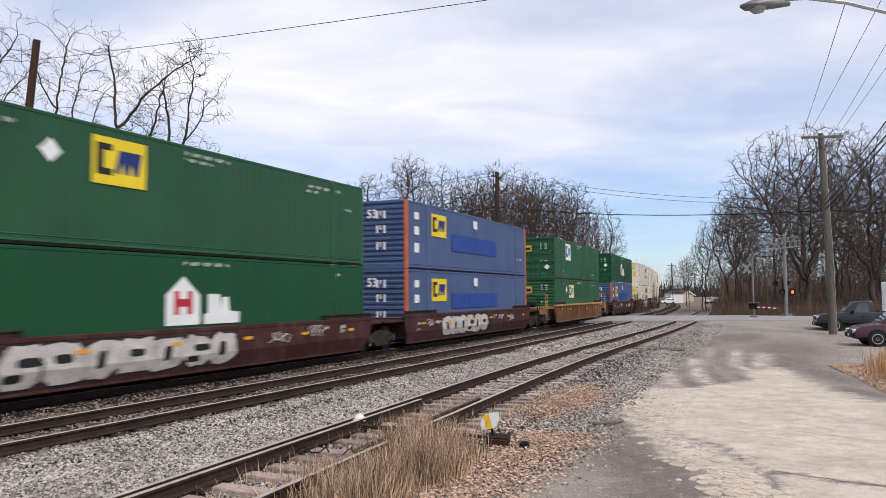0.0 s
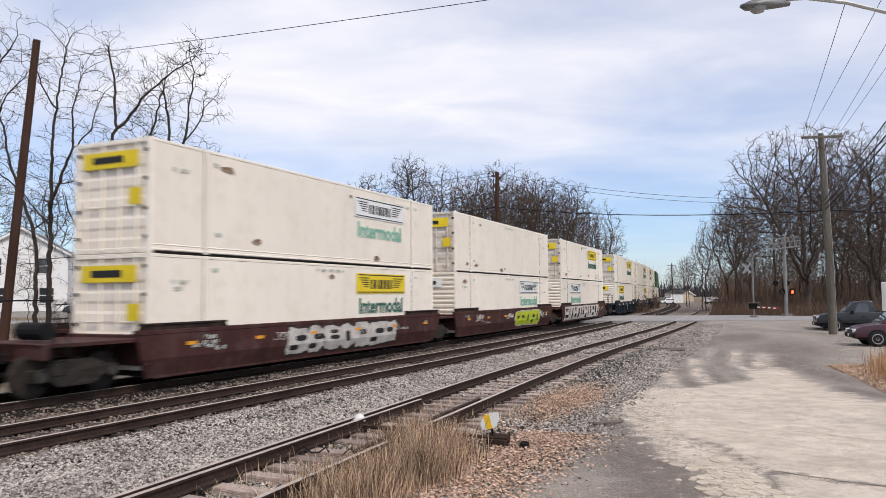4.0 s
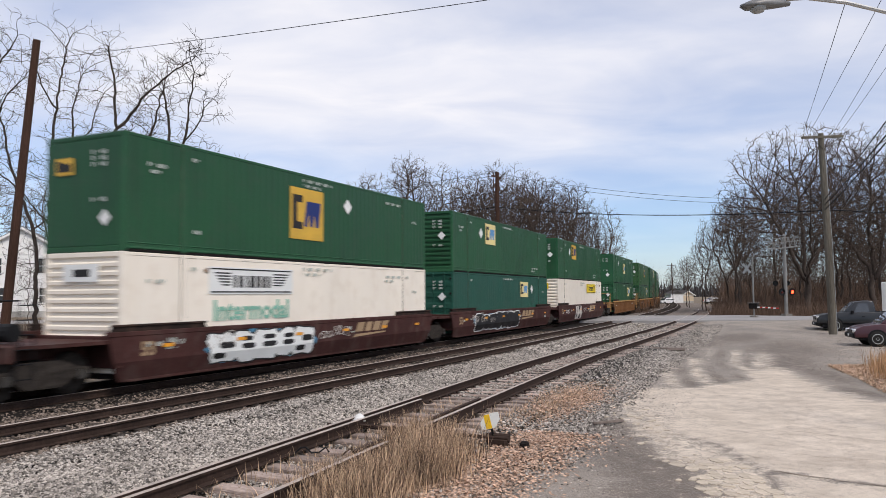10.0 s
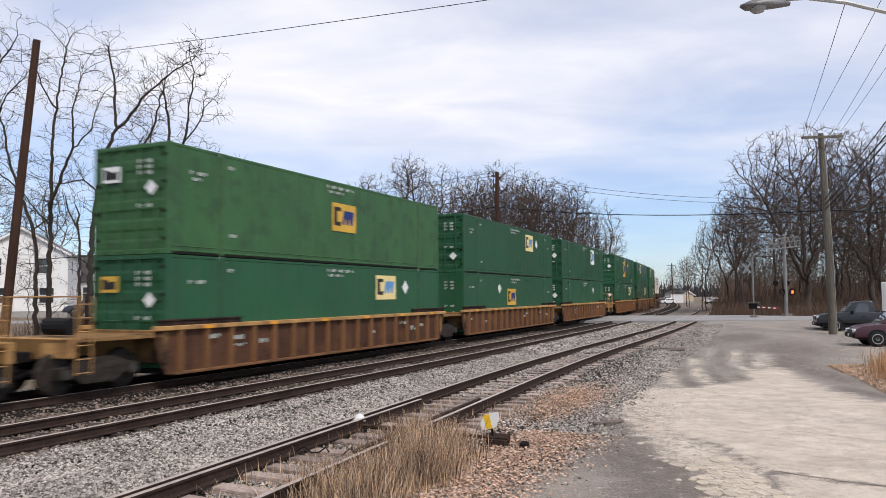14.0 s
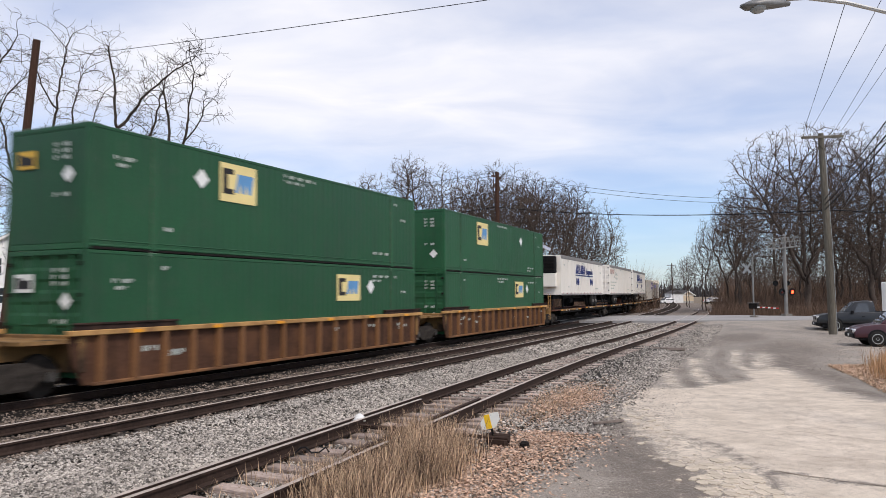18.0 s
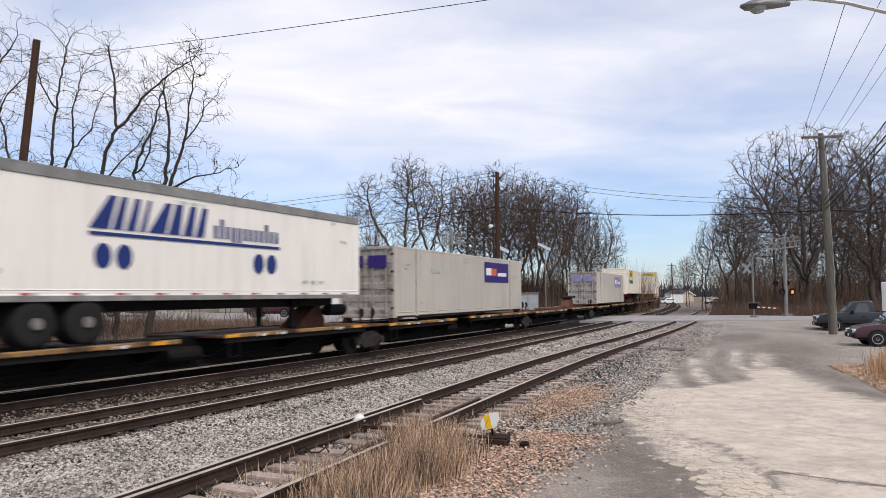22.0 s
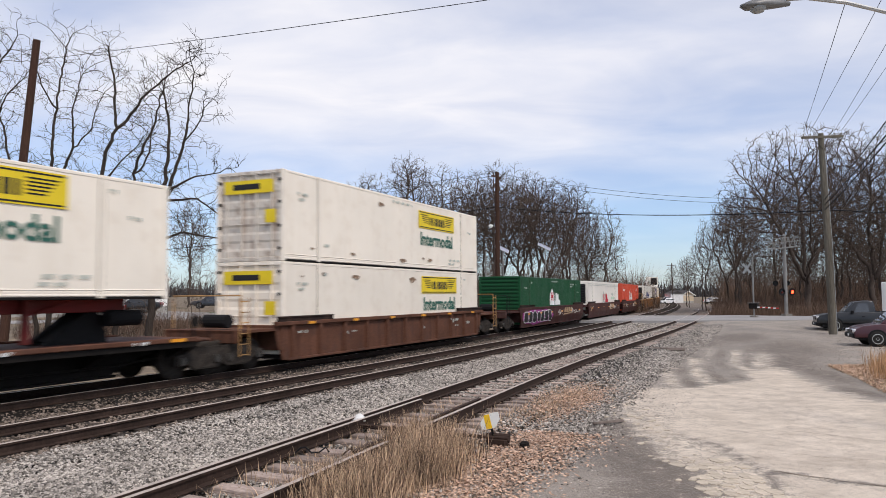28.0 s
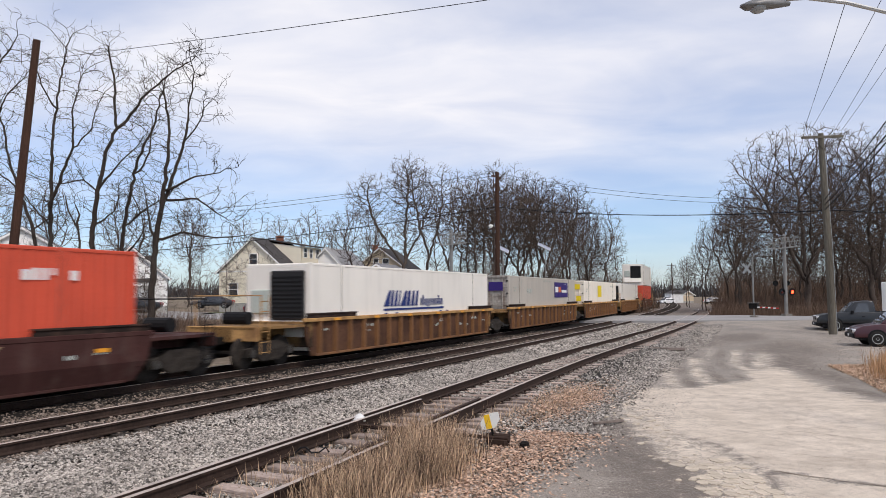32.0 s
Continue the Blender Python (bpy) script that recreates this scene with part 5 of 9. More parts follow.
        if solid:
            part("end_sill", shared(("end_sill", kind, round(reach, 2)), chord, lambda g: g.cbox(reach - 0.12, reach, -1.32, 1.32, 0.82, top - 0.16, 0.02)), None, car, m=fl)
            coupler(car, xe + sgn * (reach + 0.35), sgn)
            ladder(car, xe + (reach - 0.55 if sgn > 0 else -reach + 0.12), -1.36, 0.45, top + 0.75, M_TANTOP if kind in ("tan", "rust") else M_BLACK)
            part("handrail", shared(("handrail",), M_TANTOP if kind in ("tan", "rust") else M_BLACK, lambda g: g.line([(0.3, -1.25, top - 0.2), (0.3, -1.25, top + 0.75), (0.3, 1.25, top + 0.75), (0.3, 1.25, top - 0.2)], 0.02)), None, car, m=pose(xe + sgn * (reach - 0.6), 0, 0) if sgn > 0 else pose(xe + sgn * (reach - 0.6), 0, 0, 0, 0, 180))
            part("brake_reservoir", shared(("brake_reservoir",), M_BLACK, lambda g: g.tube((0, -0.45, 0), (0, 0.45, 0), 0.2, n=12)), None, car, m=pose(xe + sgn * (reach - 0.75), 0, top + 0.06))
        if has:
            truck(car, xe + sgn * (gap if not solid else 1.75))
    # reflectors and stencils
    for i in range(6):
        x = 1.2 + i * 2.75
        plate(car, "reflector", x, x + 0.36, (0.92 if kind == "brown" else top - 0.10), (1.01 if kind == "brown" else top - 0.02), M_SAFE, y=-YS - (0.014 if kind == "brown" else 0.051))
    for i in range(rnd.randrange(7, 12)):
        x = rnd.choice((0.7, 1.6, 2.4, 3.6, 9.8, 12.4, 13.3, 14.2, 14.9)) + rnd.uniform(-0.3, 0.3)
        zz = rnd.uniform(0.68, 1.05)
        plate(car, "stencil", x, x + rnd.uniform(0.2, 0.6), zz, zz + rnd.uniform(0.05, 0.13), M_FADE, y=-YS + (-0.002 if kind == "brown" else 0.068 if zz < top - 0.5 else -0.038), thick=0.003)
    yf = -YS
    if kind == "brown":
        # chalk and spray scribbles, thin looping strokes
        for k in range(rnd.randrange(2, 5)):
            x, zc, w, h = rnd.uniform(1.0, 14.0), rnd.uniform(0.85, 1.0), rnd.uniform(0.5, 1.1), rnd.uniform(0.14, 0.24)
            a, b, c = rnd.uniform(2.5, 4.5), rnd.uniform(5, 9), rnd.uniform(0, 6)
            pts = [(x + w * i / 36 + 0.13 * math.sin(b * i / 6 + c), zc + h * math.sin(a * i / 5 + c) * (0.7 + 0.3 * math.sin(i * 0.7))) for i in range(37)]
            part("scribble", Geo().line([(px, -YS - 0.004 + tuck(pz), pz) for px, pz in pts], 0.013, 4), M_GRAF, car, "thin pale spray scribble")
    for item in marks.split():
        if item == "53mid":
            part("lettering", text_mesh("53", 0.42, M_WDEC), None, car, "white number", m=pose(9.1, -YS + 0.066, 0.63))
        elif item == "53end":
            part("lettering", text_mesh("53", 0.34, M_TAND), None, car, "tan number", m=pose(0.75, -YS - 0.004, 0.90))
        elif item == "road":
            part("company_mark", shared(("road_mark",), M_TAND, lambda g: g.prism([(0.2, 0.22), (0.75, 0.22), (0.95, 0.6), (0.4, 0.6)], 1, -0.004, 0).prism([(0.9, 0.22), (1.35, 0.22), (1.55, 0.6), (1.1, 0.6)], 1, -0.004, 0)
                 .prism([(1.5, 0.22), (2.05, 0.22), (2.25, 0.6), (1.7, 0.6)], 1, -0.004, 0).prism([(2.2, 0.22), (2.5, 0.22), (2.95, 0.6), (2.4, 0.6)], 1, -0.004, 0).prism([(0, 0), (0.2, 0.12), (2.6, 0.16), (2.6, 0.10)], 1, -0.004, 0)), None, car, "tan railway company mark", m=pose(10.1, -YS - 0.004, 0.68) @ Matrix.Diagonal((0.9, 1, 0.85, 1)))
        elif item == "row":
            for i in range(5):
                plate(car, "stencil", 1.6 + i * 2.9, 2.7 + i * 2.9, top - 0.31, top - 0.17, M_WDEC, y=-YS - 0.036, thick=0.003)
        elif item.startswith("g:"):
            _, x0, x1, f = item.split(":")
            fill, edge = {"p": (M_GRAF, M_INK), "l": (M_GRAF2, M_GRAF), "b": (M_WDEC, M_INK), "k": (M_INK, M_WDEC), "m": (M_INK, M_WDEC), "w": (M_GRAF, M_BROWN)}[f]
            graffiti(car, float(x0), float(x1), 0.25, top - 0.08, fill, edge, seed, yf, f)
    MOVERS.append((car, s0, LC / 2, 8.5, 0, 0.0))
    return car


def spine_car(label, s0, length, near_truck, far_truck, hitch=None, tanned=True):
    """Skeleton flat car: a deep dark centre sill, a raised platform with a worn ochre edge at each end, a truck under each joint."""
    car = thing("flat_car", label, "rail car", group="cars of the freight train")
    a, b = -1.6, length + 1.5
    edge = M_SILL if tanned else M_BROWN2
    part("centre_sill", Geo().prism([(a, 0.72), (a + 1.7, 0.66), (a + 2.5, 0.26), (b - 2.5, 0.26), (b - 1.7, 0.66), (b, 0.72), (b, 1.04), (a, 1.04)], 1, -0.42, 0.42), M_STEEL, car, "deep black centre sill")
    part("sill_flange", Geo().cbox(a + 2.5, b - 2.5, -0.62, 0.62, 0.22, 0.28, 0.01), M_STEEL, car)
    mid = length * (0.42 if hitch is None or hitch < 8 else 0.52)
    for x0, x1, z in ((a + 0.75, mid - 0.9, 0.96), (mid + 0.7, b - 0.75, 1.0)):
        part("platform", Geo().cbox(x0, x1, -1.40, 1.40, z, z + 0.07, 0.015), M_BROWN, car, "rusty dark platform")
        for sgn in (-1, 1):
            part("side_sill", Geo().cbox(x0, x1, -1.5 if sgn < 0 else 1.40, -1.40 if sgn < 0 else 1.5, z + 0.0, z + 0.12, 0.02), edge, car, "worn yellow-ochre side sill")
            part("under_angle", Geo().cbox(x0 + 0.1, x1 - 0.1, -1.44 if sgn < 0 else 1.36, -1.36 if sgn < 0 else 1.44, z - 0.14, z, 0.01), M_STEEL, car)
            n = max(2, int((x1 - x0) / 1.9))
            for i in range(n):
                part("outrigger", shared(("outrigger", z), M_STEEL, lambda g: g.prism([(-0.3, 0.34), (-1.42, z - 0.16), (-1.42, z), (-0.3, z)], 0, -0.05, 0.05)), None, car, m=pose(x0 + 0.4 + (x1 - x0 - 0.8) * i / (n - 1), 0, 0, 0, 0, 0 if sgn < 0 else 180))
        for x, w in ((x0 + 0.05, 0.55), (x1 - 0.95, 0.5)):
            plate(car, "reflector", x, x + w, z + 0.02, z + 0.10, M_SAFE, y=-1.501)
        for x in (x0 + 1.4, x0 + 2.3, x1 - 2.1):
            plate(car, "stencil", x, x + 0.5, z + 0.0, z + 0.08, M_WDEC, y=-1.501, thick=0.003)
        part("grab_iron", Geo().line([(x0 + 0.2, -1.46, z - 0.05), (x0 + 0.2, -1.5, z - 0.5), (x0 + 0.65, -1.5, z - 0.5), (x0 + 0.65, -1.46, z - 0.05)], 0.018, 5), M_BLACK, car)
    part("brake_pipe", Geo().line([(a + 0.5, -0.5, 0.62), (a + 2.6, -0.66, 0.5), (b - 2.6, -0.66, 0.5), (b - 0.5, -0.5, 0.62)], 0.03, 6), M_STEEL, car)
    part("brake_cylinder", Geo().tube((mid - 0.7, -0.72, 0.62), (mid + 0.5, -0.72, 0.62), 0.2, n=12), M_STEEL, car)
    if hitch is not None:
        part("hitch", Geo().prism([(-0.95, 1.05), (0.75, 1.05), (0.75, 1.32), (0.5, 1.84), (0.22, 1.84)], 1, -0.36, -0.24).prism([(-0.95, 1.05), (0.75, 1.05), (0.75, 1.32), (0.5, 1.84), (0.22, 1.84)], 1, 0.24, 0.36).prism([(-0.7, 1.15), (-0.6, 1.15), (0.4, 1.84), (0.3, 1.84)], 1, -0.3, 0.3), M_BROWN2 if tanned else M_BLACK, car, "rusty trailer hitch stand", m=pose(hitch, 0, 0))
        part("hitch_plate", Geo().prism([(0.0, 1.84), (0.9, 1.84), (1.0, 1.93), (0.85, 2.0), (0.05, 1.95)], 1, -0.5, 0.5), M_BLACK, car, m=pose(hitch, 0, 0))
    else:
        for x in (0.15, length - 0.55):
            for y in (-1.2, 0.95):
                part("pedestal", shared(("pedestal",), M_BROWN2, lambda g: g.cbox(0, 0.4, 0, 0.25, 1.03, 1.255, 0.02)), None, car, m=pose(x, y, 0))
    if near_truck:
        truck(car, a)
    if far_truck:
        truck(car, b)
    for sgn, xe in ((-1, a), (1, b)):
        part("end_platform", Geo().cbox(-0.7, 0.7, -1.25, 1.25, 0.96, 1.05, 0.03), M_BROWN2, car, m=pose(xe - sgn * 0.75, 0, 0))
        part("hand_brake_post", Geo().tube((0, -0.95, 0.95), (0, -0.95, 1.7), 0.03, n=6).revolve([(0.10, -0.02), (0.15, -0.02), (0.16, 0.0), (0.15, 0.02), (0.10, 0.02)], 1, 14, (0, -1.0, 1.5)), M_STEEL, car, m=pose(xe - sgn * 0.35, 0, 0))
    MOVERS.append((car, s0, length / 2, 9.0, 0, 0.0))
    return car


def trailer_gear(ob, axles, leg_x, frame_mat, base):
    """Wheels, legs and frame below a trailer body whose floor is base metres above the deck."""
    for x in axles:
        ax = part("trailer_axle", shared(("trailer_axle",), M_BLACK, lambda g: g.tube((0, -1.0, 0), (0, 1.0, 0), 0.07, n=8)), None, ob, m=pose(x, 0, -base + 0.5))
        for y in (-1.28, -0.95, 0.68, 1.0):
            part("tyre", shared(("tyre",), M_TYRE, lambda g: g.revolve([(0.29, 0.0), (0.44, 0.0), (0.5, 0.04), (0.5, 0.24), (0.44, 0.28), (0.29, 0.28)], 1, 22), True), None, ax, m=pose(0, y, 0))
        part("rim", shared(("trailer_rim",), M_RUBW, lambda g: g.revolve([(0.05, -0.06), (0.12, -0.06), (0.14, 0.04), (0.29, 0.02), (0.29, 0.1)], 1, 16)), None, ax, m=pose(0, -1.28, 0))
    part("chassis_beam", Geo().cbox(0.6, LC - 0.6, -0.55, -0.40, -0.30, 0.0).cbox(0.6, LC - 0.6, 0.40, 0.55, -0.30, 0.0), frame_mat, ob)
    part("bogie_frame", Geo().cbox(min(axles) - 0.8, max(axles) + 0.8, -0.7, 0.7, -0.6, -0.28, 0.03), frame_mat, ob)
    for y in (-0.75, 0.6):
        part("landing_leg", Geo().cbox(leg_x, leg_x + 0.16, y, y + 0.15, -0.95, 0.0, 0.01).tube((leg_x + 0.1, y + 0.07, -0.35), (leg_x + 1.1, y + 0.07, -0.05), 0.03, n=6), frame_mat, ob)
    part("air_tank", Geo().tube((leg_x + 2.2, -0.6, -0.45), (leg_x + 3.2, -0.6, -0.45), 0.2, n=12), M_BLACK, ob)
# ----- the cars and loads, front to rear -----
Z_LOW, Z_UP = 0.37, 3.238
rnd = random.Random(5)
END_YEL = M_GOLD


def green_box(s0, up, paint=M_GREEN, end="door", x=None, h=1.0, w=1.55, z=None, panel=M_CRM, dia=None, label=None):
    ob = box_unit(label or "dark green steel shipping container with yellow company panel", s0, Z_UP if up else Z_LOW, paint, end)
    small_marks(ob, rnd, M_FADE)
    if x is not None:
        emblem(ob, x, z if z is not None else (1.5 if up else 1.55), w, h, panel, M_LBLUE if panel in (M_CRM, M_WDEC) else M_NAVYD)
    if dia:
        diamond(ob, dia, 2.05 if up else 2.1)
    yel = plate(ob, "door_panel", 0, 0.62, 0, 0.42, END_YEL if rnd.random() < 0.6 else M_WDEC)
    yel.matrix_basis = pose(-0.03, 0.95, 1.9, 0, 0, -90)
    part("mark", shared(("door_mark",), M_INK, lambda g: g.prism([(0.06, 0.08), (0.54, 0.08), (0.54, 0.30), (0.30, 0.26), (0.22, 0.34), (0.06, 0.34)], 1, -0.010, 0)), None, yel)
    for k in range(4):
        st = plate(ob, "stencil", 0, 0.5, 0, 0.1, M_FADE)
        st.matrix_basis = pose(-0.03, -0.30, 2.35 - 0.15 * k - (0.7 if k > 2 else 0), 0, 0, -90)
    dm = shape(ob, "placard", [(-0.2, 0), (0, -0.2), (0.2, 0), (0, 0.2)], 0, 0, M_WDEC)
    dm.matrix_basis = pose(-0.03, -0.75, 1.7 if rnd.random() < 0.5 else 0.8, 0, 0, -90)
    return ob


def white_box(s0, up, xs=None, paint=M_WHITE, end="door", panel=M_YEL, word=M_TEALD, ink=M_INK, label=None, z=None, words=True, zbase=None, size=0.56, category="container"):
    ob = box_unit(label or "white smooth-sided shipping container with yellow company panel", s0, zbase if zbase is not None else (Z_UP if up else Z_LOW), paint, end, ribs=False, category=category, end_paint=M_DIRTYW if end == "door" and rnd.random() < 0.6 else None)
    small_marks(ob, rnd, M_FADE)
    for k in range(rnd.randrange(3, 7)):
        x, zz, w = rnd.uniform(0.4, 15.4), rnd.choice((0.3, 0.42, 2.45)) + rnd.uniform(-0.06, 0.1), rnd.uniform(0.10, 0.38)
        pts = [(w * math.cos(6.283 * j / 9) * rnd.uniform(0.5, 1.0), 0.4 * w * math.sin(6.283 * j / 9) * rnd.uniform(0.4, 1.0)) for j in range(9)]
        shape(ob, "paint_chip", pts, x, zz, M_CHIP, thick=0.003)
    if xs is not None:
        hauler(ob, xs, z if z is not None else (1.78 if up else 1.85), 3.75, panel, ink, word, words=words, size=size)
    p = plate(ob, "door_panel", 0, 1.9 if end == "door" else 1.2, 0, 0.42, M_YEL if panel != M_WDEC or up else M_WDEC)
    p.matrix_basis = pose(-0.035, 0.95 if end == "door" else 0.6, 2.15, 0, 0, -90)
    b = plate(p, "bars", 0.35, 1.4 if end == "door" else 0.9, 0.12, 0.3, M_INK, y=-0.008, thick=0.003)
    if end == "door":
        q = plate(ob, "placard", 0, 0.4, 0, 0.42, M_YEL)
        q.matrix_basis = pose(-0.035, -0.65, 1.2, 0, 0, -90)
    return ob


def blue_box(s0, up, patch=(4.7, 10.8)):
    ob = box_unit("slate blue ribbed shipping container with orange corner posts", s0, Z_UP if up else Z_LOW, M_BLUE, "front", ribs="deep", post=M_ORANGE)
    z = 1.5 if up else 1.5
    emblem(ob, 2.45, z, 1.6, 1.0, M_YEL)
    plate(ob, "paint_patch", patch[0], patch[1], 0.95 if up else 1.15, 1.75 if up else 1.85, M_BLUE2, label="royal blue painted-out patch")
    plate(ob, "placard", 7.5, 8.0, 2.2, 2.6, M_WDEC)
    for k, zz in ((0, 2.1), (1, 1.5), (2, 0.8)):
        plate(ob, "placard", 0.72, 1.15, zz - 0.05 * k, zz + 0.3, M_WDEC)
        q = plate(ob, "stencil", 0, 0.5, 0, 0.32, M_WDEC)
        q.matrix_basis = pose(-0.012, 0.1, zz, 0, 0, -90)
    part("lettering", text_mesh("53", 0.36, M_WDEC), None, ob, m=pose(-0.012, 0.3, 2.3, 0, 0, -90))
    for xx in (14.3, 14.9):
        plate(ob, "stencil", xx, xx + 0.35, 0.9, 1.0, M_FADE)
    return ob


def carrier_box(s0, z0, panel=M_PURP):
    ob = box_unit("grey shipping container with purple company panel", s0, z0, M_GREY, "door", ribs=False, group="loads on flat cars", end_paint=M_DIRTY)
    small_marks(ob, rnd, M_FADE)
    carrier(ob, 10.0, 1.55, panel=panel, a=M_WDEC, b=M_ORANGE if panel is M_PURP else M_FADE)
    for y, w in ((0.98, 0.85), (-0.08, 0.85)):
        q = plate(ob, "door_panel", 0, w, 0, 0.5, panel)
        q.matrix_basis = pose(-0.035, y, 2.0, 0, 0, -90)
    for k in range(3):
        oval_x = 3.6 + 0.35 * k
        shape(ob, "old_decal", [(0.12 * math.cos(j * math.pi / 4), 0.16 * math.sin(j * math.pi / 4)) for j in range(8)], oval_x, 2.0, M_FADE)
    return ob


def trailer(s0, label, kind, end, axles, leg):
    """White road trailer standing on a flat car; its floor is at 2.1."""
    ob = box_unit(label, s0, 2.10, M_TRAIL if kind != "hauler" else M_WHITE, end, ribs=False, group="trailers on flat cars", category="trailer", hgt=2.84, roof=M_ALU, posts=kind == "hauler")
    small_marks(ob, rnd, M_FADE)
    if kind != "hauler":
        part("top_band", Geo().cbox(0.02, LC - 0.02, -WC - 0.022, -WC + 0.03, 2.60, 2.85, 0.01), M_BAND, ob, "dull aluminium top rail")
        part("base_rail", Geo().cbox(0.02, LC - 0.02, -WC - 0.020, -WC + 0.03, -0.04, 0.09, 0.01), M_BAND, ob, "dull aluminium base rail")
        for i in range(13):
            part("panel_seam", shared(("panel_seam",), M_TRAIL, lambda g: g.cbox(-0.025, 0.025, -0.004, 0.01, 0.24, 2.6, 0.002)), None, ob, m=pose(1.22 * (i + 0.8), -WC - 0.002, 0))
    if kind == "shipper":
        slanted(ob, 4.8, 1.62, 6.8, 0.72)
        for x in (5.25, 5.85, 10.65, 11.25):
            oval(ob, x, 1.02, 0.24, 0.29)
    elif kind == "shipper_late":
        slanted(ob, 4.6, 1.62, 6.9, 0.78)
        for x in (5.0, 5.6, 10.5, 11.1):
            oval(ob, x, 1.0, 0.24, 0.29)
    elif kind == "ray":
        g = Geo()
        for i in range(7):
            g.box(0.35 * i, 0.35 * i + (0.10 if i % 2 else 0.22), -0.006, 0, 0, 0.42)
        part("company_mark", g, M_REDF, ob, "faded red company mark", m=pose(0.5, NEAR, 2.0))
        arc = [(2.1 * math.cos(math.radians(a)), 1.0 * math.sin(math.radians(a))) for a in range(88, -62, -10)]
        arc += [(1.75 * math.cos(math.radians(a)) + 0.02, 0.92 * math.sin(math.radians(a))) for a in range(-62, 89, 10)]
        shape(ob, "swoosh", [(x * 0.9, z * 0.55) for x, z in arc], 1.9, 2.1, M_ALU, label="grey sweeping arc")
        for k in range(3):
            plate(ob, "stencil", 0.5, 4.2 - k * 0.9, 1.12 - k * 0.3, 1.24 - k * 0.3, M_FADE)
        for k in range(2):
            plate(ob, "stencil", 3.6, 5.2, 1.9 - k * 0.4, 2.1 - k * 0.4, M_FADE)
    elif kind in ("hauler", "hauler_near"):
        hauler(ob, 3.05 if axles[0] > 8 else 9.5, 1.95, 3.4 if axles[0] > 8 else 3.75)
    if kind in ("shipper", "ray", "shipper_late"):
        for i in range(13):
            plate(ob, "reflector", 0.6 + i * 1.2, 0.80 + i * 1.2, 0.10, 0.15, M_REDD)
            plate(ob, "reflector", 0.83 + i * 1.2, 1.0 + i * 1.2, 0.10, 0.15, M_FADE)
    trailer_gear(ob, axles, leg, M_REDFR if kind == "hauler" else M_BLACK, 1.0)
    if end == "door":
        part("bumper", Geo().cbox(-0.02, 0.1, -1.1, 1.1, -0.75, -0.62, 0.02).box(0.0, 0.08, -0.5, -0.42, -0.65, 0).box(0.0, 0.08, 0.42, 0.5, -0.65, 0), M_REDFR if kind == "hauler" else M_BLACK, ob)
    return ob


W = well_car
J, E = 1.52, 3.5     # joint between platforms of one car; end of a car
# green over green, then blue over blue
W("oxide brown stack car platform with pale graffiti on its side", 7.4, "brown", E, 1.7, True, False, "g:2.2:9.1:p", 1)
green_box(7.4, False, M_DGREEN, "door", label="deep green shipping container with white house-shaped company sign")
hexagon(scene.objects["shipping_container"], 6.6, 1.05)
green_box(7.4, True, M_GREEN, "door", 4.35, 1.1, 1.55, 1.5, M_YEL, 3.3)
W("oxide brown stack car platform with grey graffiti on its side", 27.0, "brown", 1.7, E, True, True, "g:3.5:9.1:p", 22)
blue_box(27.0, False)
blue_box(27.0, True)
W("weathered ochre ribbed stack car with yellow top edge", 50.0, "tan", E, E, True, True, "", 3)
green_box(50.0, False, M_GREEN, "front", 4.2, 0.95, 1.6, 1.5, M_CRM, 3.4)
green_box(50.0, True, M_GREEN, "door", 3.3, 1.2, 1.6, 1.4, M_WDEC)
W("low oxide brown stack car with orange reflectors", 73.0, "brown", E, E, True, True, "", 4)
blue_box(73.0, False, (5.2, 11.0))
hg = green_box(73.0, True, M_DGREEN, "door", label="deep green shipping container with white hexagonal company sign")
hexagon(hg, 6.5, 0.85, 1.25, 1.3, house=False)
for k in range(26):
    plate(hg, "reflector", 0.3 + k * 0.62, 0.62 + k * 0.62, 0.04, 0.09, M_WDEC)
for k, (s0, g1, up_x, low_x) in enumerate(((96.4, "g:5.5:12.5:p", 9.6, 9.7), (115.1, "g:8.7:13.5:l", None, 9.8), (134.8, "g:0.5:13.3:w", 9.5, 2.8))):
    W(("oxide brown stack car platform with pink-grey graffiti", "stack car platform covered in lime and pale graffiti", "oxide brown stack car platform with large pale block graffiti")[k], s0, "brown", E if k == 0 else J, E if k == 2 else J, True, k == 2, g1, 50 + k)
    white_box(s0, False, low_x, M_WHITE, "door" if k == 0 else "front", M_YEL if k == 0 else M_WDEC, M_TEALD if k == 0 else M_AQUA)
    white_box(s0, True, up_x, M_WHITE, "door", M_YEL if k else M_WDEC, M_AQUA if k == 0 else M_TEALD, label="white shipping container with rust-streaked door frame" if k == 2 else None)
for k, (s0, up_x, low_x) in enumerate(((158.2, 9.5, 2.8), (177.4, 9.6, 9.7), (196.65, 2.75, 9.6))):
    W("dark slate-blue stack car platform with white number 53", s0, "navy", E if k == 0 else J, E if k == 2 else J, True, k == 2, "53mid row", 60 + k)
    white_box(s0, False, low_x, M_CREAM if k == 2 else M_WHITE, "door" if k == 1 else "front", M_YEL if k != 2 else M_WDEC, M_TEALD, label="white container stained with orange rust streaks" if k == 2 else None)
    white_box(s0, True, up_x, M_WHITE, "door" if k != 2 else "front", M_YEL if k == 0 else M_GOLD if k == 2 else M_CRM, M_TEALD)
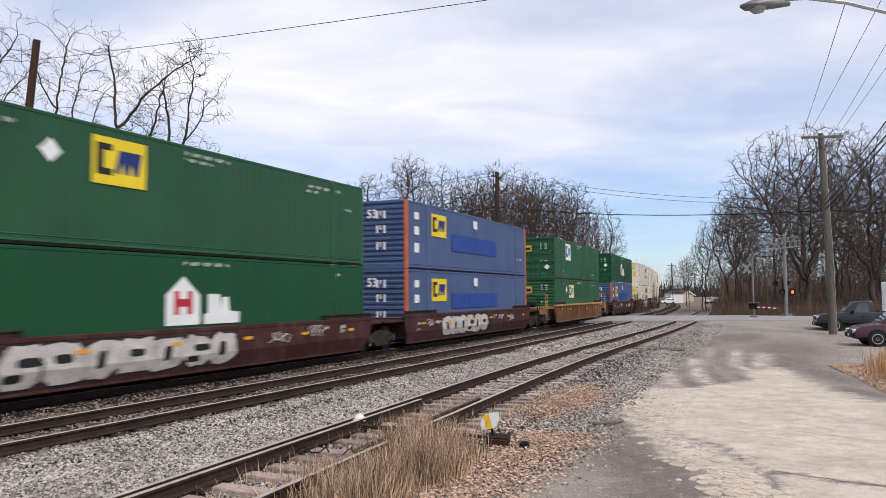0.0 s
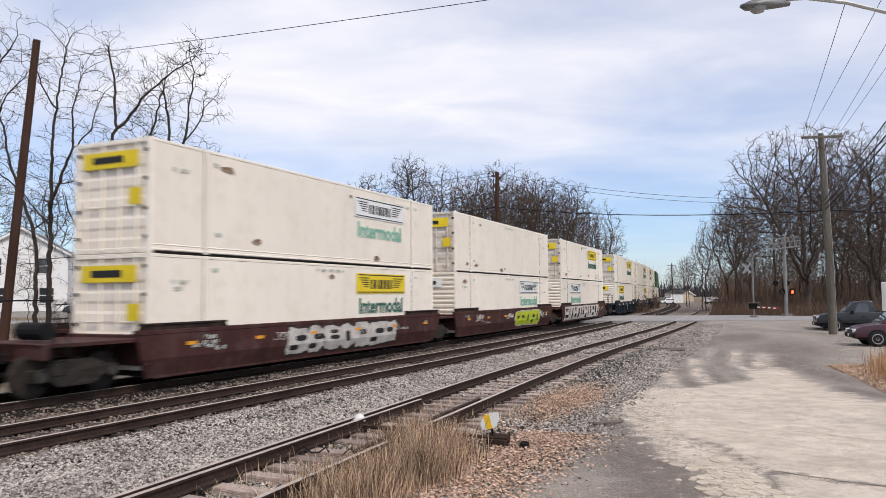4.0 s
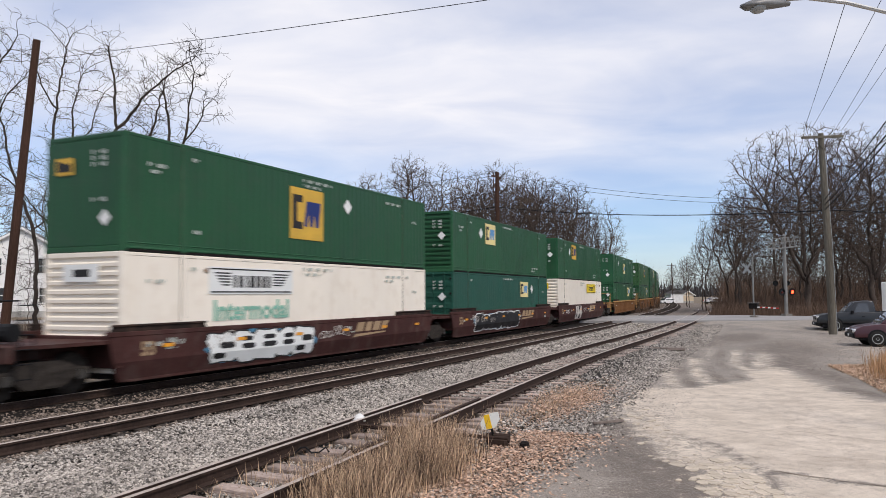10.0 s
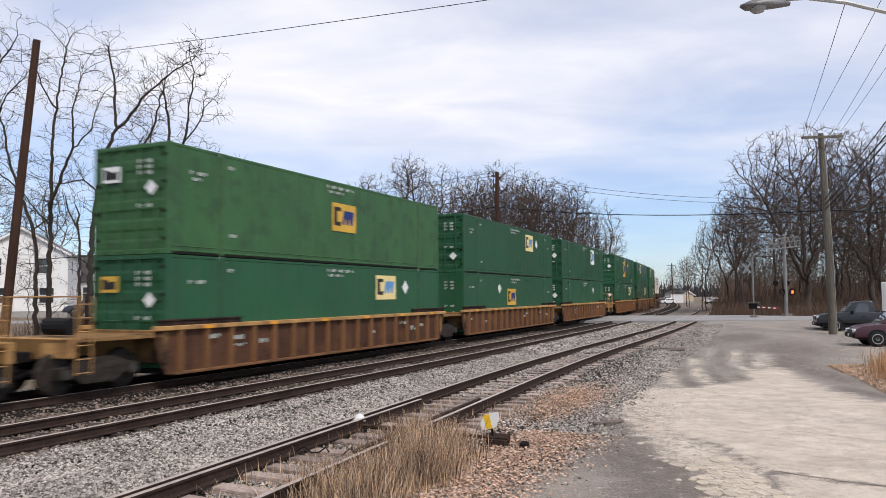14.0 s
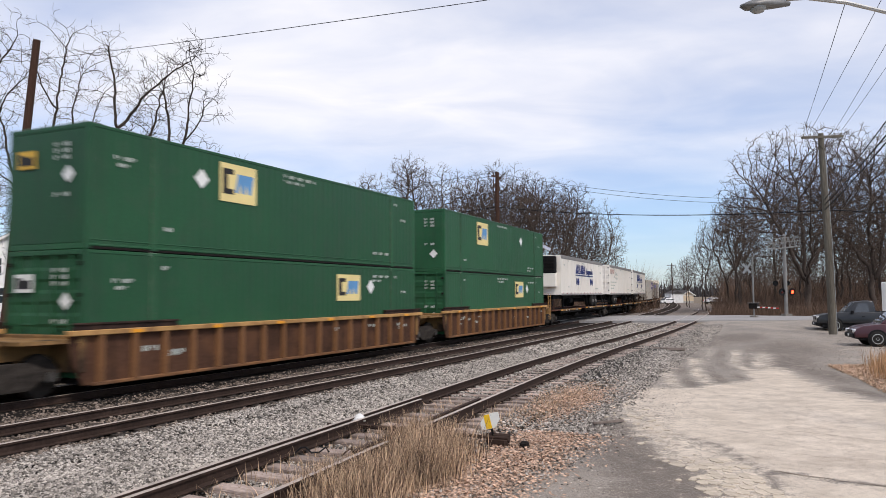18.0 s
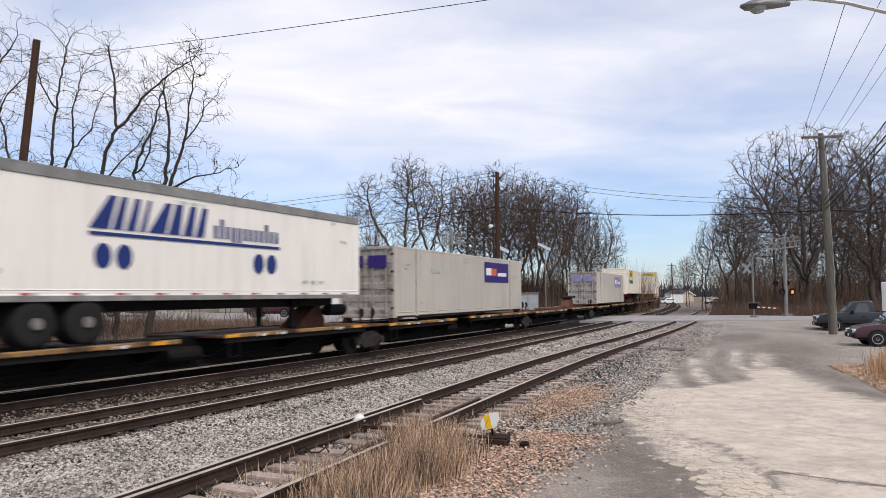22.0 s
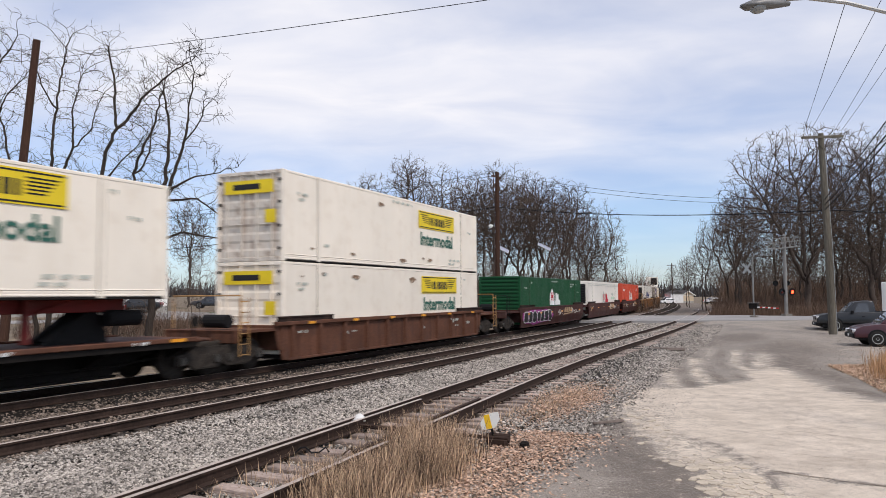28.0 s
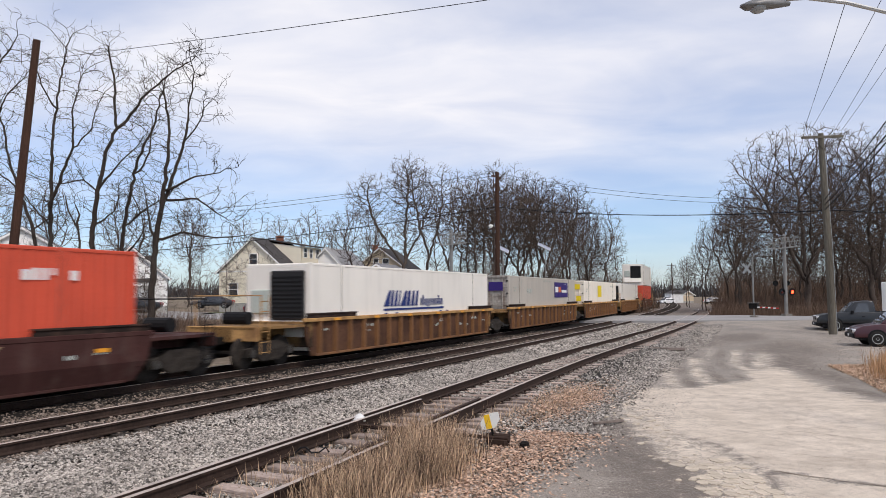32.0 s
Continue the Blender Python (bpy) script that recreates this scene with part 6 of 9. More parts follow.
for k, s0 in enumerate((220.1, 239.25, 258.4)):
    W("maroon-brown stack car platform with tan markings and graffiti", s0, "brown", E if k == 0 else J, E if k == 2 else J, True, k == 2, ("g:2.9:7.6:b 53end road", "g:2.7:9.7:k 53end road", "g:5.0:7.2:w 53end road")[k], 70 + k)
    if k == 1:
        green_box(s0, False, M_TEAL, "door", 10.3, 0.9, 1.5, 1.62, M_CRM, 12.6, label="sea-green shipping container with pale company panel")
    else:
        white_box(s0, False, 2.9 if k == 0 else 9.7, M_WHITE, "front", M_WDEC if k == 0 else M_YEL, M_AQUA, words=k == 0)
    green_box(s0, True, M_GREEN, ("plain", "front", "plain")[k], (6.5, 4.4, 4.4)[k], (1.65, 1.08, 1.08)[k], (1.85, 1.55, 1.5)[k], (0.72, 1.55, 1.55)[k], (M_GOLD, M_CRM, M_GOLD)[k], (9.9, 3.75, 3.7)[k])
W("weathered ochre ribbed stack car with rust stains", 281.6, "tan", E, E, True, True, "", 80)
green_box(281.6, False, M_GREEN, "door", 10.3, 0.95, 1.55, 1.5, M_CRM, 12.4)
green_box(281.6, True, M_GREEN, "plain", 7.35, 1.05, 1.55, 1.06, M_CRM, 3.7)
for k, s0 in enumerate((304.5, 323.6, 342.6)):
    W("weathered ochre ribbed stack car platform", s0, "tan", E if k == 0 else J, E if k == 2 else J, True, k == 2, "", 81 + k)
    green_box(s0, False, M_GREEN, "plain" if k == 1 else "door", (10.5, 6.5, None)[k], 0.92, 1.58, (1.62, 1.18, 1.3)[k], (M_CRM, M_GOLD, M_CRM)[k], (12.9, 5.2, 11.2)[k])
    green_box(s0, True, (M_OGREEN, M_GREEN, M_GREEN)[k], "door", (7.5, 10.1, 10.4)[k], (0.98, 1.0, 1.22)[k], 1.55, (1.14, 1.55, 1.4)[k], (M_GOLD, M_CRM, M_WDEC)[k], (None, 12.4, None)[k],
              label="faded patchy green shipping container" if k == 0 else None)
for k, s0 in enumerate((365.7, 385.1, 404.35)):
    W("weathered orange-ochre ribbed stack car platform", s0, "tan", E if k == 0 else J, 2.4 if k == 2 else J, True, k == 2, "", 91 + k)
    green_box(s0, False, M_GREEN, "door" if k != 1 else "door", (10.5, 10.2, 10.2)[k], 0.92, 1.55, 1.6, M_CRM, 12.5)
    green_box(s0, True, M_GREEN, ("door", "plain", "plain")[k], (6.2, 4.3, 4.1)[k], (1.6, 1.08, 1.15)[k], (1.8, 1.55, 1.6)[k], (0.74, 1.55, 1.46)[k], (M_GOLD, M_CRM, M_CRM)[k], (10.3, 3.6, 11.4)[k])
# trailers and boxes on skeleton flat cars
spine_car("low ochre and black skeleton flat car under a trailer", 425.2, 16.6, True, False, 1.2, True)
trailer(425.2, "white refrigerated road trailer with navy slanted company mark", "shipper", "nose", (11.5, 12.75), 2.9)
spine_car("low ochre and black skeleton flat car under a trailer", 445.4, 15.4, True, False, 14.6, True)
trailer(445.4, "white road trailer with red mark and grey sweeping arc", "ray", "door", (2.7, 3.9), 12.9)
spine_car("low ochre and black skeleton flat car under a trailer", 463.6, 15.7, True, False, 14.6, True)
trailer(463.6, "white road trailer with navy slanted company mark and ovals", "shipper_late", "door", (3.4, 4.65), 12.9)
spine_car("low ochre and black skeleton flat car under a grey box", 482.5, 16.3, True, False, None, True)
carrier_box(482.5, 1.25)
spine_car("empty low skeleton flat car with raised hitch", 501.9, 16.4, True, False, 13.6, True)
spine_car("low ochre and black skeleton flat car under a grey box", 521.6, 15.6, True, False, None, True)
carrier_box(521.6, 1.25, M_PURP2)
spine_car("low skeleton flat car under a trailer with red frame", 540.1, 16.3, True, False, 1.2, False)
trailer(540.1, "white container on red road chassis with yellow panel", "hauler", "front", (11.4, 12.7), 3.0)
spine_car("empty low rust-brown skeleton flat car", 559.5, 16.3, True, False, None, False)
spine_car("low skeleton flat car under a trailer with red frame", 578.9, 16.3, True, True, 14.4, False)
trailer(578.9, "white container on red road chassis showing its doors", "hauler", "door", (2.6, 3.85), 12.7)
W("rust-brown ribbed stack car with yellow end rails", 599.7, "rust", 2.9, E, True, True, "", 101)
white_box(599.7, False, 9.75)
white_box(599.7, True, 9.5)
# single boxes in well cars
for k, s0 in enumerate((622.95, 642.0, 660.9)):
    W("maroon-brown stack car platform with magenta graffiti" if k == 0 else "maroon-brown stack car platform with tan markings", s0, "brown", E if k == 0 else J, E if k == 2 else J, True, k == 2, ("g:0.4:6.8:m road", "53end road", "53end road")[k], 110 + k)
    if k == 0:
        ob = box_unit("deep green shipping container with white house-shaped sign", s0, Z_LOW, M_DGREEN, "front", group="single containers")
        small_marks(ob, rnd, M_FADE)
        hexagon(ob, 6.7, 1.05, 1.2, 1.1)
    elif k == 1:
        ob = box_unit("white refrigerated container with red house-shaped sign", s0, Z_LOW, M_TRAIL, "reefer", ribs=False, group="single containers")
        hexagon(ob, 7.0, 1.0, 1.0, 1.05, bar=M_REDD, side=M_REDD, panel=M_FADE)
        plate(ob, "label_panel", 11.5, 13.4, 1.25, 1.5, M_MINT)
        plate(ob, "stencil", 11.6, 13.3, 1.6, 1.85, M_FADE)
        for zz in (2.5, 2.62):
            plate(ob, "trim_line", 0.2, 15.9, zz, zz + 0.03, M_FADE)
    else:
        ob = box_unit("orange-red ribbed shipping container with white house-shaped sign", s0, Z_LOW, M_RED, "plain", ribs="deep", group="single containers")
        hexagon(ob, 6.3, 1.1, 1.2, 1.05, bar=M_RED)
        plate(ob, "placard", 1.0, 2.5, 2.05, 2.3, M_WDEC)
        plate(ob, "stencil", 13.0, 14.6, 2.15, 2.4, M_WDEC)
for k, s0 in enumerate((684.2, 703.9, 723.5)):
    W("ochre ribbed stack car platform with yellow end rails", s0, "tan", E if k == 0 else J, E if k == 2 else J, True, k == 2, "", 120 + k)
    if k == 0:
        ob = box_unit("white refrigerated container with navy slanted company mark", s0, Z_LOW, M_TRAIL, "reefer", ribs=False, group="single containers")
        slanted(ob, 4.9, 1.35, 5.6, 0.62)
        for x in (5.1, 6.0, 10.2, 10.9):
            oval(ob, x, 0.95, 0.2, 0.16)
    elif k == 1:
        carrier_box(s0, Z_LOW)
    else:
        ob = white_box(s0, False, None)
        plate(ob, "logo_panel", 6.0, 7.8, 1.5, 2.5, M_YEL)
for k, s0 in enumerate((742.9, 766.0)):
    W("ochre ribbed stack car with yellow end rails" if k == 0 else "rust-brown ribbed stack car platform", s0, "tan" if k == 0 else "rust", J if k == 0 else E, E, True, True, "", 130 + k)
    if k == 0:
        box_unit("white refrigerated container in an ochre well car", s0, Z_LOW, M_TRAIL, "reefer", ribs=False, group="single containers")
    else:
        box_unit("orange-red ribbed shipping container with plain sides", s0, Z_LOW, M_RED, "plain", group="stacked containers")
        box_unit("white refrigerated container with dark unit", s0, Z_UP, M_TRAIL, "reefer", ribs=False, group="stacked containers")
# ---------- loose stones, leaves and grass ----------
def stones(name, label, count, s_rng, o_rng, size, material, seed, keep=None, dense=1.0, edge=None):
    """Broken stones lying on the ballast: squashed eight-sided pieces, too many to count."""
    r = np.random.RandomState(seed)
    base = np.array([(1, 0, 0), (-1, 0, 0), (0, 1, 0), (0, -1, 0), (0, 0, 1), (0, 0, -1)], float)
    tri = np.array([(0, 2, 4), (2, 1, 4), (1, 3, 4), (3, 0, 4), (2, 0, 5), (1, 2, 5), (3, 1, 5), (0, 3, 5)])
    vs, fs, k = [], [], 0
    u = r.rand(count) ** dense
    for i in range(count):
        s = s_rng[0] + (s_rng[1] - s_rng[0]) * u[i]
        o = r.uniform(*o_rng) if edge is None else float(edge(float(s)) + r.normal(*o_rng))
        if keep and not keep(s, o):
            continue
        p, _ = on_track(s, o)
        q = base * (r.uniform(0.6, 1.3, (6, 1)) * np.array([1, 0.8, 0.6]) * size * r.uniform(0.6, 1.5))
        a, b = r.uniform(0, 6.28), r.uniform(-0.8, 0.8)
        ca, sa, cb, sb = math.cos(a), math.sin(a), math.cos(b), math.sin(b)
        rot = np.array([[ca, -sa * cb, sa * sb], [sa, ca * cb, -ca * sb], [0, sb, cb]])
        z = bal_z(s, o) if o < -6 else max(bal_z(s, o), ground_z(p.x, p.y)) if o < -3.4 else ground_z(p.x, p.y)
        vs.append(q @ rot.T + np.array([p.x, p.y, z + size * r.uniform(0.1, 0.75)]))
        fs.append(tri + k)
        k += 6
    ob = thing(name, label, "gravel", kind="stuff", geo=bulk(name, np.concatenate(vs).tolist(), np.concatenate(fs).tolist(), material))
    return ob


def off_rails(s, o):
    d = [abs(o - D_MAIN - e) for e in (-0.753, 0.753)] + [abs(o - D_TRAIN - e) for e in (-0.753, 0.753)]
    q = siding_o(s)
    d += [abs(o - q - e) for e in (-0.753, 0.753)]
    if min(d) < 0.10:
        return False
    if abs(o - q) < 1.35:
        return (int(s * 7) * 7919 + int(o * 50) * 31) % 10 < (5 if s > 17 else 4)
    return True


stones("ballast_stones", "loose grey crushed stones of the track bed", 62000, (5.5, 34), (-10.4, -7.4), 0.033, M_STONE, 21, off_rails, 1.6)
stones("ballast_stones", "loose brownish crushed stones between the tracks", 20000, (7, 46), (-14.6, -10.2), 0.036, M_RUSTSTONE, 22, off_rails, 1.5)
stones("ballast_stones", "loose grey crushed stones along the siding", 26000, (5.5, 56), (-7.8, -3.6), 0.034, M_STONE, 23, off_rails, 1.6)
stones("ballast_stones", "loose stones between the siding ties", 9000, (6.5, 19), (-7.9, -5.0), 0.030, M_STONE, 28, lambda s, o: min(abs(o - siding_o(s) - e) for e in (-0.753, 0.753)) > 0.1, 1.2)
stones("ballast_stones", "loose grey crushed stones of the far track bed", 15000, (30, 62), (-10.6, -7.0), 0.06, M_STONE, 26, off_rails, 1.2)
stones("lane_grit", "small loose stones on the lane edge", 12000, (7, 44), (-5.0, -2.2), 0.015, M_STONE, 24, None, 1.6)
stones("ballast_stones", "loose stones spilled along the lane edge", 15000, (7, 58), (-0.05, 0.32), 0.028, M_STONE, 27, None, 1.3, lot_lo)
stones("lot_grit", "fine loose grit on the lane and lot", 14000, (8, 40), (-3.2, 6.0), 0.009, M_RUSTSTONE, 25, None, 1.6)

stones("lot_gravel", "loose gravel round the parked cars", 12000, (26, 56), (0.0, 2.6), 0.022, M_GRAVEL, 29, None, 1.0, lambda s: 4.6)

M_LEAF = mat("dead_brown_leaf", (0.50, 0.345, 0.255), 0.9, vary=0.2, scale=6, island=0.45)
M_STRAW = mat("dry_straw_grass", (0.56, 0.40, 0.27), 0.9, vary=0.15, scale=2, island=0.5)
M_STRAW2 = mat("brown_dead_weed", (0.12, 0.078, 0.058), 0.9, vary=0.2, scale=2, island=0.5)


def leaves(name, label, count, place, seed, size=0.05):
    r = np.random.RandomState(seed)
    v, f = [], []
    for i in range(count):
        x, y = place(r)
        z = max(ground_z(x, y), bal_z(*track_coords(x, y))) + r.uniform(0.01, 0.07) if track_coords(x, y)[1] < -3.6 else ground_z(x, y) + r.uniform(0.035, 0.07)
        a, t = r.uniform(0, 6.28), r.uniform(-0.6, 0.6)
        w, l = size * r.uniform(0.4, 0.8), size * r.uniform(0.7, 1.3)
        ca, sa = math.cos(a), math.sin(a)
        k = len(v)
        for u, q, h in ((-l, 0, 0), (0, -w, 0.3 * w + t * w), (l, 0, t * l), (0, w, 0.4 * w - t * w)):
            v.append((x + u * ca - q * sa, y + u * sa + q * ca, z + h))
        f += [(k, k + 1, k + 2), (k, k + 2, k + 3)]
    return thing(name, label, "leaves", kind="stuff", geo=bulk(name, v, f, M_LEAF))


def grass(name, label, count, place, height, material, seed, lean=0.35, width=0.006):
    r = np.random.RandomState(seed)
    v, f = [], []
    for i in range(count):
        x, y, k0 = place(r)
        h = height * k0 * r.uniform(0.45, 1.15)
        a = r.uniform(0, 6.28)
        d = h * lean * r.uniform(0.1, 1.3)
        dx, dy = d * math.cos(a), d * math.sin(a)
        b = r.uniform(0, 3.14)
        wx, wy = width * math.cos(b), width * math.sin(b)
        z = ground_z(x, y) - 0.05
        s, o = track_coords(x, y)
        if -20 < o < -4:
            z = bal_z(s, o) - 0.05
        k = len(v)
        v += [(x - wx, y - wy, z), (x + wx, y + wy, z), (x + dx * 0.35 + wx * 0.8, y + dy * 0.35 + wy * 0.8, z + h * 0.55), (x + dx * 0.35 - wx * 0.8, y + dy * 0.35 - wy * 0.8, z + h * 0.55), (x + dx, y + dy, z + h)]
        f += [(k, k + 1, k + 2, k + 3), (k + 3, k + 2, k + 4)]
    return thing(name, label, "grass", kind="stuff", geo=bulk(name, v, f, material))


def so(s, o):
    p, _ = on_track(s, o)
    return p.x, p.y


def tuft_place(r):
    c = r.randint(0, 26)
    rr = np.random.RandomState(c)
    s, o = rr.uniform(7.3, 10.7), rr.uniform(-5.4, -4.3)
    o -= 0.35 * max(0.0, s - 9.6)
    return (*so(s + r.normal(0, 0.28), o + r.normal(0, 0.16)), 1.0 - 0.35 * abs(rr.normal(0, 0.6)))


grass("dry_grass_clump", "tall dry straw-coloured grass beside the siding", 6500, tuft_place, 0.70, M_STRAW, 31, 0.4, 0.0042)
grass("dead_weeds", "thin dark dead weed stalks among the dry grass", 3800, tuft_place, 0.72, M_STRAW2, 32, 0.35, 0.0042)
grass("dry_grass_fringe", "sparse dry grass in the siding ties", 900, lambda r: (*so(r.uniform(6.5, 15), siding_o(10) + r.uniform(-0.7, 1.2)), 1.0), 0.3, M_STRAW, 33, 0.6)
leaves("fallen_leaves", "drift of dead brown leaves beside the siding", 9000, lambda r: so(r.uniform(7.5, 13.0), r.normal(-3.9, 0.45)), 34, 0.028)
leaves("fallen_leaves", "patch of dead brown leaves and straw", 5000, lambda r: so(r.normal(16.8, 1.6), r.normal(-4.75, 0.38)), 35, 0.028)
leaves("fallen_leaves", "scattered dead leaves between the rails", 700, lambda r: so(r.uniform(8, 20), siding_o(14) + r.uniform(-0.7, 1.6)), 36, 0.028)
grass("dry_grass_patch", "low dry grass at the lane edge", 1500, lambda r: (*so(r.normal(16.6, 1.5), r.normal(-4.8, 0.35)), 0.6), 0.3, M_STRAW, 37, 0.9)


M_STRAW3 = mat("russet_dry_grass", (0.46, 0.28, 0.155), 0.9, vary=0.15, scale=2, island=0.5)


def right_tuft(r):
    c = r.randint(0, 34)
    rr = np.random.RandomState(100 + c)
    y = rr.uniform(19.6, 25.0)
    return 11.9 + (y - 19.6) * 0.42 + rr.uniform(0.0, 4.5) + r.normal(0, 0.28), y + r.normal(0, 0.3), 1.0 if c % 3 else 0.7


def right_fringe(r):
    y = r.uniform(17.6, 25.5)
    return 10.55 + (y - 17.6) * 0.30 + abs(r.normal(0, 1.3)), y, 0.6


grass("dry_grass_clump", "upright russet grass tufts beside the lane", 9000, right_tuft, 0.80, M_STRAW3, 38, 0.25, 0.007)
grass("dry_grass_patch", "low straw-coloured grass round the tufts", 6500, right_fringe, 0.28, M_STRAW, 39, 0.9)
leaves("fallen_leaves", "dead leaves and straw under the russet grass", 5000, lambda r: right_fringe(r)[:2], 40, 0.035)

# ---------- switch stand with its low target ----------
M_TARGET = mat("white_target_enamel", (0.78, 0.78, 0.75), 0.4, vary=0.06, spots=(0.5, 0.45, 0.4), spot_amount=0.25)
M_TYEL = mat("yellow_target_band", (0.85, 0.52, 0.02), 0.4, vary=0.05)
st = thing("switch_stand", "low rusty switch stand with white and yellow target", "switch stand", m=pose(0.88, 12.45, -0.42, 0, 0, -18))
part("base", Geo().cbox(-0.24, 0.24, -0.16, 0.16, 0.0, 0.07, 0.02).cbox(-0.17, 0.17, -0.12, 0.12, 0.07, 0.24, 0.04), M_RAIL, st)
part("crank_housing", Geo().tube((-0.19, 0, 0.22), (0.19, 0, 0.22), 0.075, n=12), M_RAIL, st)
part("throw_lever", Geo().line([(0.17, -0.05, 0.12), (0.32, -0.16, 0.10), (0.45, -0.16, 0.16)], 0.022), M_RAIL, st)
part("counterweight", Geo().cbox(0.40, 0.54, -0.22, -0.10, 0.08, 0.22, 0.03), M_STEEL, st)
part("mast", Geo().tube((-0.05, -0.06, 0.2), (-0.11, -0.09, 0.5), 0.022, n=8), M_STEEL, st)
tg = part("target", Geo().prism([(-0.17, -0.12), (0.06, -0.12), (0.17, 0.0), (0.17, 0.12), (-0.06, 0.12), (-0.17, 0.0)], 1, -0.006, 0.006), M_TARGET, st, "white target plate", m=pose(-0.11, -0.1, 0.50, 0, -14, 0))
part("yellow_band", Geo().prism([(-0.085, -0.115), (0.015, -0.115), (0.015, 0.115), (-0.06, 0.115), (-0.085, 0.09)], 1, -0.010, -0.006), M_TYEL, tg)
part("head_block", Geo().cbox(-1.1, 0.35, -0.12, 0.12, -0.02, 0.06, 0.015), M_TIE, st, m=pose(-0.35, 0.22, 0))

# pale plastic bag caught on the siding
M_BAG = mat("white_plastic_film", (0.75, 0.74, 0.72), 0.35, vary=0.06)
bag_p = so(11.45, siding_o(11.45) - 0.62)
rb = random.Random(9)
bg = Geo()
rings = []
for i in range(6):
    th = math.pi * (i + 0.5) / 6
    rings.append([(0.13 * math.sin(th) * rb.uniform(0.6, 1.25) * math.cos(j * 0.698), 0.10 * math.sin(th) * rb.uniform(0.6, 1.25) * math.sin(j * 0.698), 0.075 - 0.09 * math.cos(th) * rb.uniform(0.7, 1.2)) for j in range(9)])
bg.add([p for r in rings for p in r], [(i * 9 + j, i * 9 + (j + 1) % 9, (i + 1) * 9 + (j + 1) % 9, (i + 1) * 9 + j) for i in range(5) for j in range(9)] + [tuple(range(9)), tuple(range(45, 54))])
bg.prism([(0.02, 0.0), (0.14, -0.02), (0.10, -0.12), (0.04, -0.10)], 1, -0.09, -0.075)
thing("plastic_bag", "crumpled white plastic bag caught on the siding rail", "litter", m=pose(bag_p[0], bag_p[1], -0.10), geo=bg, material=M_BAG, smooth=True)
# old hose and bars beside the siding
thing("rail_scrap", "rusty bent bar lying in the ties", "scrap metal", m=pose(*so(9.6, -5.9), -0.16, 0, 0, 40) @ Matrix.Diagonal((0.6, 0.6, 0.6, 1)), geo=Geo().line([(-0.5, 0, 0), (-0.2, 0.1, 0.1), (0.1, 0.05, 0.02), (0.45, 0.3, 0.0)], 0.02), material=M_RAIL)
thing("rubber_hose", "black looped rubber hose between the rails", "hose", m=pose(*so(9.2, -6.5), -0.15) @ Matrix.Diagonal((0.55, 0.55, 0.55, 1)),
      geo=Geo().line([(-0.4, 0, 0), (-0.25, 0.05, 0.14), (-0.1, 0.02, 0.16), (0.05, 0, 0.02), (0.25, 0.06, 0.02), (0.4, 0.2, 0.12), (0.5, 0.15, 0.0)], 0.025), material=M_BLACK)
thing("timber_scrap", "dark broken timber lying beside the lane", "timber", m=pose(3.1, 14.35, -0.30, 0, 0, 25), geo=Geo().cbox(-0.35, 0.35, -0.03, 0.03, 0, 0.05, 0.01), material=M_TIE)
thing("timber_scrap", "dark broken timber lying beside the siding", "timber", m=pose(*so(33.5, -4.9), -0.30, 0, 0, -20), geo=Geo().cbox(-0.8, 0.8, -0.1, 0.1, 0, 0.12, 0.02), material=M_TIE)
# ---------- bare winter trees ----------
M_BARK = mat("grey_brown_bark", (0.050, 0.040, 0.034), 0.95, vary=0.3, scale=2, fine=14, stretch=(1, 1, 0.3), bump=0.7, bump_scale=20)
M_TWIG = mat("brown_twig_bark", (0.052, 0.040, 0.034), 0.95, vary=0.25, scale=2)
M_BARK2 = mat("brown_wood_bark", (0.082, 0.064, 0.054), 0.95, vary=0.35, scale=1.2, fine=14, stretch=(1, 1, 0.3), bump=0.7, bump_scale=20)
M_TWIG2 = mat("russet_wood_twigs", (0.098, 0.073, 0.060), 0.95, vary=0.3, scale=0.6)


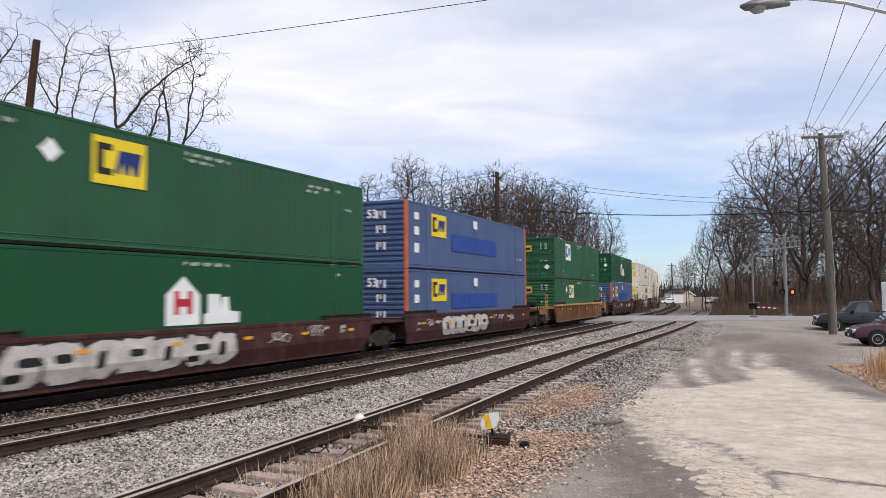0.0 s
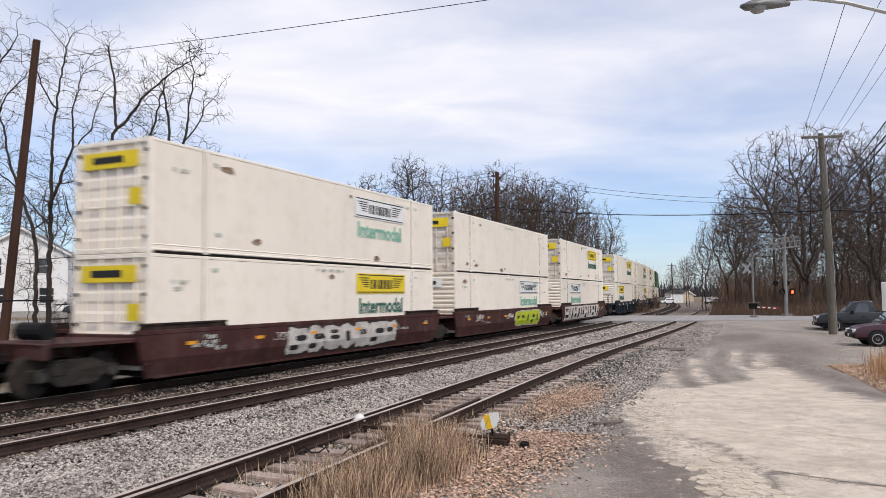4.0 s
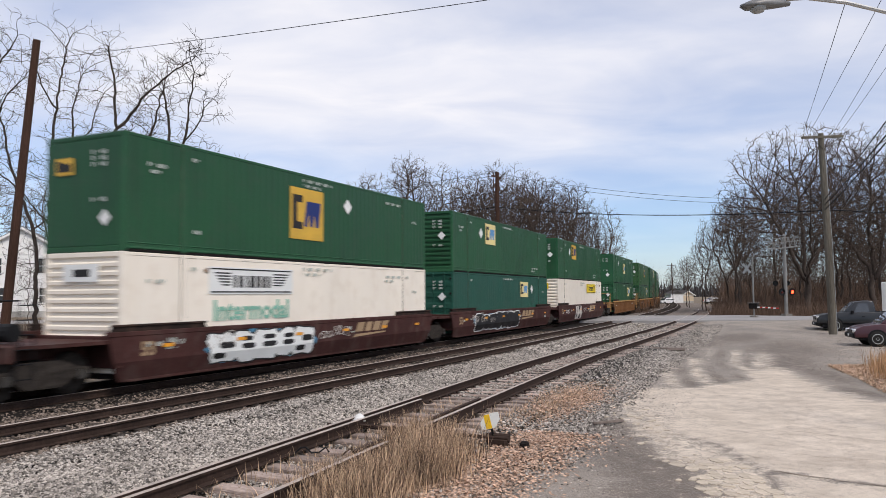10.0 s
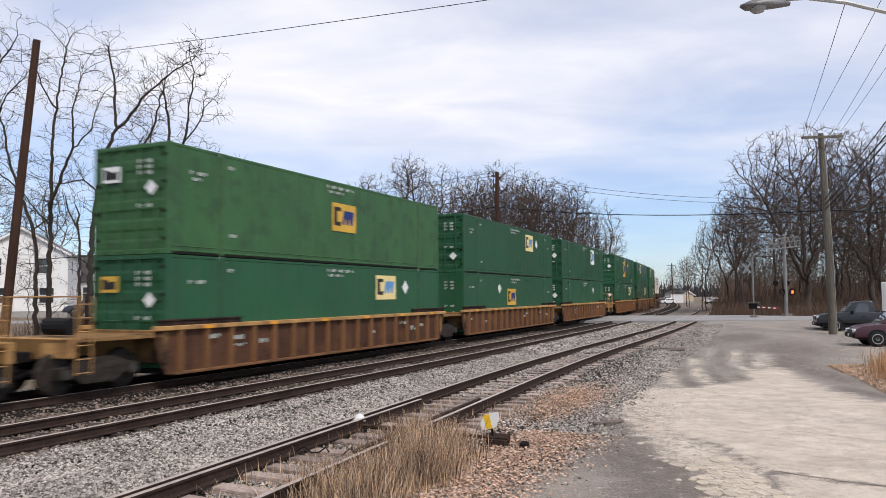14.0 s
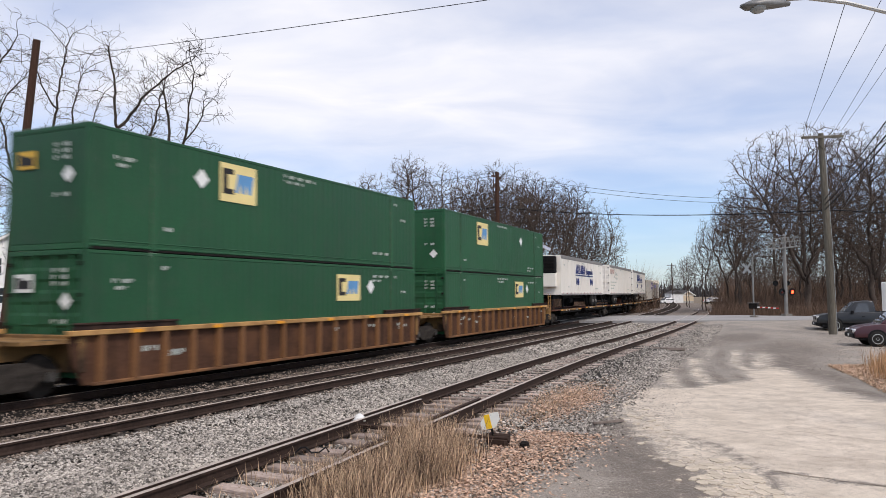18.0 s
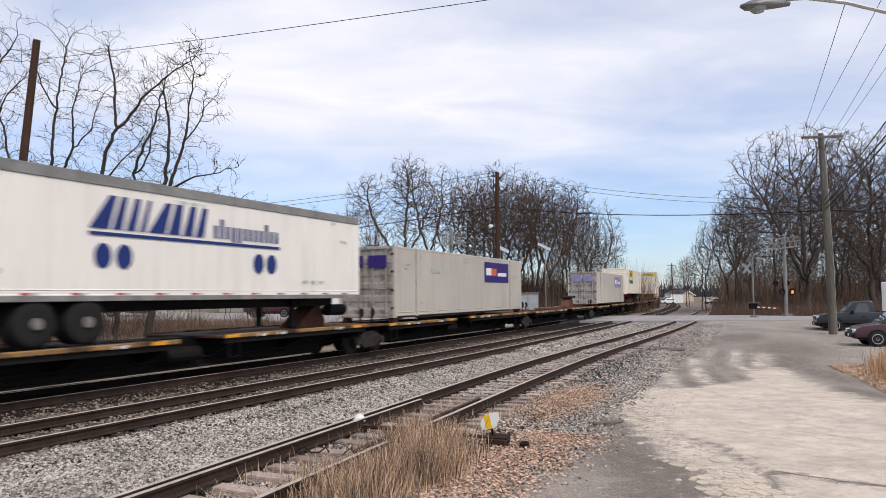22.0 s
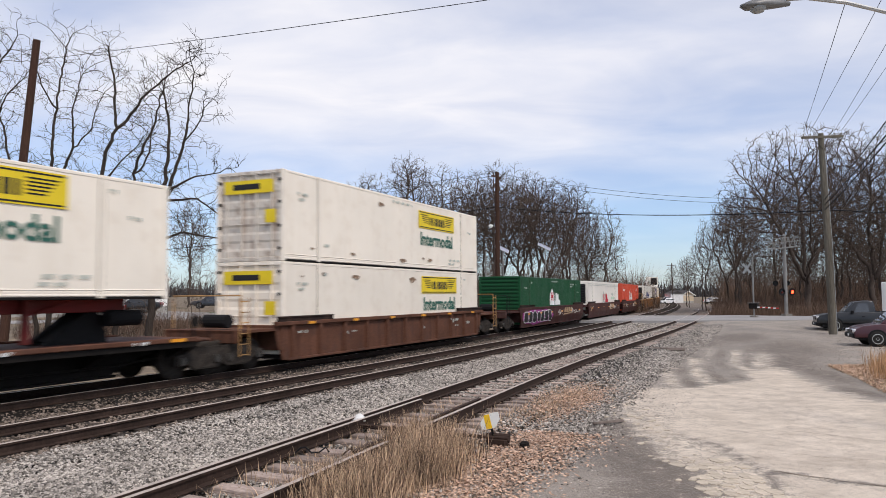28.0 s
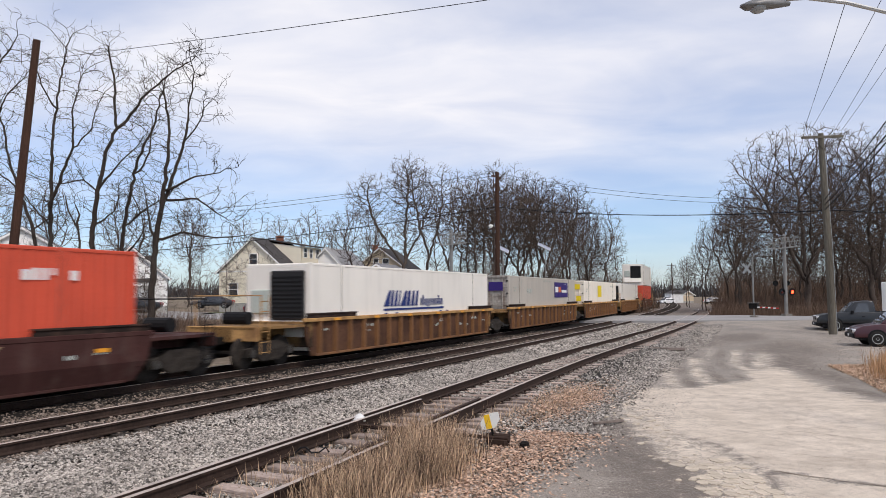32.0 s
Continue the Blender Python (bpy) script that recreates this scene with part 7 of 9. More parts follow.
class Grown:
    """A bare tree that grows towards points scattered in its crown, so that limbs fork and wander as real ones do."""

    def __init__(self, seed, step):
        self.r = np.random.RandomState(seed)
        self.step = step
        self.pos, self.up = [], []
        self.fixed = {}

    def stem(self, pts, radius, wobble=0.06):
        """A given trunk or main limb: small steps through the points, starting from the nearest node there is."""
        pts = [np.array(p, float) for p in pts]
        last = -1
        if self.pos:
            last = int(np.argmin(((np.array(self.pos) - pts[0]) ** 2).sum(1)))
        first, length = True, sum(np.linalg.norm(b - a) for a, b in zip(pts, pts[1:]))
        done = 0.0
        for a, b in zip(pts, pts[1:]):
            n = max(2, int(np.linalg.norm(b - a) / self.step))
            for i in range(0 if first and last < 0 else 1, n + 1):
                q = a + (b - a) * i / n + self.r.normal(0, wobble * self.step * 3, 3) * (1, 1, 0.3)
                self.pos.append(q)
                self.up.append(last)
                last = len(self.pos) - 1
                t = (done + np.linalg.norm(b - a) * i / n) / length
                self.fixed[last] = radius * (1 - 0.8 * t)
            done += np.linalg.norm(b - a)
            first = False

    def grow(self, goals, reach, kill, wander=0.35, lift=0.12, rounds=120, most=9000):
        if len(goals) == 0:
            return
        goals = np.array(goals, float)

        def squared(a, b):
            return np.maximum((a ** 2).sum(1)[:, None] + (b ** 2).sum(1)[None] - 2 * a @ b.T, 1e-9)

        d2 = squared(goals, np.array(self.pos))
        near, dist = d2.argmin(1), np.sqrt(d2.min(1))
        shoots = {}
        for _ in range(rounds):
            if len(goals) == 0 or len(self.pos) > most:
                break
            pull, first = {}, len(self.pos)
            for g in np.nonzero(dist < reach)[0]:
                k = int(near[g])
                pull[k] = pull.get(k, 0) + (goals[g] - self.pos[k]) / dist[g]
            if not pull:
                break
            for k, v in pull.items():
                shoots[k] = shoots.get(k, 0) + 1
                if shoots[k] > 3:
                    continue
                v = v / (np.linalg.norm(v) + 1e-6) + self.r.normal(0, wander, 3) + (0, 0, lift)
                if self.up[k] >= 0:
                    w = self.pos[k] - self.pos[self.up[k]]
                    v = v + w * (0.7 / (np.linalg.norm(w) + 1e-6))
                self.pos.append(self.pos[k] + v / np.linalg.norm(v) * self.step)
                self.up.append(k)
            if len(self.pos) == first:
                break
            d2 = squared(goals, np.array(self.pos[first:]))
            better = np.sqrt(d2.min(1))
            near = np.where(better < dist, first + d2.argmin(1), near)
            dist = np.minimum(dist, better)
            left = dist > kill
            goals, near, dist = goals[left], near[left], dist[left]

    def twigs(self, length, share, pieces=2):
        """Short crooked twigs on the thin ends."""
        n = len(self.pos)
        kids = [0] * n
        for i in range(n - 1, 0, -1):
            if self.up[i] >= 0:
                kids[self.up[i]] += kids[i] + 1
        for i in range(n):
            if kids[i] > 24 or self.up[i] < 0 or i in self.fixed and self.fixed[i] > 0.06:
                continue
            for _ in range(self.r.poisson(share)):
                d = self.pos[i] - self.pos[self.up[i]]
                d = d / (np.linalg.norm(d) + 1e-6)
                k, p = i, self.pos[i]
                d = d + self.r.normal(0, 0.75, 3)
                for q in range(pieces):
                    d = d / np.linalg.norm(d) + self.r.normal(0, 0.3, 3) + (0, 0, 0.12)
                    p = p + d / np.linalg.norm(d) * length * self.r.uniform(0.5, 1.2) / pieces
                    self.pos.append(p)
                    self.up.append(k)
                    k = len(self.pos) - 1

    def meshes(self, base, least, bark, twig, split=0.035):
        """Tubes along the limbs: the thick ones as trunk, the thin ones as crown."""
        n = len(self.pos)
        ends, kids = [0] * n, [[] for _ in range(n)]
        for i in range(n - 1, -1, -1):
            ends[i] = max(1, ends[i])
            if self.up[i] >= 0:
                ends[self.up[i]] += ends[i]
                kids[self.up[i]].append(i)
        power = math.log(base / least) / math.log(max(3, ends[0]))
        rad = [max(least * ends[i] ** power, self.fixed.get(i, 0.0)) for i in range(n)]
        wood, fine = Geo(), Geo()
        starts = [(i, -1) for i in range(n) if self.up[i] < 0]
        while starts:
            i, root = starts.pop()
            chain = [root, i] if root >= 0 else [i]
            while kids[i]:
                order = sorted(kids[i], key=lambda q: -rad[q])
                starts += [(q, i) for q in order[1:]]
                i = order[0]
                chain.append(i)
            if len(chain) < 2:
                continue
            rs = [rad[q] for q in chain]
            if root >= 0:
                rs[0] = rs[1]
            rs[-1] *= 0.6
            cut = next((k for k, q in enumerate(rs) if q < split), len(rs))
            if cut > 1:
                wood.line([self.pos[q] for q in chain[:cut + 1]], rs[:cut + 1], 7 if rs[0] > 0.12 else 5)
            if cut < len(rs) - 1:
                k = max(0, cut if cut > 1 else 0)
                fine.line([self.pos[q] for q in chain[k:]], rs[k:], 3)
        return wood.mesh("trunk", bark, True), fine.mesh("crown", twig)


def crown_goals(r, lobes):
    """Points in egg-shaped lobes (centre, radii, count), more of them near the outside."""
    out = []
    for c, rad, n in lobes:
        v = r.normal(0, 1, (n, 3))
        v /= np.linalg.norm(v, axis=1)[:, None]
        out.append(np.array(c) + v * (r.uniform(0.12, 1.0, (n, 1)) ** 0.45) * np.array(rad))
    return np.concatenate(out)


def crown_tree(seed, trunk, lobes, base, least, step=0.5, reach=4.5, kill=0.85, share=0.6, twig=0.7, wander=0.35, mats=(M_BARK2, M_TWIG2)):
    g = Grown(seed, step)
    for pts, r0 in trunk:
        g.stem(pts, r0 * 0.66)
    g.grow(crown_goals(g.r, [(c, q, int(n * 1.9)) for c, q, n in lobes]), reach, kill * 0.62, wander * 0.45)
    g.twigs(twig, share * 4.0, 3)
    return g.meshes(base * 0.62, least, *mats)


def plant_tree(label, meshes, m, group="bare trees"):
    t = thing("bare_tree", label, "tree", m=m, group=group)
    part("trunk", meshes[0], None, t)
    part("crown", meshes[1], None, t)
    return t


# trees beyond the train, close to the pole: main stems as (across, height), grown out with thin sparse branches
near_trees = [
    ("bare tree with drooping limbs beyond the leaning pole", (-22.2, 41.0, -0.35), [([(-0.0, -0.3), (-0.1, 4.9), (-0.3, 6.3), (-1.0, 8.0), (-1.7, 10.1), (-2.1, 12.0), (-2.7, 13.7)], 0.17), ([(-0.3, 6.2), (0.6, 6.8), (0.8, 8.0)], 0.07), ([(-1.0, 8.2), (-1.6, 9.0), (-2.7, 9.6)], 0.07)]),
    ("bare tree beyond the leaning pole at the wood's edge", (-25.7, 42.0, -0.35), [([(-0.0, -0.3), (0.0, 6.6), (0.1, 9.8), (-0.2, 13.0), (0.4, 15.6), (1.3, 16.9)], 0.20), ([(0.0, 11.1), (0.9, 14.0), (1.9, 15.0)], 0.08)]),
    ("slender bare tree with two upright stems beyond the train", (-21.5, 41.0, -0.35), [([(-0.0, -0.3), (-0.1, 6.4), (-0.1, 8.6), (-0.1, 10.8), (0.0, 13.0), (0.4, 15.6), (0.6, 16.8)], 0.20), ([(0.0, 12.9), (-0.7, 14.3), (-1.2, 15.6)], 0.07), ([(-0.1, 7.3), (0.7, 9.4), (1.2, 10.7), (1.2, 13.0), (1.7, 14.8)], 0.13), ([(1.2, 10.6), (2.2, 11.8), (2.4, 13.0)], 0.06), ([(-0.1, 6.6), (-1.2, 7.7), (-1.7, 8.8)], 0.07)]),
    ("dead snag with two broken stems beyond the train", (-18.4, 38.0, -0.35), [([(-0.0, -0.3), (-0.1, 5.0), (-0.2, 5.9), (-0.7, 6.9), (-1.0, 7.9)], 0.15), ([(-0.2, 5.9), (-0.1, 6.7), (-0.4, 7.4)], 0.10)]),
    ("bare tree with a leaning forked trunk beyond the train", (-18.9, 40.0, -0.35), [([(-0.0, -0.3), (0.1, 5.7), (0.4, 8.2), (0.8, 10.3), (1.3, 11.6), (1.2, 14.2), (0.8, 16.1)], 0.24), ([(1.3, 11.6), (2.7, 13.5), (4.1, 14.8), (5.2, 15.4)], 0.11), ([(0.4, 8.3), (1.5, 9.7), (2.4, 10.5)], 0.09), ([(0.3, 8.3), (-0.4, 8.8), (-1.5, 8.6)], 0.06), ([(0.1, 6.3), (1.2, 7.1), (1.5, 8.5)], 0.07)]),
    ("bare tree with an upright trunk beyond the train", (-17.9, 41.0, -0.35), [([(-0.0, -0.3), (0.4, 6.1), (0.8, 8.3), (1.1, 9.9), (2.1, 12.1), (2.6, 14.3)], 0.20), ([(0.9, 9.2), (1.6, 10.5), (1.7, 12.2)], 0.08), ([(0.4, 6.3), (1.3, 7.2), (2.8, 8.1)], 0.08), ([(0.0, 4.2), (1.2, 5.5), (1.7, 6.6)], 0.10)]),
    ("bare spreading tree with crooked limbs beyond the train", (-15.5, 39.5, -0.35), [([(-0.0, -0.3), (0.3, 4.9), (0.6, 7.2), (0.9, 9.6), (1.0, 11.6), (0.7, 13.4)], 0.27), ([(0.6, 7.3), (1.3, 9.5), (1.8, 11.1), (1.9, 12.6), (2.2, 14.6)], 0.14), ([(0.3, 5.1), (-0.1, 6.7), (-0.4, 8.2)], 0.11), ([(0.8, 8.1), (2.4, 8.9), (3.7, 9.1)], 0.10), ([(0.7, 7.6), (2.4, 7.7), (4.2, 6.5)], 0.10), ([(0.4, 5.4), (1.7, 5.9), (3.5, 5.6), (5.0, 5.7)], 0.10), ([(1.8, 10.9), (2.5, 11.8), (2.8, 12.6)], 0.06)]),
]
for k, (label, base, lines) in enumerate(near_trees):
    tr = Grown(300 + k, 0.30)
    goals = []
    for j, (pts, r0) in enumerate(lines):
        sway = tr.r.uniform(-0.5, 0.5)
        line3 = [(x, sway * z * 0.06, z) for x, z in pts]
        tr.stem(line3, r0 * 0.8, 0.035)
        for (x0, y0, z0), (x1, y1, z1) in zip(line3, line3[1:]):
            if z1 < 5.5 or "snag" in label:
                continue
            n = int(13 * math.hypot(x1 - x0, z1 - z0))
            for _ in range(n):
                t = tr.r.rand()
                goals.append((x0 + (x1 - x0) * t + tr.r.normal(0, 0.7), y0 + (y1 - y0) * t + tr.r.normal(0, 1.0), z0 + (z1 - z0) * t + tr.r.normal(0.35, 0.7)))
        x1, y1, z1 = line3[-1]
        if "snag" not in label:
            goals += [(x1 + tr.r.normal(0, 0.9), y1 + tr.r.normal(0, 0.9), z1 + tr.r.normal(0.3, 0.8)) for _ in range(26)]
    tr.grow(goals, 2.2, 0.34, 0.15, 0.12)
    tr.twigs(0.6, 0.0 if "snag" in label else 0.8, 3)
    plant_tree(label, tr.meshes(0.10, 0.0075, M_BARK, M_TWIG, 0.03), pose(*base), "trees beyond the train")

# kinds of tree, each about 20 m tall
BIG = crown_tree(401, [([(0, 0, -0.4), (0.3, 0.1, 2.5), (0.2, 0.4, 5.5)], 0.50), ([(0.2, 0.3, 3.5), (-2.6, -0.6, 8.0), (-4.4, -0.4, 11.5)], 0.26), ([(0.2, 0.4, 5.2), (0.6, 1.2, 9.0), (0.2, 1.0, 13.0)], 0.30), ([(0.2, 0.2, 4.2), (2.8, 0.4, 8.4), (5.0, 0.2, 11.5)], 0.26), ([(0.2, 0.2, 3.0), (-1.0, -2.6, 6.5), (-2.0, -4.0, 9.0)], 0.2)],
                 [((0, 0, 12.5), (9.0, 6.5, 8.0), 900), ((-4.5, 0, 9.5), (5.2, 4.5, 4.0), 240), ((4.5, 0, 10.0), (5.0, 4.5, 4.0), 240)], 0.5, 0.012, 0.5, 4.5, 0.75, 0.55, 0.7, 0.42)
OPEN = crown_tree(402, [([(0, 0, -0.4), (0.1, 0.1, 3.5), (0.3, 0.2, 6.5)], 0.36), ([(0.2, 0.2, 6.0), (-2.6, 0.2, 10.0), (-4.4, 0, 14.0)], 0.18), ([(0.3, 0.2, 6.4), (0.5, 0.3, 11.0), (0.9, 0.2, 16.0)], 0.22), ([(0.3, 0.2, 6.6), (2.2, -0.4, 10.0), (3.2, -0.2, 13.0)], 0.17)],
                  [((-4.3, 0, 14.6), (2.9, 2.6, 3.6), 190), ((0.9, 0, 16.6), (3.0, 2.6, 3.6), 230), ((3.6, 0, 13.2), (2.3, 2.3, 3.4), 150), ((-1.5, 0, 10.5), (2.5, 2.0, 3.0), 60)], 0.36, 0.0125, 0.5, 4.0, 0.8, 0.6, 0.75)
KINDS = [
    crown_tree(411, [([(0, 0, -0.4), (0.2, 0, 5.0), (0.0, 0.3, 10.0), (0.4, 0.2, 14.0)], 0.27)], [((0.2, 0, 14.0), (4.2, 4.2, 6.5), 420)], 0.27, 0.0135, 0.55, 4.5, 0.9, 0.45),
    crown_tree(412, [([(0, 0, -0.4), (-0.2, 0.2, 4.0), (0.2, 0.1, 7.5)], 0.30), ([(0.1, 0.1, 6.5), (1.6, 0.3, 11.0), (2.2, 0, 14.5)], 0.18), ([(0.2, 0.1, 7.4), (-1.2, -0.4, 11.5), (-1.8, 0, 15.0)], 0.18)], [((2.0, 0, 14.5), (3.2, 3.4, 5.0), 230), ((-1.8, 0, 14.5), (3.2, 3.4, 5.5), 240)], 0.30, 0.0135, 0.55, 4.5, 0.9, 0.45),
    crown_tree(413, [([(0, 0, -0.4), (0.1, 0.2, 5.0), (0.5, 0.0, 9.0)], 0.22)], [((0.4, 0, 12.8), (3.2, 3.2, 7.0), 330)], 0.22, 0.0135, 0.55, 4.5, 0.9, 0.45),
    crown_tree(414, [([(0, 0, -0.4), (0, 0, 3.0), (0.4, 0.2, 6.0)], 0.34), ([(0.3, 0.2, 5.6), (-2.0, 0.5, 9.5)], 0.18), ([(0.4, 0.2, 5.9), (1.9, -0.4, 10.5)], 0.2)], [((0, 0, 13.2), (5.6, 5.0, 6.8), 560)], 0.34, 0.0135, 0.55, 4.5, 0.9, 0.45),
]
SLIM = [crown_tree(420 + k, [([(0, 0, -0.3), (0.2, 0.1, 5.0), (0.1, -0.2, 10.0)], 0.10)], [((0.1, 0, 9.0), (2.0 + k * 0.5, 2.0, 5.5), 120)], 0.10, 0.0125, 0.5, 3.5, 0.8, 0.5) for k in range(2)]
LITE = [crown_tree(440 + k, [([(0, 0, -0.4), (0.1, 0, 4.0), (0.3, 0.2, 8.0)], 0.28)], [((0.2, 0, 12.0), (4.4, 4.4, 6.0), 240)], 0.28, 0.020, 0.7, 5.5, 1.2, 0.4, 1.0) for k in range(2)]
rt = random.Random(77)
CROWN = {}


def wood_tree(x, y, h, meshes, label, group, turn=None):
    k = h / CROWN.setdefault(meshes[1].name, float(np.percentile([v.co.z for v in meshes[1].vertices], 98.5)))
    return plant_tree(label, meshes, pose(x, y, ground_z(x, y) - 0.1, 0, 0, rt.uniform(0, 360) if turn is None else turn) @ Matrix.Diagonal((k, k, k, 1)), group)


# the wood behind the crossing, beyond the train
wood_tree(-5.5, 100, 20.4, OPEN, "tall open-crowned bare tree behind the crossing", "trees behind the crossing", 0)
wood_tree(-2.2, 104, 20.8, KINDS[1], "tall forked bare tree behind the crossing", "trees behind the crossing", 20)
wood_tree(-11.0, 98, 14.0, KINDS[3], "low bare tree with a slanting limb behind the crossing", "trees behind the crossing", 200)
for x, y, h, k in ((2.2, 101, 18.2, 2), (4.4, 98, 18.6, 0), (7.2, 103, 20.2, 1), (9.6, 98, 19.0, 2), (12.0, 101, 18.9, 0), (14.2, 98, 17.6, 3), (17.0, 103, 18.0, 1), (19.4, 107, 16.6, 2), (24.2, 112, 16.2, 2), (22.4, 118, 11.0, 0),
                   (1.0, 112, 19.0, 1), (6.0, 114, 19.6, 0), (11.4, 113, 19.4, 3), (15.6, 116, 18.8, 1), (20.4, 120, 16.5, 0), (8.2, 124, 20.0, 3), (27.4, 124, 12.5, 2), (13.4, 126, 19.6, 0), (3.6, 107, 17.0, 0), (9.0, 108, 18.5, 3), (13.6, 107, 18.0, 1), (17.6, 111, 17.0, 0), (-0.6, 99, 12.0, 2), (21.4, 110, 14.5, 3)):
    wood_tree(x, y, h, KINDS[k], "bare winter tree in the wood behind the crossing", "trees behind the crossing")
for i in range(12):
    x = rt.uniform(2, 25)
    wood_tree(x, rt.uniform(92, 112), rt.uniform(8, 13), SLIM[i % 2], "slender bare young tree behind the crossing", "trees behind the crossing")
# the wood on the lane's side
wood_tree(41.6, 86, 20.8, BIG, "great spreading bare tree with crooked limbs beside the crossing", "trees beside the crossing", 8)
wood_tree(50.6, 88, 21.2, BIG, "great spreading bare tree with gnarled limbs in the wood's edge", "trees beside the crossing", 165)
for x, y, h, k in ((36.6, 93, 14.6, 1), (34.6, 99, 11.2, 2), (37.2, 108, 10.2, 0), (60.5, 90, 20.5, 3), (46.5, 102, 19.5, 1), (40.5, 104, 16.0, 0), (54.5, 104, 20.0, 2), (63.5, 104, 21.0, 0), (40.6, 124, 8.8, 2), (43.4, 134, 9.0, 1), (59.5, 112, 20.0, 1), (44.6, 146, 8.0, 0), (45.0, 93, 18.0, 3), (55.0, 94, 20.0, 1), (49.5, 112, 20.0, 0), (38.4, 97, 13.0, 3), (66.5, 96, 22.0, 3), (42.5, 112, 15.0, 3)):
    wood_tree(x, y, h, KINDS[k], "bare winter tree in the wood beside the crossing", "trees beside the crossing")
for i in range(18):
    y = rt.uniform(82, 120)
    x = y * rt.uniform(0.39, 0.62)
    wood_tree(x, y, rt.uniform(7, 12), SLIM[i % 2], "slender bare young tree beside the crossing", "trees beside the crossing")
for i in range(26):
    y = rt.uniform(100, 165)
    k = rt.uniform(0.40, 0.66)
    wood_tree(y * k, y, rt.uniform(7, 11) + 4 * smooth(0.42, 0.5, k), LITE[i % 2], "bare tree deep in the wood beside the crossing", "trees beside the crossing")
# behind the houses
for x, y, h, k in ((-36, 106, 15, 0), (-30, 112, 14, 2), (-22, 125, 16, 1), (-17, 122, 15, 2), (-46, 110, 17, 3), (-52, 98, 16, 1), (-60, 100, 17, 0), (-26, 118, 14, 0), (-12, 130, 15, 2), (-70, 104, 18, 1), (-40, 118, 16, 2), (-6, 128, 16, 0)):
    wood_tree(x, y, h, KINDS[k] if k != 1 else LITE[0], "bare tree behind the houses", "trees behind the houses")
for i in range(14):
    x, y = rt.uniform(-26, -12), rt.uniform(46, 66)
    wood_tree(x, y, rt.uniform(3.5, 7), SLIM[i % 2], "small bare tree in the brush beyond the train", "small trees beyond the train")
for i in range(30):
    q, _ = on_track(rt.uniform(170, 400), rt.choice((rt.uniform(14, 60), rt.uniform(14, 40), rt.uniform(-70, -30))))
    wood_tree(q.x, q.y, rt.uniform(8, 13), LITE[i % 2], "distant bare tree along the line", "distant trees")
for i in range(16):
    y = rt.uniform(150, 260)
    wood_tree(y * rt.uniform(0.345, 0.5), y, rt.uniform(8, 11), LITE[i % 2], "bare tree in the far wood", "distant trees")


# brush at the edge of the woods
M_BRUSH = mat("brown_brush_twigs", (0.135, 0.090, 0.066), 0.95, vary=0.25, scale=1, island=0.5)


def brush(name, label, count, place, height, seed, width=0.012, twigs=M_BRUSH):
    r = np.random.RandomState(seed)
    v, f = [], []
    for i in range(count):
        x, y = place(r)
        z = ground_z(x, y) - 0.05
        h = height * r.uniform(0.3, 1.2) * (0.75 + 0.9 * noise.noise((x * 0.35, y * 0.2, seed)))
        a = r.uniform(0, 6.28)
        l = h * r.uniform(0.1, 0.8)
        dx, dy = l * math.cos(a), l * math.sin(a)
        b = r.uniform(0, 3.14)
        wx, wy = width * math.cos(b), width * math.sin(b)
        k = len(v)
        v += [(x - wx, y - wy, z), (x + wx, y + wy, z), (x + dx * 0.5 + wx * 0.6, y + dy * 0.5 + wy * 0.6, z + h * 0.6), (x + dx * 0.5 - wx * 0.6, y + dy * 0.5 - wy * 0.6, z + h * 0.6), (x + dx, y + dy, z + h)]
        f += [(k, k + 1, k + 2, k + 3), (k + 3, k + 2, k + 4)]
    return thing(name, label, "brush", kind="stuff", geo=bulk(name, v, f, twigs))


brush("brush", "tangled brown brush under the trees by the crossing", 14000, lambda r: (lambda y: (y * r.uniform(0.355, 0.66), y))(r.uniform(77, 92)), 1.6, 51, 0.016)
brush("brush", "tall tangled brown brush in the wood", 22000, lambda r: (lambda y: (y * r.uniform(0.36, 0.7), y))(r.uniform(90, 130)), 2.8, 52, 0.018)
brush("brush", "brown brush behind the crossing beyond the train", 12000, lambda r: (r.uniform(-2, 26), r.uniform(90, 118)), 3.2, 53, 0.016)
brush("brush", "dense undergrowth deep in the wood behind the crossing", 15000, lambda r: (r.uniform(-3, 34), r.uniform(117, 136)), 7.0, 58, 0.030)
brush("brush", "dense undergrowth deep in the wood beside the crossing", 20000, lambda r: (lambda y: (y * r.uniform(0.375, 0.72), y))(r.uniform(128, 165)), 6.5, 59, 0.034)
brush("brush", "low brown weeds along the line beyond the train", 12000, lambda r: so(r.uniform(26, 62), r.uniform(-32, -22)), 0.9, 54, 0.012)
brush("brush", "tangled brush under the trees beyond the train", 7000, lambda r: (r.uniform(-26, -8), r.uniform(44, 60)), 1.7, 55, 0.012)
brush("brush", "brown brush along the far line", 5000, lambda r: so(r.uniform(92, 200), r.uniform(5.0, 18)), 0.8, 56, 0.02)
M_FARWOOD = mat("distant_wood", (0.06, 0.055, 0.055), 0.95, vary=0.3, scale=0.05, fine=0.5)
brush("far_wood", "grey-brown distant woods on the horizon", 16000, lambda r: (r.uniform(-420, 620), r.uniform(430, 560)), 12, 57, 0.35, M_FARWOOD)
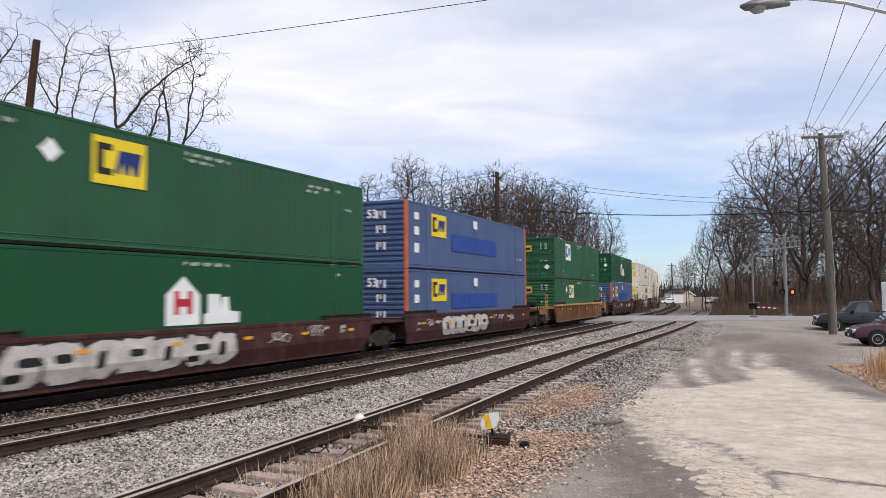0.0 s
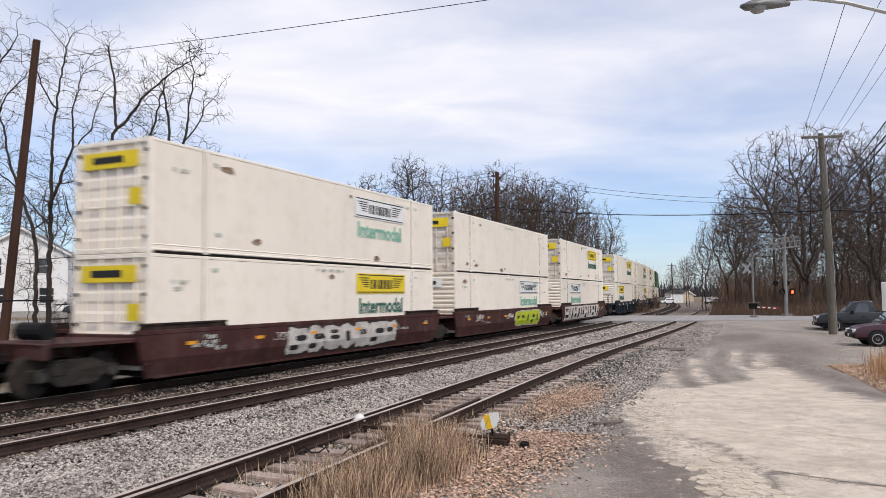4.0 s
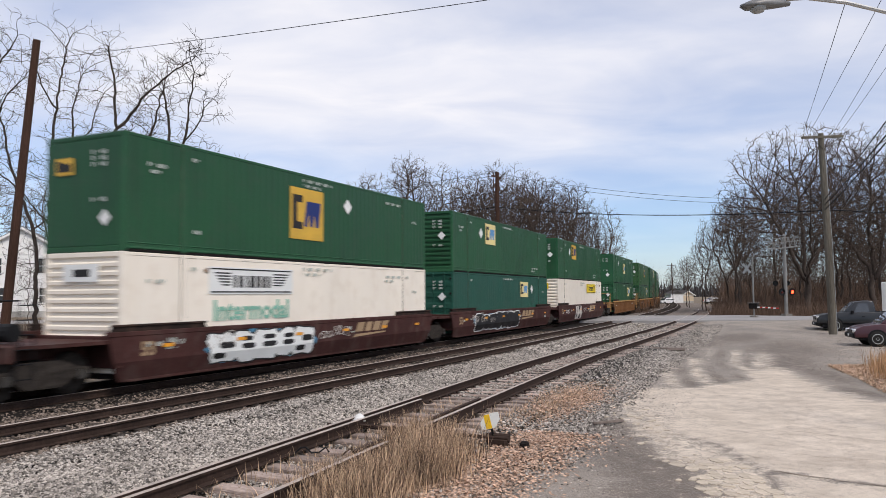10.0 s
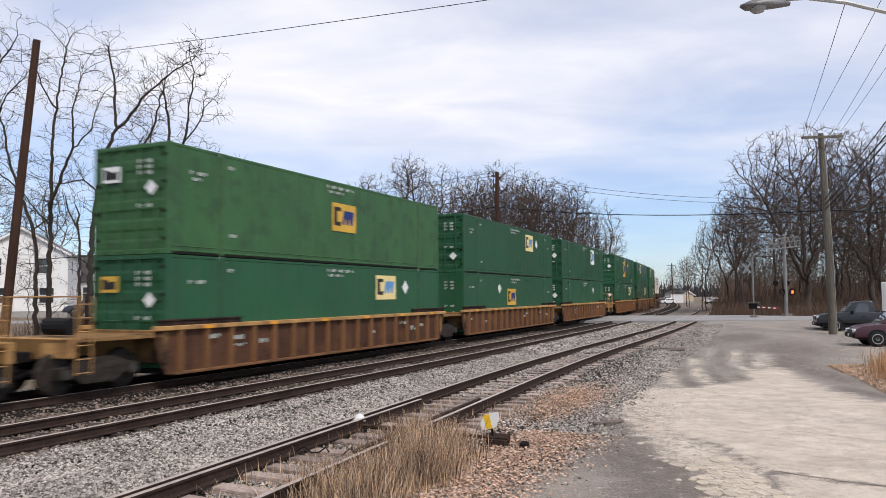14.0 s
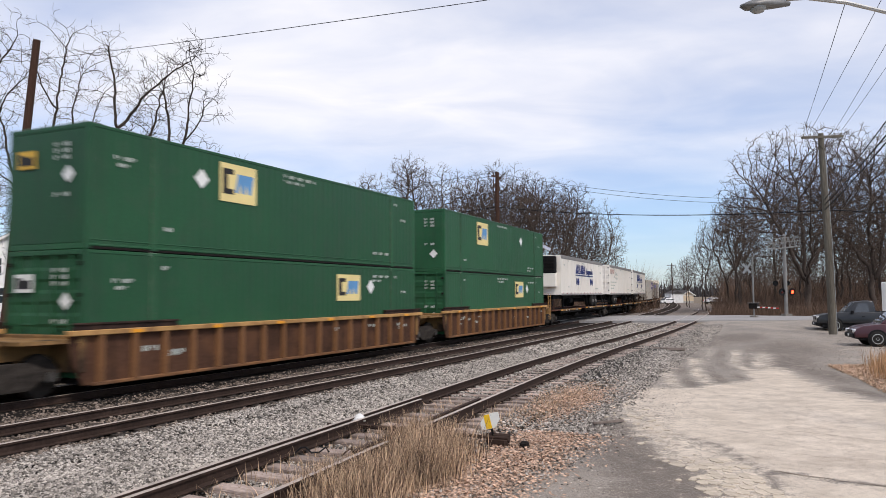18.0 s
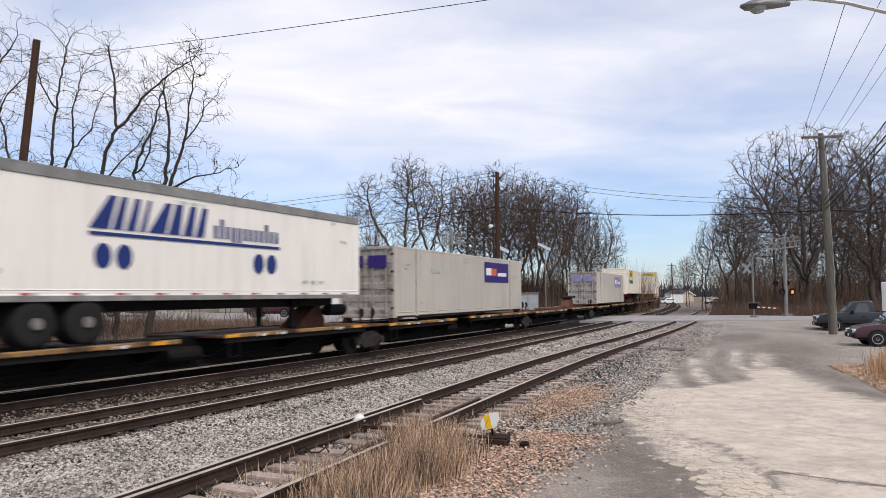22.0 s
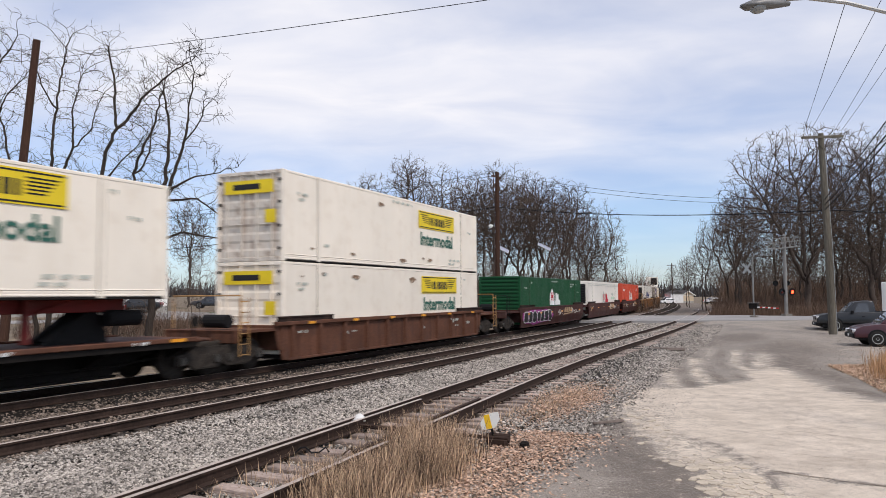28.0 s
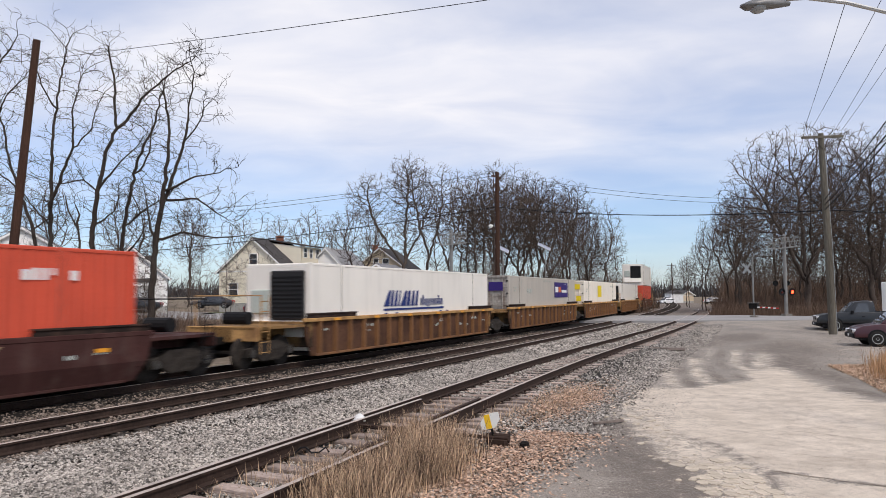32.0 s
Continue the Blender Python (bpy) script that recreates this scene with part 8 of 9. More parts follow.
# ---------- poles, wires, lamp ----------
M_POLE = mat("weathered_pole_timber", (0.120, 0.108, 0.088), 0.92, vary=0.25, scale=1.5, fine=12, stretch=(2, 2, 0.2), bump=0.5, bump_scale=20)
M_POLE2 = mat("brown_pole_timber", (0.062, 0.034, 0.025), 0.92, vary=0.25, scale=1.5, stretch=(2, 2, 0.2), bump=0.5)
M_WIRE = mat("black_cable", (0.02, 0.02, 0.022), 0.7, vary=0.1)
M_LAMP = mat("grey_lamp_housing", (0.20, 0.20, 0.20), 0.5, 0.3, vary=0.12)
M_LENS = mat("frosted_lamp_glass", (0.30, 0.32, 0.33), 0.25, vary=0.06, coat=0.4)

pl = thing("utility_pole", "leaning brown timber pole beyond the train", "utility pole", m=pose(-18.22, 31.0, -0.5))
part("shaft", Geo().line([(0, 0, -0.3), (0.55, 0, 6.5), (1.15, 0, 13.5)], [0.20, 0.18, 0.15], 12), M_POLE2, pl)
pr = thing("utility_pole", "grey weathered timber utility pole beside the lane", "utility pole", m=pose(22.75, 44.0, -0.35))
part("shaft", Geo().line([(0, 0, -0.3), (-0.1, 0, 6), (-0.28, 0, 11.9)], [0.23, 0.20, 0.16], 12), M_POLE, pr)
part("crossarm", Geo().cbox(-1.55, 1.55, -0.06, 0.06, -0.07, 0.07, 0.01), M_POLE, pr, m=pose(-0.27, -0.2, 11.65, 0, -5, 18))
for i, x in enumerate((-1.4, -0.9, 0.9, 1.4)):
    part("insulator", shared(("insulator",), M_LAMP, lambda g: g.revolve([(0.02, 0), (0.05, 0.03), (0.03, 0.07), (0.055, 0.1), (0.03, 0.16)], 2, 8)), None, pr, m=pose(-0.27 + x * 0.95, -0.2 + x * 0.3, 11.72 + x * 0.087))
part("cross_brace", Geo().tube((-0.9, -0.35, 11.5), (-0.25, -0.18, 10.9), 0.02, n=5).tube((0.4, -0.05, 11.6), (-0.2, -0.18, 10.9), 0.02, n=5), M_STEEL, pr)
part("ground_wire", Geo().line([(0.2, -0.12, 0), (0.12, -0.12, 5), (-0.1, -0.1, 11)], 0.015, 5), M_ALU, pr)
pm = thing("utility_pole", "dark timber utility pole behind the crossing", "utility pole", m=pose(4.78, 66.0, -0.1))
part("shaft", Geo().line([(0, 0, -0.3), (0.04, 0, 7), (0.08, 0, 13.1)], [0.24, 0.21, 0.17], 12), M_POLE2, pm)
part("crossarm", Geo().cbox(-0.9, 0.9, -0.06, 0.06, 12.6, 12.75, 0.01), M_POLE2, pm, m=pose(0, 0, 0, 0, 0, 60))
part("camera_arm", Geo().tube((0, 0, 8.2), (-0.55, -0.1, 8.45), 0.03, n=6), M_ALU, pm)
part("camera_dome", Geo().revolve([(0.02, 0.14), (0.16, 0.1), (0.2, 0.0), (0.14, -0.12), (0.04, -0.18)], 2, 12, (-0.55, -0.1, 8.3)), M_WDEC, pm, "white camera dome", smooth=True)
pf = thing("utility_pole", "distant utility pole along the line", "utility pole", m=pose(58.0, 190, 0))
part("shaft", Geo().tube((0, 0, -1), (0, 0, 9.8), 0.2, 0.14), M_POLE2, pf)
part("crossarm", Geo().cbox(-1.2, 1.2, -0.06, 0.06, 9.2, 9.35), M_POLE2, pf)


def wire(label, a, b, sag, r=0.012):
    a, b = Vector(a), Vector(b)
    pts = [a.lerp(b, i / 14) - Vector((0, 0, sag * 4 * (i / 14) * (1 - i / 14))) for i in range(15)]
    return thing("cable", label, "cable", group="overhead cables", geo=Geo().line(pts, r, 5), material=M_WIRE)


wire("thin overhead cable from the leaning pole", (-17.12, 31.0, 12.15), (10.0, 14.5, 9.28), 0.12, 0.011)
wire("overhead cable behind the line", (-60, 74, 9.1), (4.8, 66, 13.0), 1.2, 0.018)
wire("overhead cable behind the line", (-60, 74, 8.8), (4.8, 66, 12.7), 1.3, 0.018)
wire("thin overhead cable behind the line", (-60, 76, 8.0), (4.8, 66, 11.2), 1.3, 0.012)
wire("thick black cable behind the line", (-60, 74, 5.4), (4.8, 66, 9.9), 1.2, 0.035)
wire("overhead cable over the crossing", (4.8, 66, 12.9), (44, 80, 12.6), 1.2, 0.018)
wire("overhead cable over the crossing", (4.8, 66, 12.6), (44, 80, 12.2), 1.3, 0.018)
wire("thick black cable over the crossing", (4.8, 66, 9.9), (23, 44.2, 7.0), 0.5, 0.032)
wire("thick black cable beside the lane", (22.6, 44, 7.0), (60, 50, 7.6), 0.5, 0.03)
for k, (x, z, end) in enumerate(((-1.33, 11.5, (5.9, 8.0, 9.6)), (-0.85, 11.55, (9.25, 11.0, 11.3)), (0.85, 11.7, (13.1, 18.0, 11.9)), (1.33, 11.75, (13.65, 18.0, 11.6)))):
    wire("overhead cable from the lane pole", (22.48 + x, 43.8 + x * 0.3, z), end, 0.12, 0.010)
for k, (za, end, r) in enumerate(((7.6, (14.0, 18, 10.6), 0.022), (7.3, (14.3, 18, 10.2), 0.03), (7.0, (14.0, 18, 9.6), 0.03))):
    wire("bundled black cable from the lane pole", (22.5, 43.9, za), end, 0.25, r)

sl = thing("street_lamp", "grey cobra-head street lamp on a long arm", "street lamp", m=pose(9.2, 12.3, -0.3))
part("pole", Geo().tube((0, 0, -0.1), (0, 0, 7.1), 0.11, 0.08, 12), M_ALU, sl)
part("arm", Geo().line([(0, 0, 6.4), (-0.7, -0.05, 6.75), (-1.6, -0.12, 7.02), (-2.5, -0.18, 7.22), (-3.2, -0.24, 7.28), (-3.55, -0.27, 7.25)], 0.035, 8), M_ALU, sl)
part("lamp_head", Geo().add([(x, y, z) for x, w, z0, z1 in ((0.30, 0.05, 0.02, 0.10), (0.12, 0.10, -0.01, 0.13), (-0.15, 0.15, -0.03, 0.14), (-0.38, 0.14, -0.03, 0.10), (-0.50, 0.06, 0.0, 0.05))
                             for y, z in ((-w, z0 + 0.03), (-w * 0.7, z1 - 0.02), (0, z1), (w * 0.7, z1 - 0.02), (w, z0 + 0.03), (0, z0))],
                            [(i * 6 + j, i * 6 + (j + 1) % 6, (i + 1) * 6 + (j + 1) % 6, (i + 1) * 6 + j) for i in range(4) for j in range(6)] + [tuple(range(6)), tuple(range(24, 30))]), M_LAMP, sl, m=pose(-3.80, -0.3, 7.10), smooth=True)
part("lens", Geo().revolve([(0.14, 0.02), (0.13, -0.03), (0.09, -0.075), (0.03, -0.095)], 2, 14), M_LENS, sl, m=pose(-4.02, -0.3, 7.10), smooth=True)

# ---------- crossing signals ----------
M_MAST = mat("grey_aluminium_mast", (0.24, 0.235, 0.225), 0.55, 0.4, vary=0.15, spots=(0.25, 0.22, 0.19), spot_amount=0.3)
M_REDON = mat("lit_red_lens", (0.6, 0.02, 0.01), 0.3, emit=(1.0, 0.07, 0.02, 6.0))
M_REDOFF = mat("dark_red_lens", (0.06, 0.008, 0.006), 0.2, vary=0.1, coat=0.5)
M_SIGNW = mat("white_sign_sheet", (0.72, 0.72, 0.70), 0.5, vary=0.06)
M_BASE = mat("weathered_concrete", (0.20, 0.185, 0.165), 0.9, vary=0.25, scale=4)
M_GATER = mat("red_gate_stripe", (0.45, 0.03, 0.025), 0.5, vary=0.1)


def lamp_pair(parent, x, z, lit=None, spread=0.55):
    part("lamp_bar", Geo().tube((-spread - 0.1, 0, 0), (spread + 0.1, 0, 0), 0.035, n=8), M_MAST, parent, m=pose(x, 0, z))
    for i, dx in enumerate((-spread, spread)):
        b = part("lamp_backing", shared(("lamp_backing",), M_BLACK, lambda g: g.tube((0, -0.06, 0), (0, -0.02, 0), 0.36, n=20).tube((0, -0.04, 0), (0, 0.2, 0), 0.2, 0.14, 14)), None, parent, m=pose(x + dx, -0.1, z))
        part("lamp_hood", shared(("lamp_hood",), M_BLACK, lambda g: g.add([(0.19 * math.cos(a), y, 0.19 * math.sin(a)) for y in (-0.22, -0.06) for a in [math.pi * k / 8 for k in range(9)]], [(k, k + 1, k + 10, k + 9) for k in range(8)])), None, b)
        part("lens", shared(("signal_lens",), M_REDON if lit == i else M_REDOFF, lambda g: g.revolve([(0.16, 0), (0.13, -0.03), (0.05, -0.045)], 1, 16, (0, -0.07, 0))), None, b)


def crossbuck(parent, x, z, y=-0.12):
    for a in (45, -45):
        part("crossbuck_blade", shared(("crossbuck_blade",), M_ALU, lambda g: g.cbox(-0.6, 0.6, -0.01, 0.01, -0.11, 0.11, 0.005)), None, parent, "white crossing blade", m=pose(x, y, z, 0, 0, -26) @ pose(0, -0.02 if a > 0 else 0, 0, 0, a, 0))


def cantilever(label, x, y, z, h, reach, turn, lit, lamps_z, lampx=0.0):
    c = thing("crossing_signal", label, "crossing signal", m=pose(x, y, z, 0, 0, turn))
    part("base", Geo().cbox(-0.38, 0.38, -0.38, 0.38, -0.3, 0.08, 0.04), M_BASE, c, "concrete base")
    part("mast", Geo().tube((0, 0, 0), (0, 0, h), 0.17, 0.15, 14), M_MAST, c)
    part("walkway", Geo().cbox(-0.8, reach, -0.35, 0.35, h - 1.2, h - 1.14), M_MAST, c, m=pose(0, 0, 0, 0, -6, 0))
    g = Geo()
    for yy in (-0.35, 0.35):
        for zz in (h - 1.1, h - 0.6, h - 0.15):
            g.tube((-0.8, yy, zz), (reach, yy, zz), 0.028, n=5)
        for k in range(6):
            xx = -0.8 + (reach + 0.8) * k / 5
            g.tube((xx, yy, h - 1.15), (xx, yy, h - 0.15), 0.024, n=5)
            if k < 5:
                g.tube((xx, yy, h - 1.1), (xx + (reach + 0.8) / 5, yy, h - 0.15), 0.02, n=5)
    part("guard_frame", g, M_MAST, c, m=pose(0, 0, 0, 0, -6, 0))
    lamp_pair(c, lampx, lamps_z, lit)
    part("bell", Geo().revolve([(0.02, 0.12), (0.16, 0.08), (0.2, 0.0), (0.2, -0.04)], 2, 12, (0, 0, h + 0.1)), M_MAST, c)
    return c


sg = cantilever("grey mast signal with red flashing lamps beside the crossing", 33.3, 73.0, 0.0, 7.6, 2.2, 12, 1, 2.2, 0.05)
for i, dx in enumerate((-1.0, 0.3)):
    part("side_lamp", shared(("side_lamp",), M_BLACK, lambda g: g.tube((0, 0, 0), (0.3, 0.5, 0), 0.26, 0.15, 14)), None, sg, m=pose(dx - 0.1, 0, 3.05))
sgl = cantilever("grey mast signal behind the crossing beyond the train", 0.75, 70.0, 0.4, 7.6, 3.4, 62, None, 2.4)
xb = thing("crossing_gate", "crossing mast with white crossbuck and lowered striped arm", "crossing gate", m=pose(27.25, 66.0, 0.0, 0, 0, -38))
part("mast", Geo().tube((0, 0, 0), (0, 0, 5.3), 0.07, n=10), M_MAST, xb)
part("base", Geo().cbox(-0.3, 0.3, -0.3, 0.3, -0.2, 0.15, 0.04), M_BASE, xb)
crossbuck(xb, -0.45, 4.3)
part("side_arm", Geo().tube((0, 0, 4.75), (0.85, 0, 4.8), 0.025, n=6), M_MAST, xb)
part("mechanism_box", Geo().cbox(-0.35, 0.35, -0.3, 0.3, 0.75, 1.25, 0.04), M_STEEL, xb)
part("step_frame", Geo().line([(-0.45, -0.35, 1.25), (0.45, -0.35, 1.25), (0.45, 0.35, 1.25), (-0.45, 0.35, 1.25)], 0.02, 5), M_MAST, xb)
for k in range(8):
    part("gate_arm", shared(("gate_arm",), M_GATER if k % 2 else M_SIGNW, lambda g: g.cbox(0, 0.22, -0.03, 0.03, -0.05, 0.05, 0.01)), None, xb, "striped gate arm section", m=pose(0.35 + 0.22 * k, -0.2, 0.88 - 0.012 * k))
m2 = thing("crossing_gate", "crossing mast with crossbuck behind the line", "crossing gate", m=pose(4.55, 80.0, 0.5))
part("mast", Geo().tube((0, 0, 0), (0, 0, 6.3), 0.08, n=10), M_MAST, m2)
part("crossarm", Geo().tube((-0.9, 0, 5.0), (0.9, 0, 5.0), 0.04, n=6), M_MAST, m2)
for label, x, y, z, tx in (("grey post with tilted solar panel behind the crossing", 6.0, 75.0, 6.55, 0), ("grey post with tilted solar panel in the wood edge", 11.2, 82.0, 7.15, 0.4)):
    so_p = thing("solar_panel_post", label, "solar panel", m=pose(x, y, 0.3))
    part("post", Geo().tube((0, 0, 0), (0, 0, z - 0.3), 0.06, n=8), M_MAST, so_p)
    pn = part("panel_frame", Geo().cbox(-0.85, 0.65, -0.5, 0.5, -0.03, 0.03, 0.01), M_ALU, so_p, m=pose(0, 0, z - 0.15, 24, 26, 0))
    part("solar_cells", Geo().box(-0.8, 0.6, -0.45, 0.45, 0.031, 0.036), mat("solar_cell_blue", (0.35, 0.38, 0.45), 0.15, 0.3, vary=0.1), pn)
cb = thing("signal_cabinet", "grey steel signal cabinet beside the crossing", "cabinet", m=pose(7.4, 66.5, 0.1))
part("body", Geo().cbox(-0.95, 0.95, -0.7, 0.7, 0.0, 2.1, 0.04), M_MAST, cb)
part("roof", Geo().cbox(-1.0, 1.0, -0.75, 0.75, 2.1, 2.2, 0.03), M_MAST, cb)
for x in (-0.9, 0.03):
    part("door", Geo().cbox(x, x + 0.87, -0.73, -0.70, 0.2, 1.95, 0.01), M_ALU, cb)
# ---------- houses beyond the line ----------
M_SIDY = mat("cream_yellow_siding", (0.76, 0.69, 0.55), 0.7, vary=0.05, scale=0.6)
M_SIDW = mat("white_siding", (0.80, 0.79, 0.77), 0.7, vary=0.05, scale=0.6)
M_SIDT = mat("tan_siding", (0.56, 0.46, 0.33), 0.7, vary=0.06)
M_ROOFD = mat("dark_shingle_roof", (0.07, 0.065, 0.065), 0.9, vary=0.25, scale=2, fine=14, bump=0.4)
M_ROOFG = mat("grey_shingle_roof", (0.20, 0.20, 0.21), 0.9, vary=0.2, scale=2, fine=14, bump=0.4)
M_ROOFL = mat("pale_grey_shingle_roof", (0.40, 0.40, 0.41), 0.9, vary=0.15, scale=2, fine=14, bump=0.4)
M_BRICK = mat("red_chimney_brick", (0.22, 0.09, 0.06), 0.9, vary=0.25, scale=4)
M_FOUND = mat("concrete_foundation", (0.36, 0.35, 0.33), 0.9, vary=0.1)


def siding_wall(g, x0, x1, z0, z1, y, peak=None, board=0.2):
    """A wall of lapped boards facing -y; with a peak it runs up into a gable."""
    n = int((z1 - z0) / board)
    rows = [(z0 + (z1 - z0) * i / n, x0, x1) for i in range(n + 1)]
    if peak:
        k = int((peak - z1) / board)
        for i in range(1, k + 1):
            t = i / k * 0.995
            rows.append((z1 + (peak - z1) * t, x0 + (x1 - x0) * 0.5 * t, x1 - (x1 - x0) * 0.5 * t))
    v, f = [], []
    for (a, l0, r0), (b, l1, r1) in zip(rows, rows[1:]):
        v += [(l0, y - 0.025, a), (r0, y - 0.025, a), (l1, y, b), (r1, y, b)]
    n = len(v) // 2
    f = [(2 * i, 2 * i + 1, 2 * i + 3, 2 * i + 2) for i in range(n - 1)]
    g.add(v, f)
    return g


def window(parent, x, z, w, h, m, name="window"):
    f = part(name, Geo().cbox(-w / 2 - 0.09, w / 2 + 0.09, -0.06, 0.03, -0.09, 0.0).cbox(-w / 2 - 0.09, w / 2 + 0.09, -0.06, 0.03, h, h + 0.09).cbox(-w / 2 - 0.09, -w / 2, -0.06, 0.03, 0, h).cbox(w / 2, w / 2 + 0.09, -0.06, 0.03, 0, h).cbox(-w / 2, w / 2, -0.05, 0.0, h * 0.48, h * 0.53),
             M_SIDW, parent, m=m @ pose(x, 0, z))
    part("pane", Geo().box(-w / 2, w / 2, -0.02, -0.01, 0, h), GLASS, f)
    return f


def house(label, x, y, z, turn, w, d, eave, ridge, siding, roof, wins_front=(), wins_side=(), over=0.35, dormer=None, chimney=None, door=None, band=True):
    """Gabled house: gable end of width w faces -y, ridge runs back d metres."""
    h = thing("house", label, "house", m=pose(x, y, z, 0, 0, turn), group="houses beyond the line")
    part("foundation", Geo().cbox(-w / 2 - 0.02, w / 2 + 0.02, 0.03, d + 0.02, -0.8, 0.45, 0.02), M_FOUND, h)
    part("wall_core", Geo().prism([(-w / 2 + 0.03, 0.4), (w / 2 - 0.03, 0.4), (w / 2 - 0.03, eave), (0, ridge - 0.05), (-w / 2 + 0.03, eave)], 1, 0.04, d - 0.04), siding, h)
    part("gable_wall", siding_wall(Geo(), -w / 2, w / 2, 0.4, eave, 0, ridge), siding, h)
    part("side_wall", siding_wall(Geo(), 0, d, 0.4, eave, 0), siding, h, m=pose(w / 2, 0, 0, 0, 0, 90))
    part("side_wall", siding_wall(Geo(), 0, d, 0.4, eave, 0), siding, h, m=pose(-w / 2, d, 0, 0, 0, -90))
    if band:
        part("belt_trim", Geo().cbox(-w / 2 - 0.05, w / 2 + 0.05, -0.05, 0.02, eave - 0.12, eave + 0.02), M_SIDW, h)
    sl = (ridge - eave) / (w / 2)
    for sgn in (-1, 1):
        xe = sgn * (w / 2 + over)
        part("roof", Geo().prism([(0, ridge + 0.02), (xe, eave - sl * over + 0.02), (xe, eave - sl * over + 0.16), (0, ridge + 0.18)], 1, -over, d + over), roof, h)
        part("rake_board", Geo().prism([(0, ridge - 0.12), (xe, eave - sl * over - 0.12), (xe, eave - sl * over + 0.10), (0, ridge + 0.10)], 1, -over - 0.03, -over - 0.001), M_SIDW, h)
    for wx, wz, ww, wh in wins_front:
        window(h, wx, wz, ww, wh, pose(0, -0.02, 0))
    for wy, wz, ww, wh in wins_side:
        window(h, wy, wz, ww, wh, pose(w / 2 + 0.02, 0, 0, 0, 0, 90))
    if dormer:
        y0, y1, zt, wins = dormer
        b = part("dormer", Geo().prism([(0.1, ridge - 0.3), (w / 2 + 0.02, zt - 0.3), (w / 2 + 0.02, eave - 0.1), (0.1, eave - 0.1)], 1, y0, y1), siding, h)
        part("dormer_roof", Geo().prism([(0, ridge + 0.03), (w / 2 + 0.5, zt - 0.22), (w / 2 + 0.5, zt - 0.06), (0, ridge + 0.2)], 1, y0 - 0.2, y1 + 0.2), roof, b)
        part("dormer_wall", siding_wall(Geo(), y0, y1, eave - 0.2, zt - 0.25, 0), siding, b, m=pose(w / 2 + 0.06, 0, 0, 0, 0, 90))
        for wy, ww in wins:
            window(h, wy, zt - 1.55, ww, 1.1, pose(w / 2 + 0.08, 0, 0, 0, 0, 90))
    if chimney:
        part("chimney", Geo().cbox(chimney[0] - 0.4, chimney[0] + 0.4, chimney[1] - 0.3, chimney[1] + 0.3, eave, ridge + 0.7, 0.03).cbox(chimney[0] - 0.46, chimney[0] + 0.46, chimney[1] - 0.36, chimney[1] + 0.36, ridge + 0.55, ridge + 0.68), M_BRICK, h)
    if door:
        dy, side = door
        mm = pose(w / 2 + 0.02, 0, 0, 0, 0, 90) if side else pose(0, -0.02, 0)
        part("door", Geo().cbox(dy - 0.48, dy + 0.48, -0.05, 0.0, 0.5, 2.6, 0.01), M_SIDW, h, m=mm)
        part("porch", Geo().cbox(dy - 1.5, dy + 1.5, -1.7, -0.05, 0.1, 0.48, 0.02), M_FOUND, h, m=mm)
        part("porch_roof", Geo().prism([(dy - 1.6, 2.75), (dy + 1.6, 2.75), (dy + 1.6, 2.9), (dy - 1.6, 2.9)], 1, -1.8, 0), M_SIDW, h, m=mm)
        for q in (-1.4, 0.0, 1.4):
            part("porch_post", Geo().cbox(dy + q - 0.05, dy + q + 0.05, -1.65, -1.55, 0.48, 2.76, 0.01), M_SIDW, h, m=mm)
        part("porch_rail", Geo().cbox(dy - 1.45, dy + 1.45, -1.65, -1.6, 1.3, 1.38), M_SIDW, h, m=mm)
    return h


house("cream-yellow house with steep gable and rear dormer", -23.0, 90.5, 0.95, -16, 9.2, 9.4, 4.3, 8.2, M_SIDY, M_ROOFD, ((-2.6, 1.3, 1.1, 1.5), (1.5, 1.8, 1.0, 1.2), (0.1, 5.1, 0.9, 1.2)), ((7.6, 1.7, 0.7, 1.3),), dormer=(3.6, 9.2, 7.6, ((4.6, 0.8), (6.2, 0.7), (8.0, 0.8))), chimney=(0.6, 5.6), door=(3.2, True))
house("white house with pale grey roof behind a fence", -15.2, 97.0, 0.9, -14, 6.6, 9, 3.9, 7.4, M_SIDW, M_ROOFL, ((-1.2, 1.3, 1.0, 1.3),), ())
garage = house("tan gabled garage with white door", -7.5, 85.0, 0.55, -14, 6.4, 7.0, 3.2, 5.1, M_SIDT, M_ROOFG, ((0.0, 3.4, 0.5, 0.7),), ((3.0, 1.2, 0.7, 1.0),))
part("garage_door", Geo().cbox(-2.2, 2.2, -0.06, -0.01, 0.1, 2.5, 0.02), M_SIDW, garage)
for k in range(4):
    part("door_panel", Geo().cbox(-2.1, 2.1, -0.08, -0.06, 0.16 + k * 0.58, 0.66 + k * 0.58, 0.02), M_SIDW, garage)
ha = house("tan house with arched gable window and brick chimney", -9.3, 110.0, 1.2, -12, 7.6, 9, 5.0, 7.9, M_SIDT, M_ROOFD, ((-0.6, 5.2, 0.7, 1.2), (0.9, 5.0, 0.9, 1.3)), (), chimney=(-1.6, 3.0))
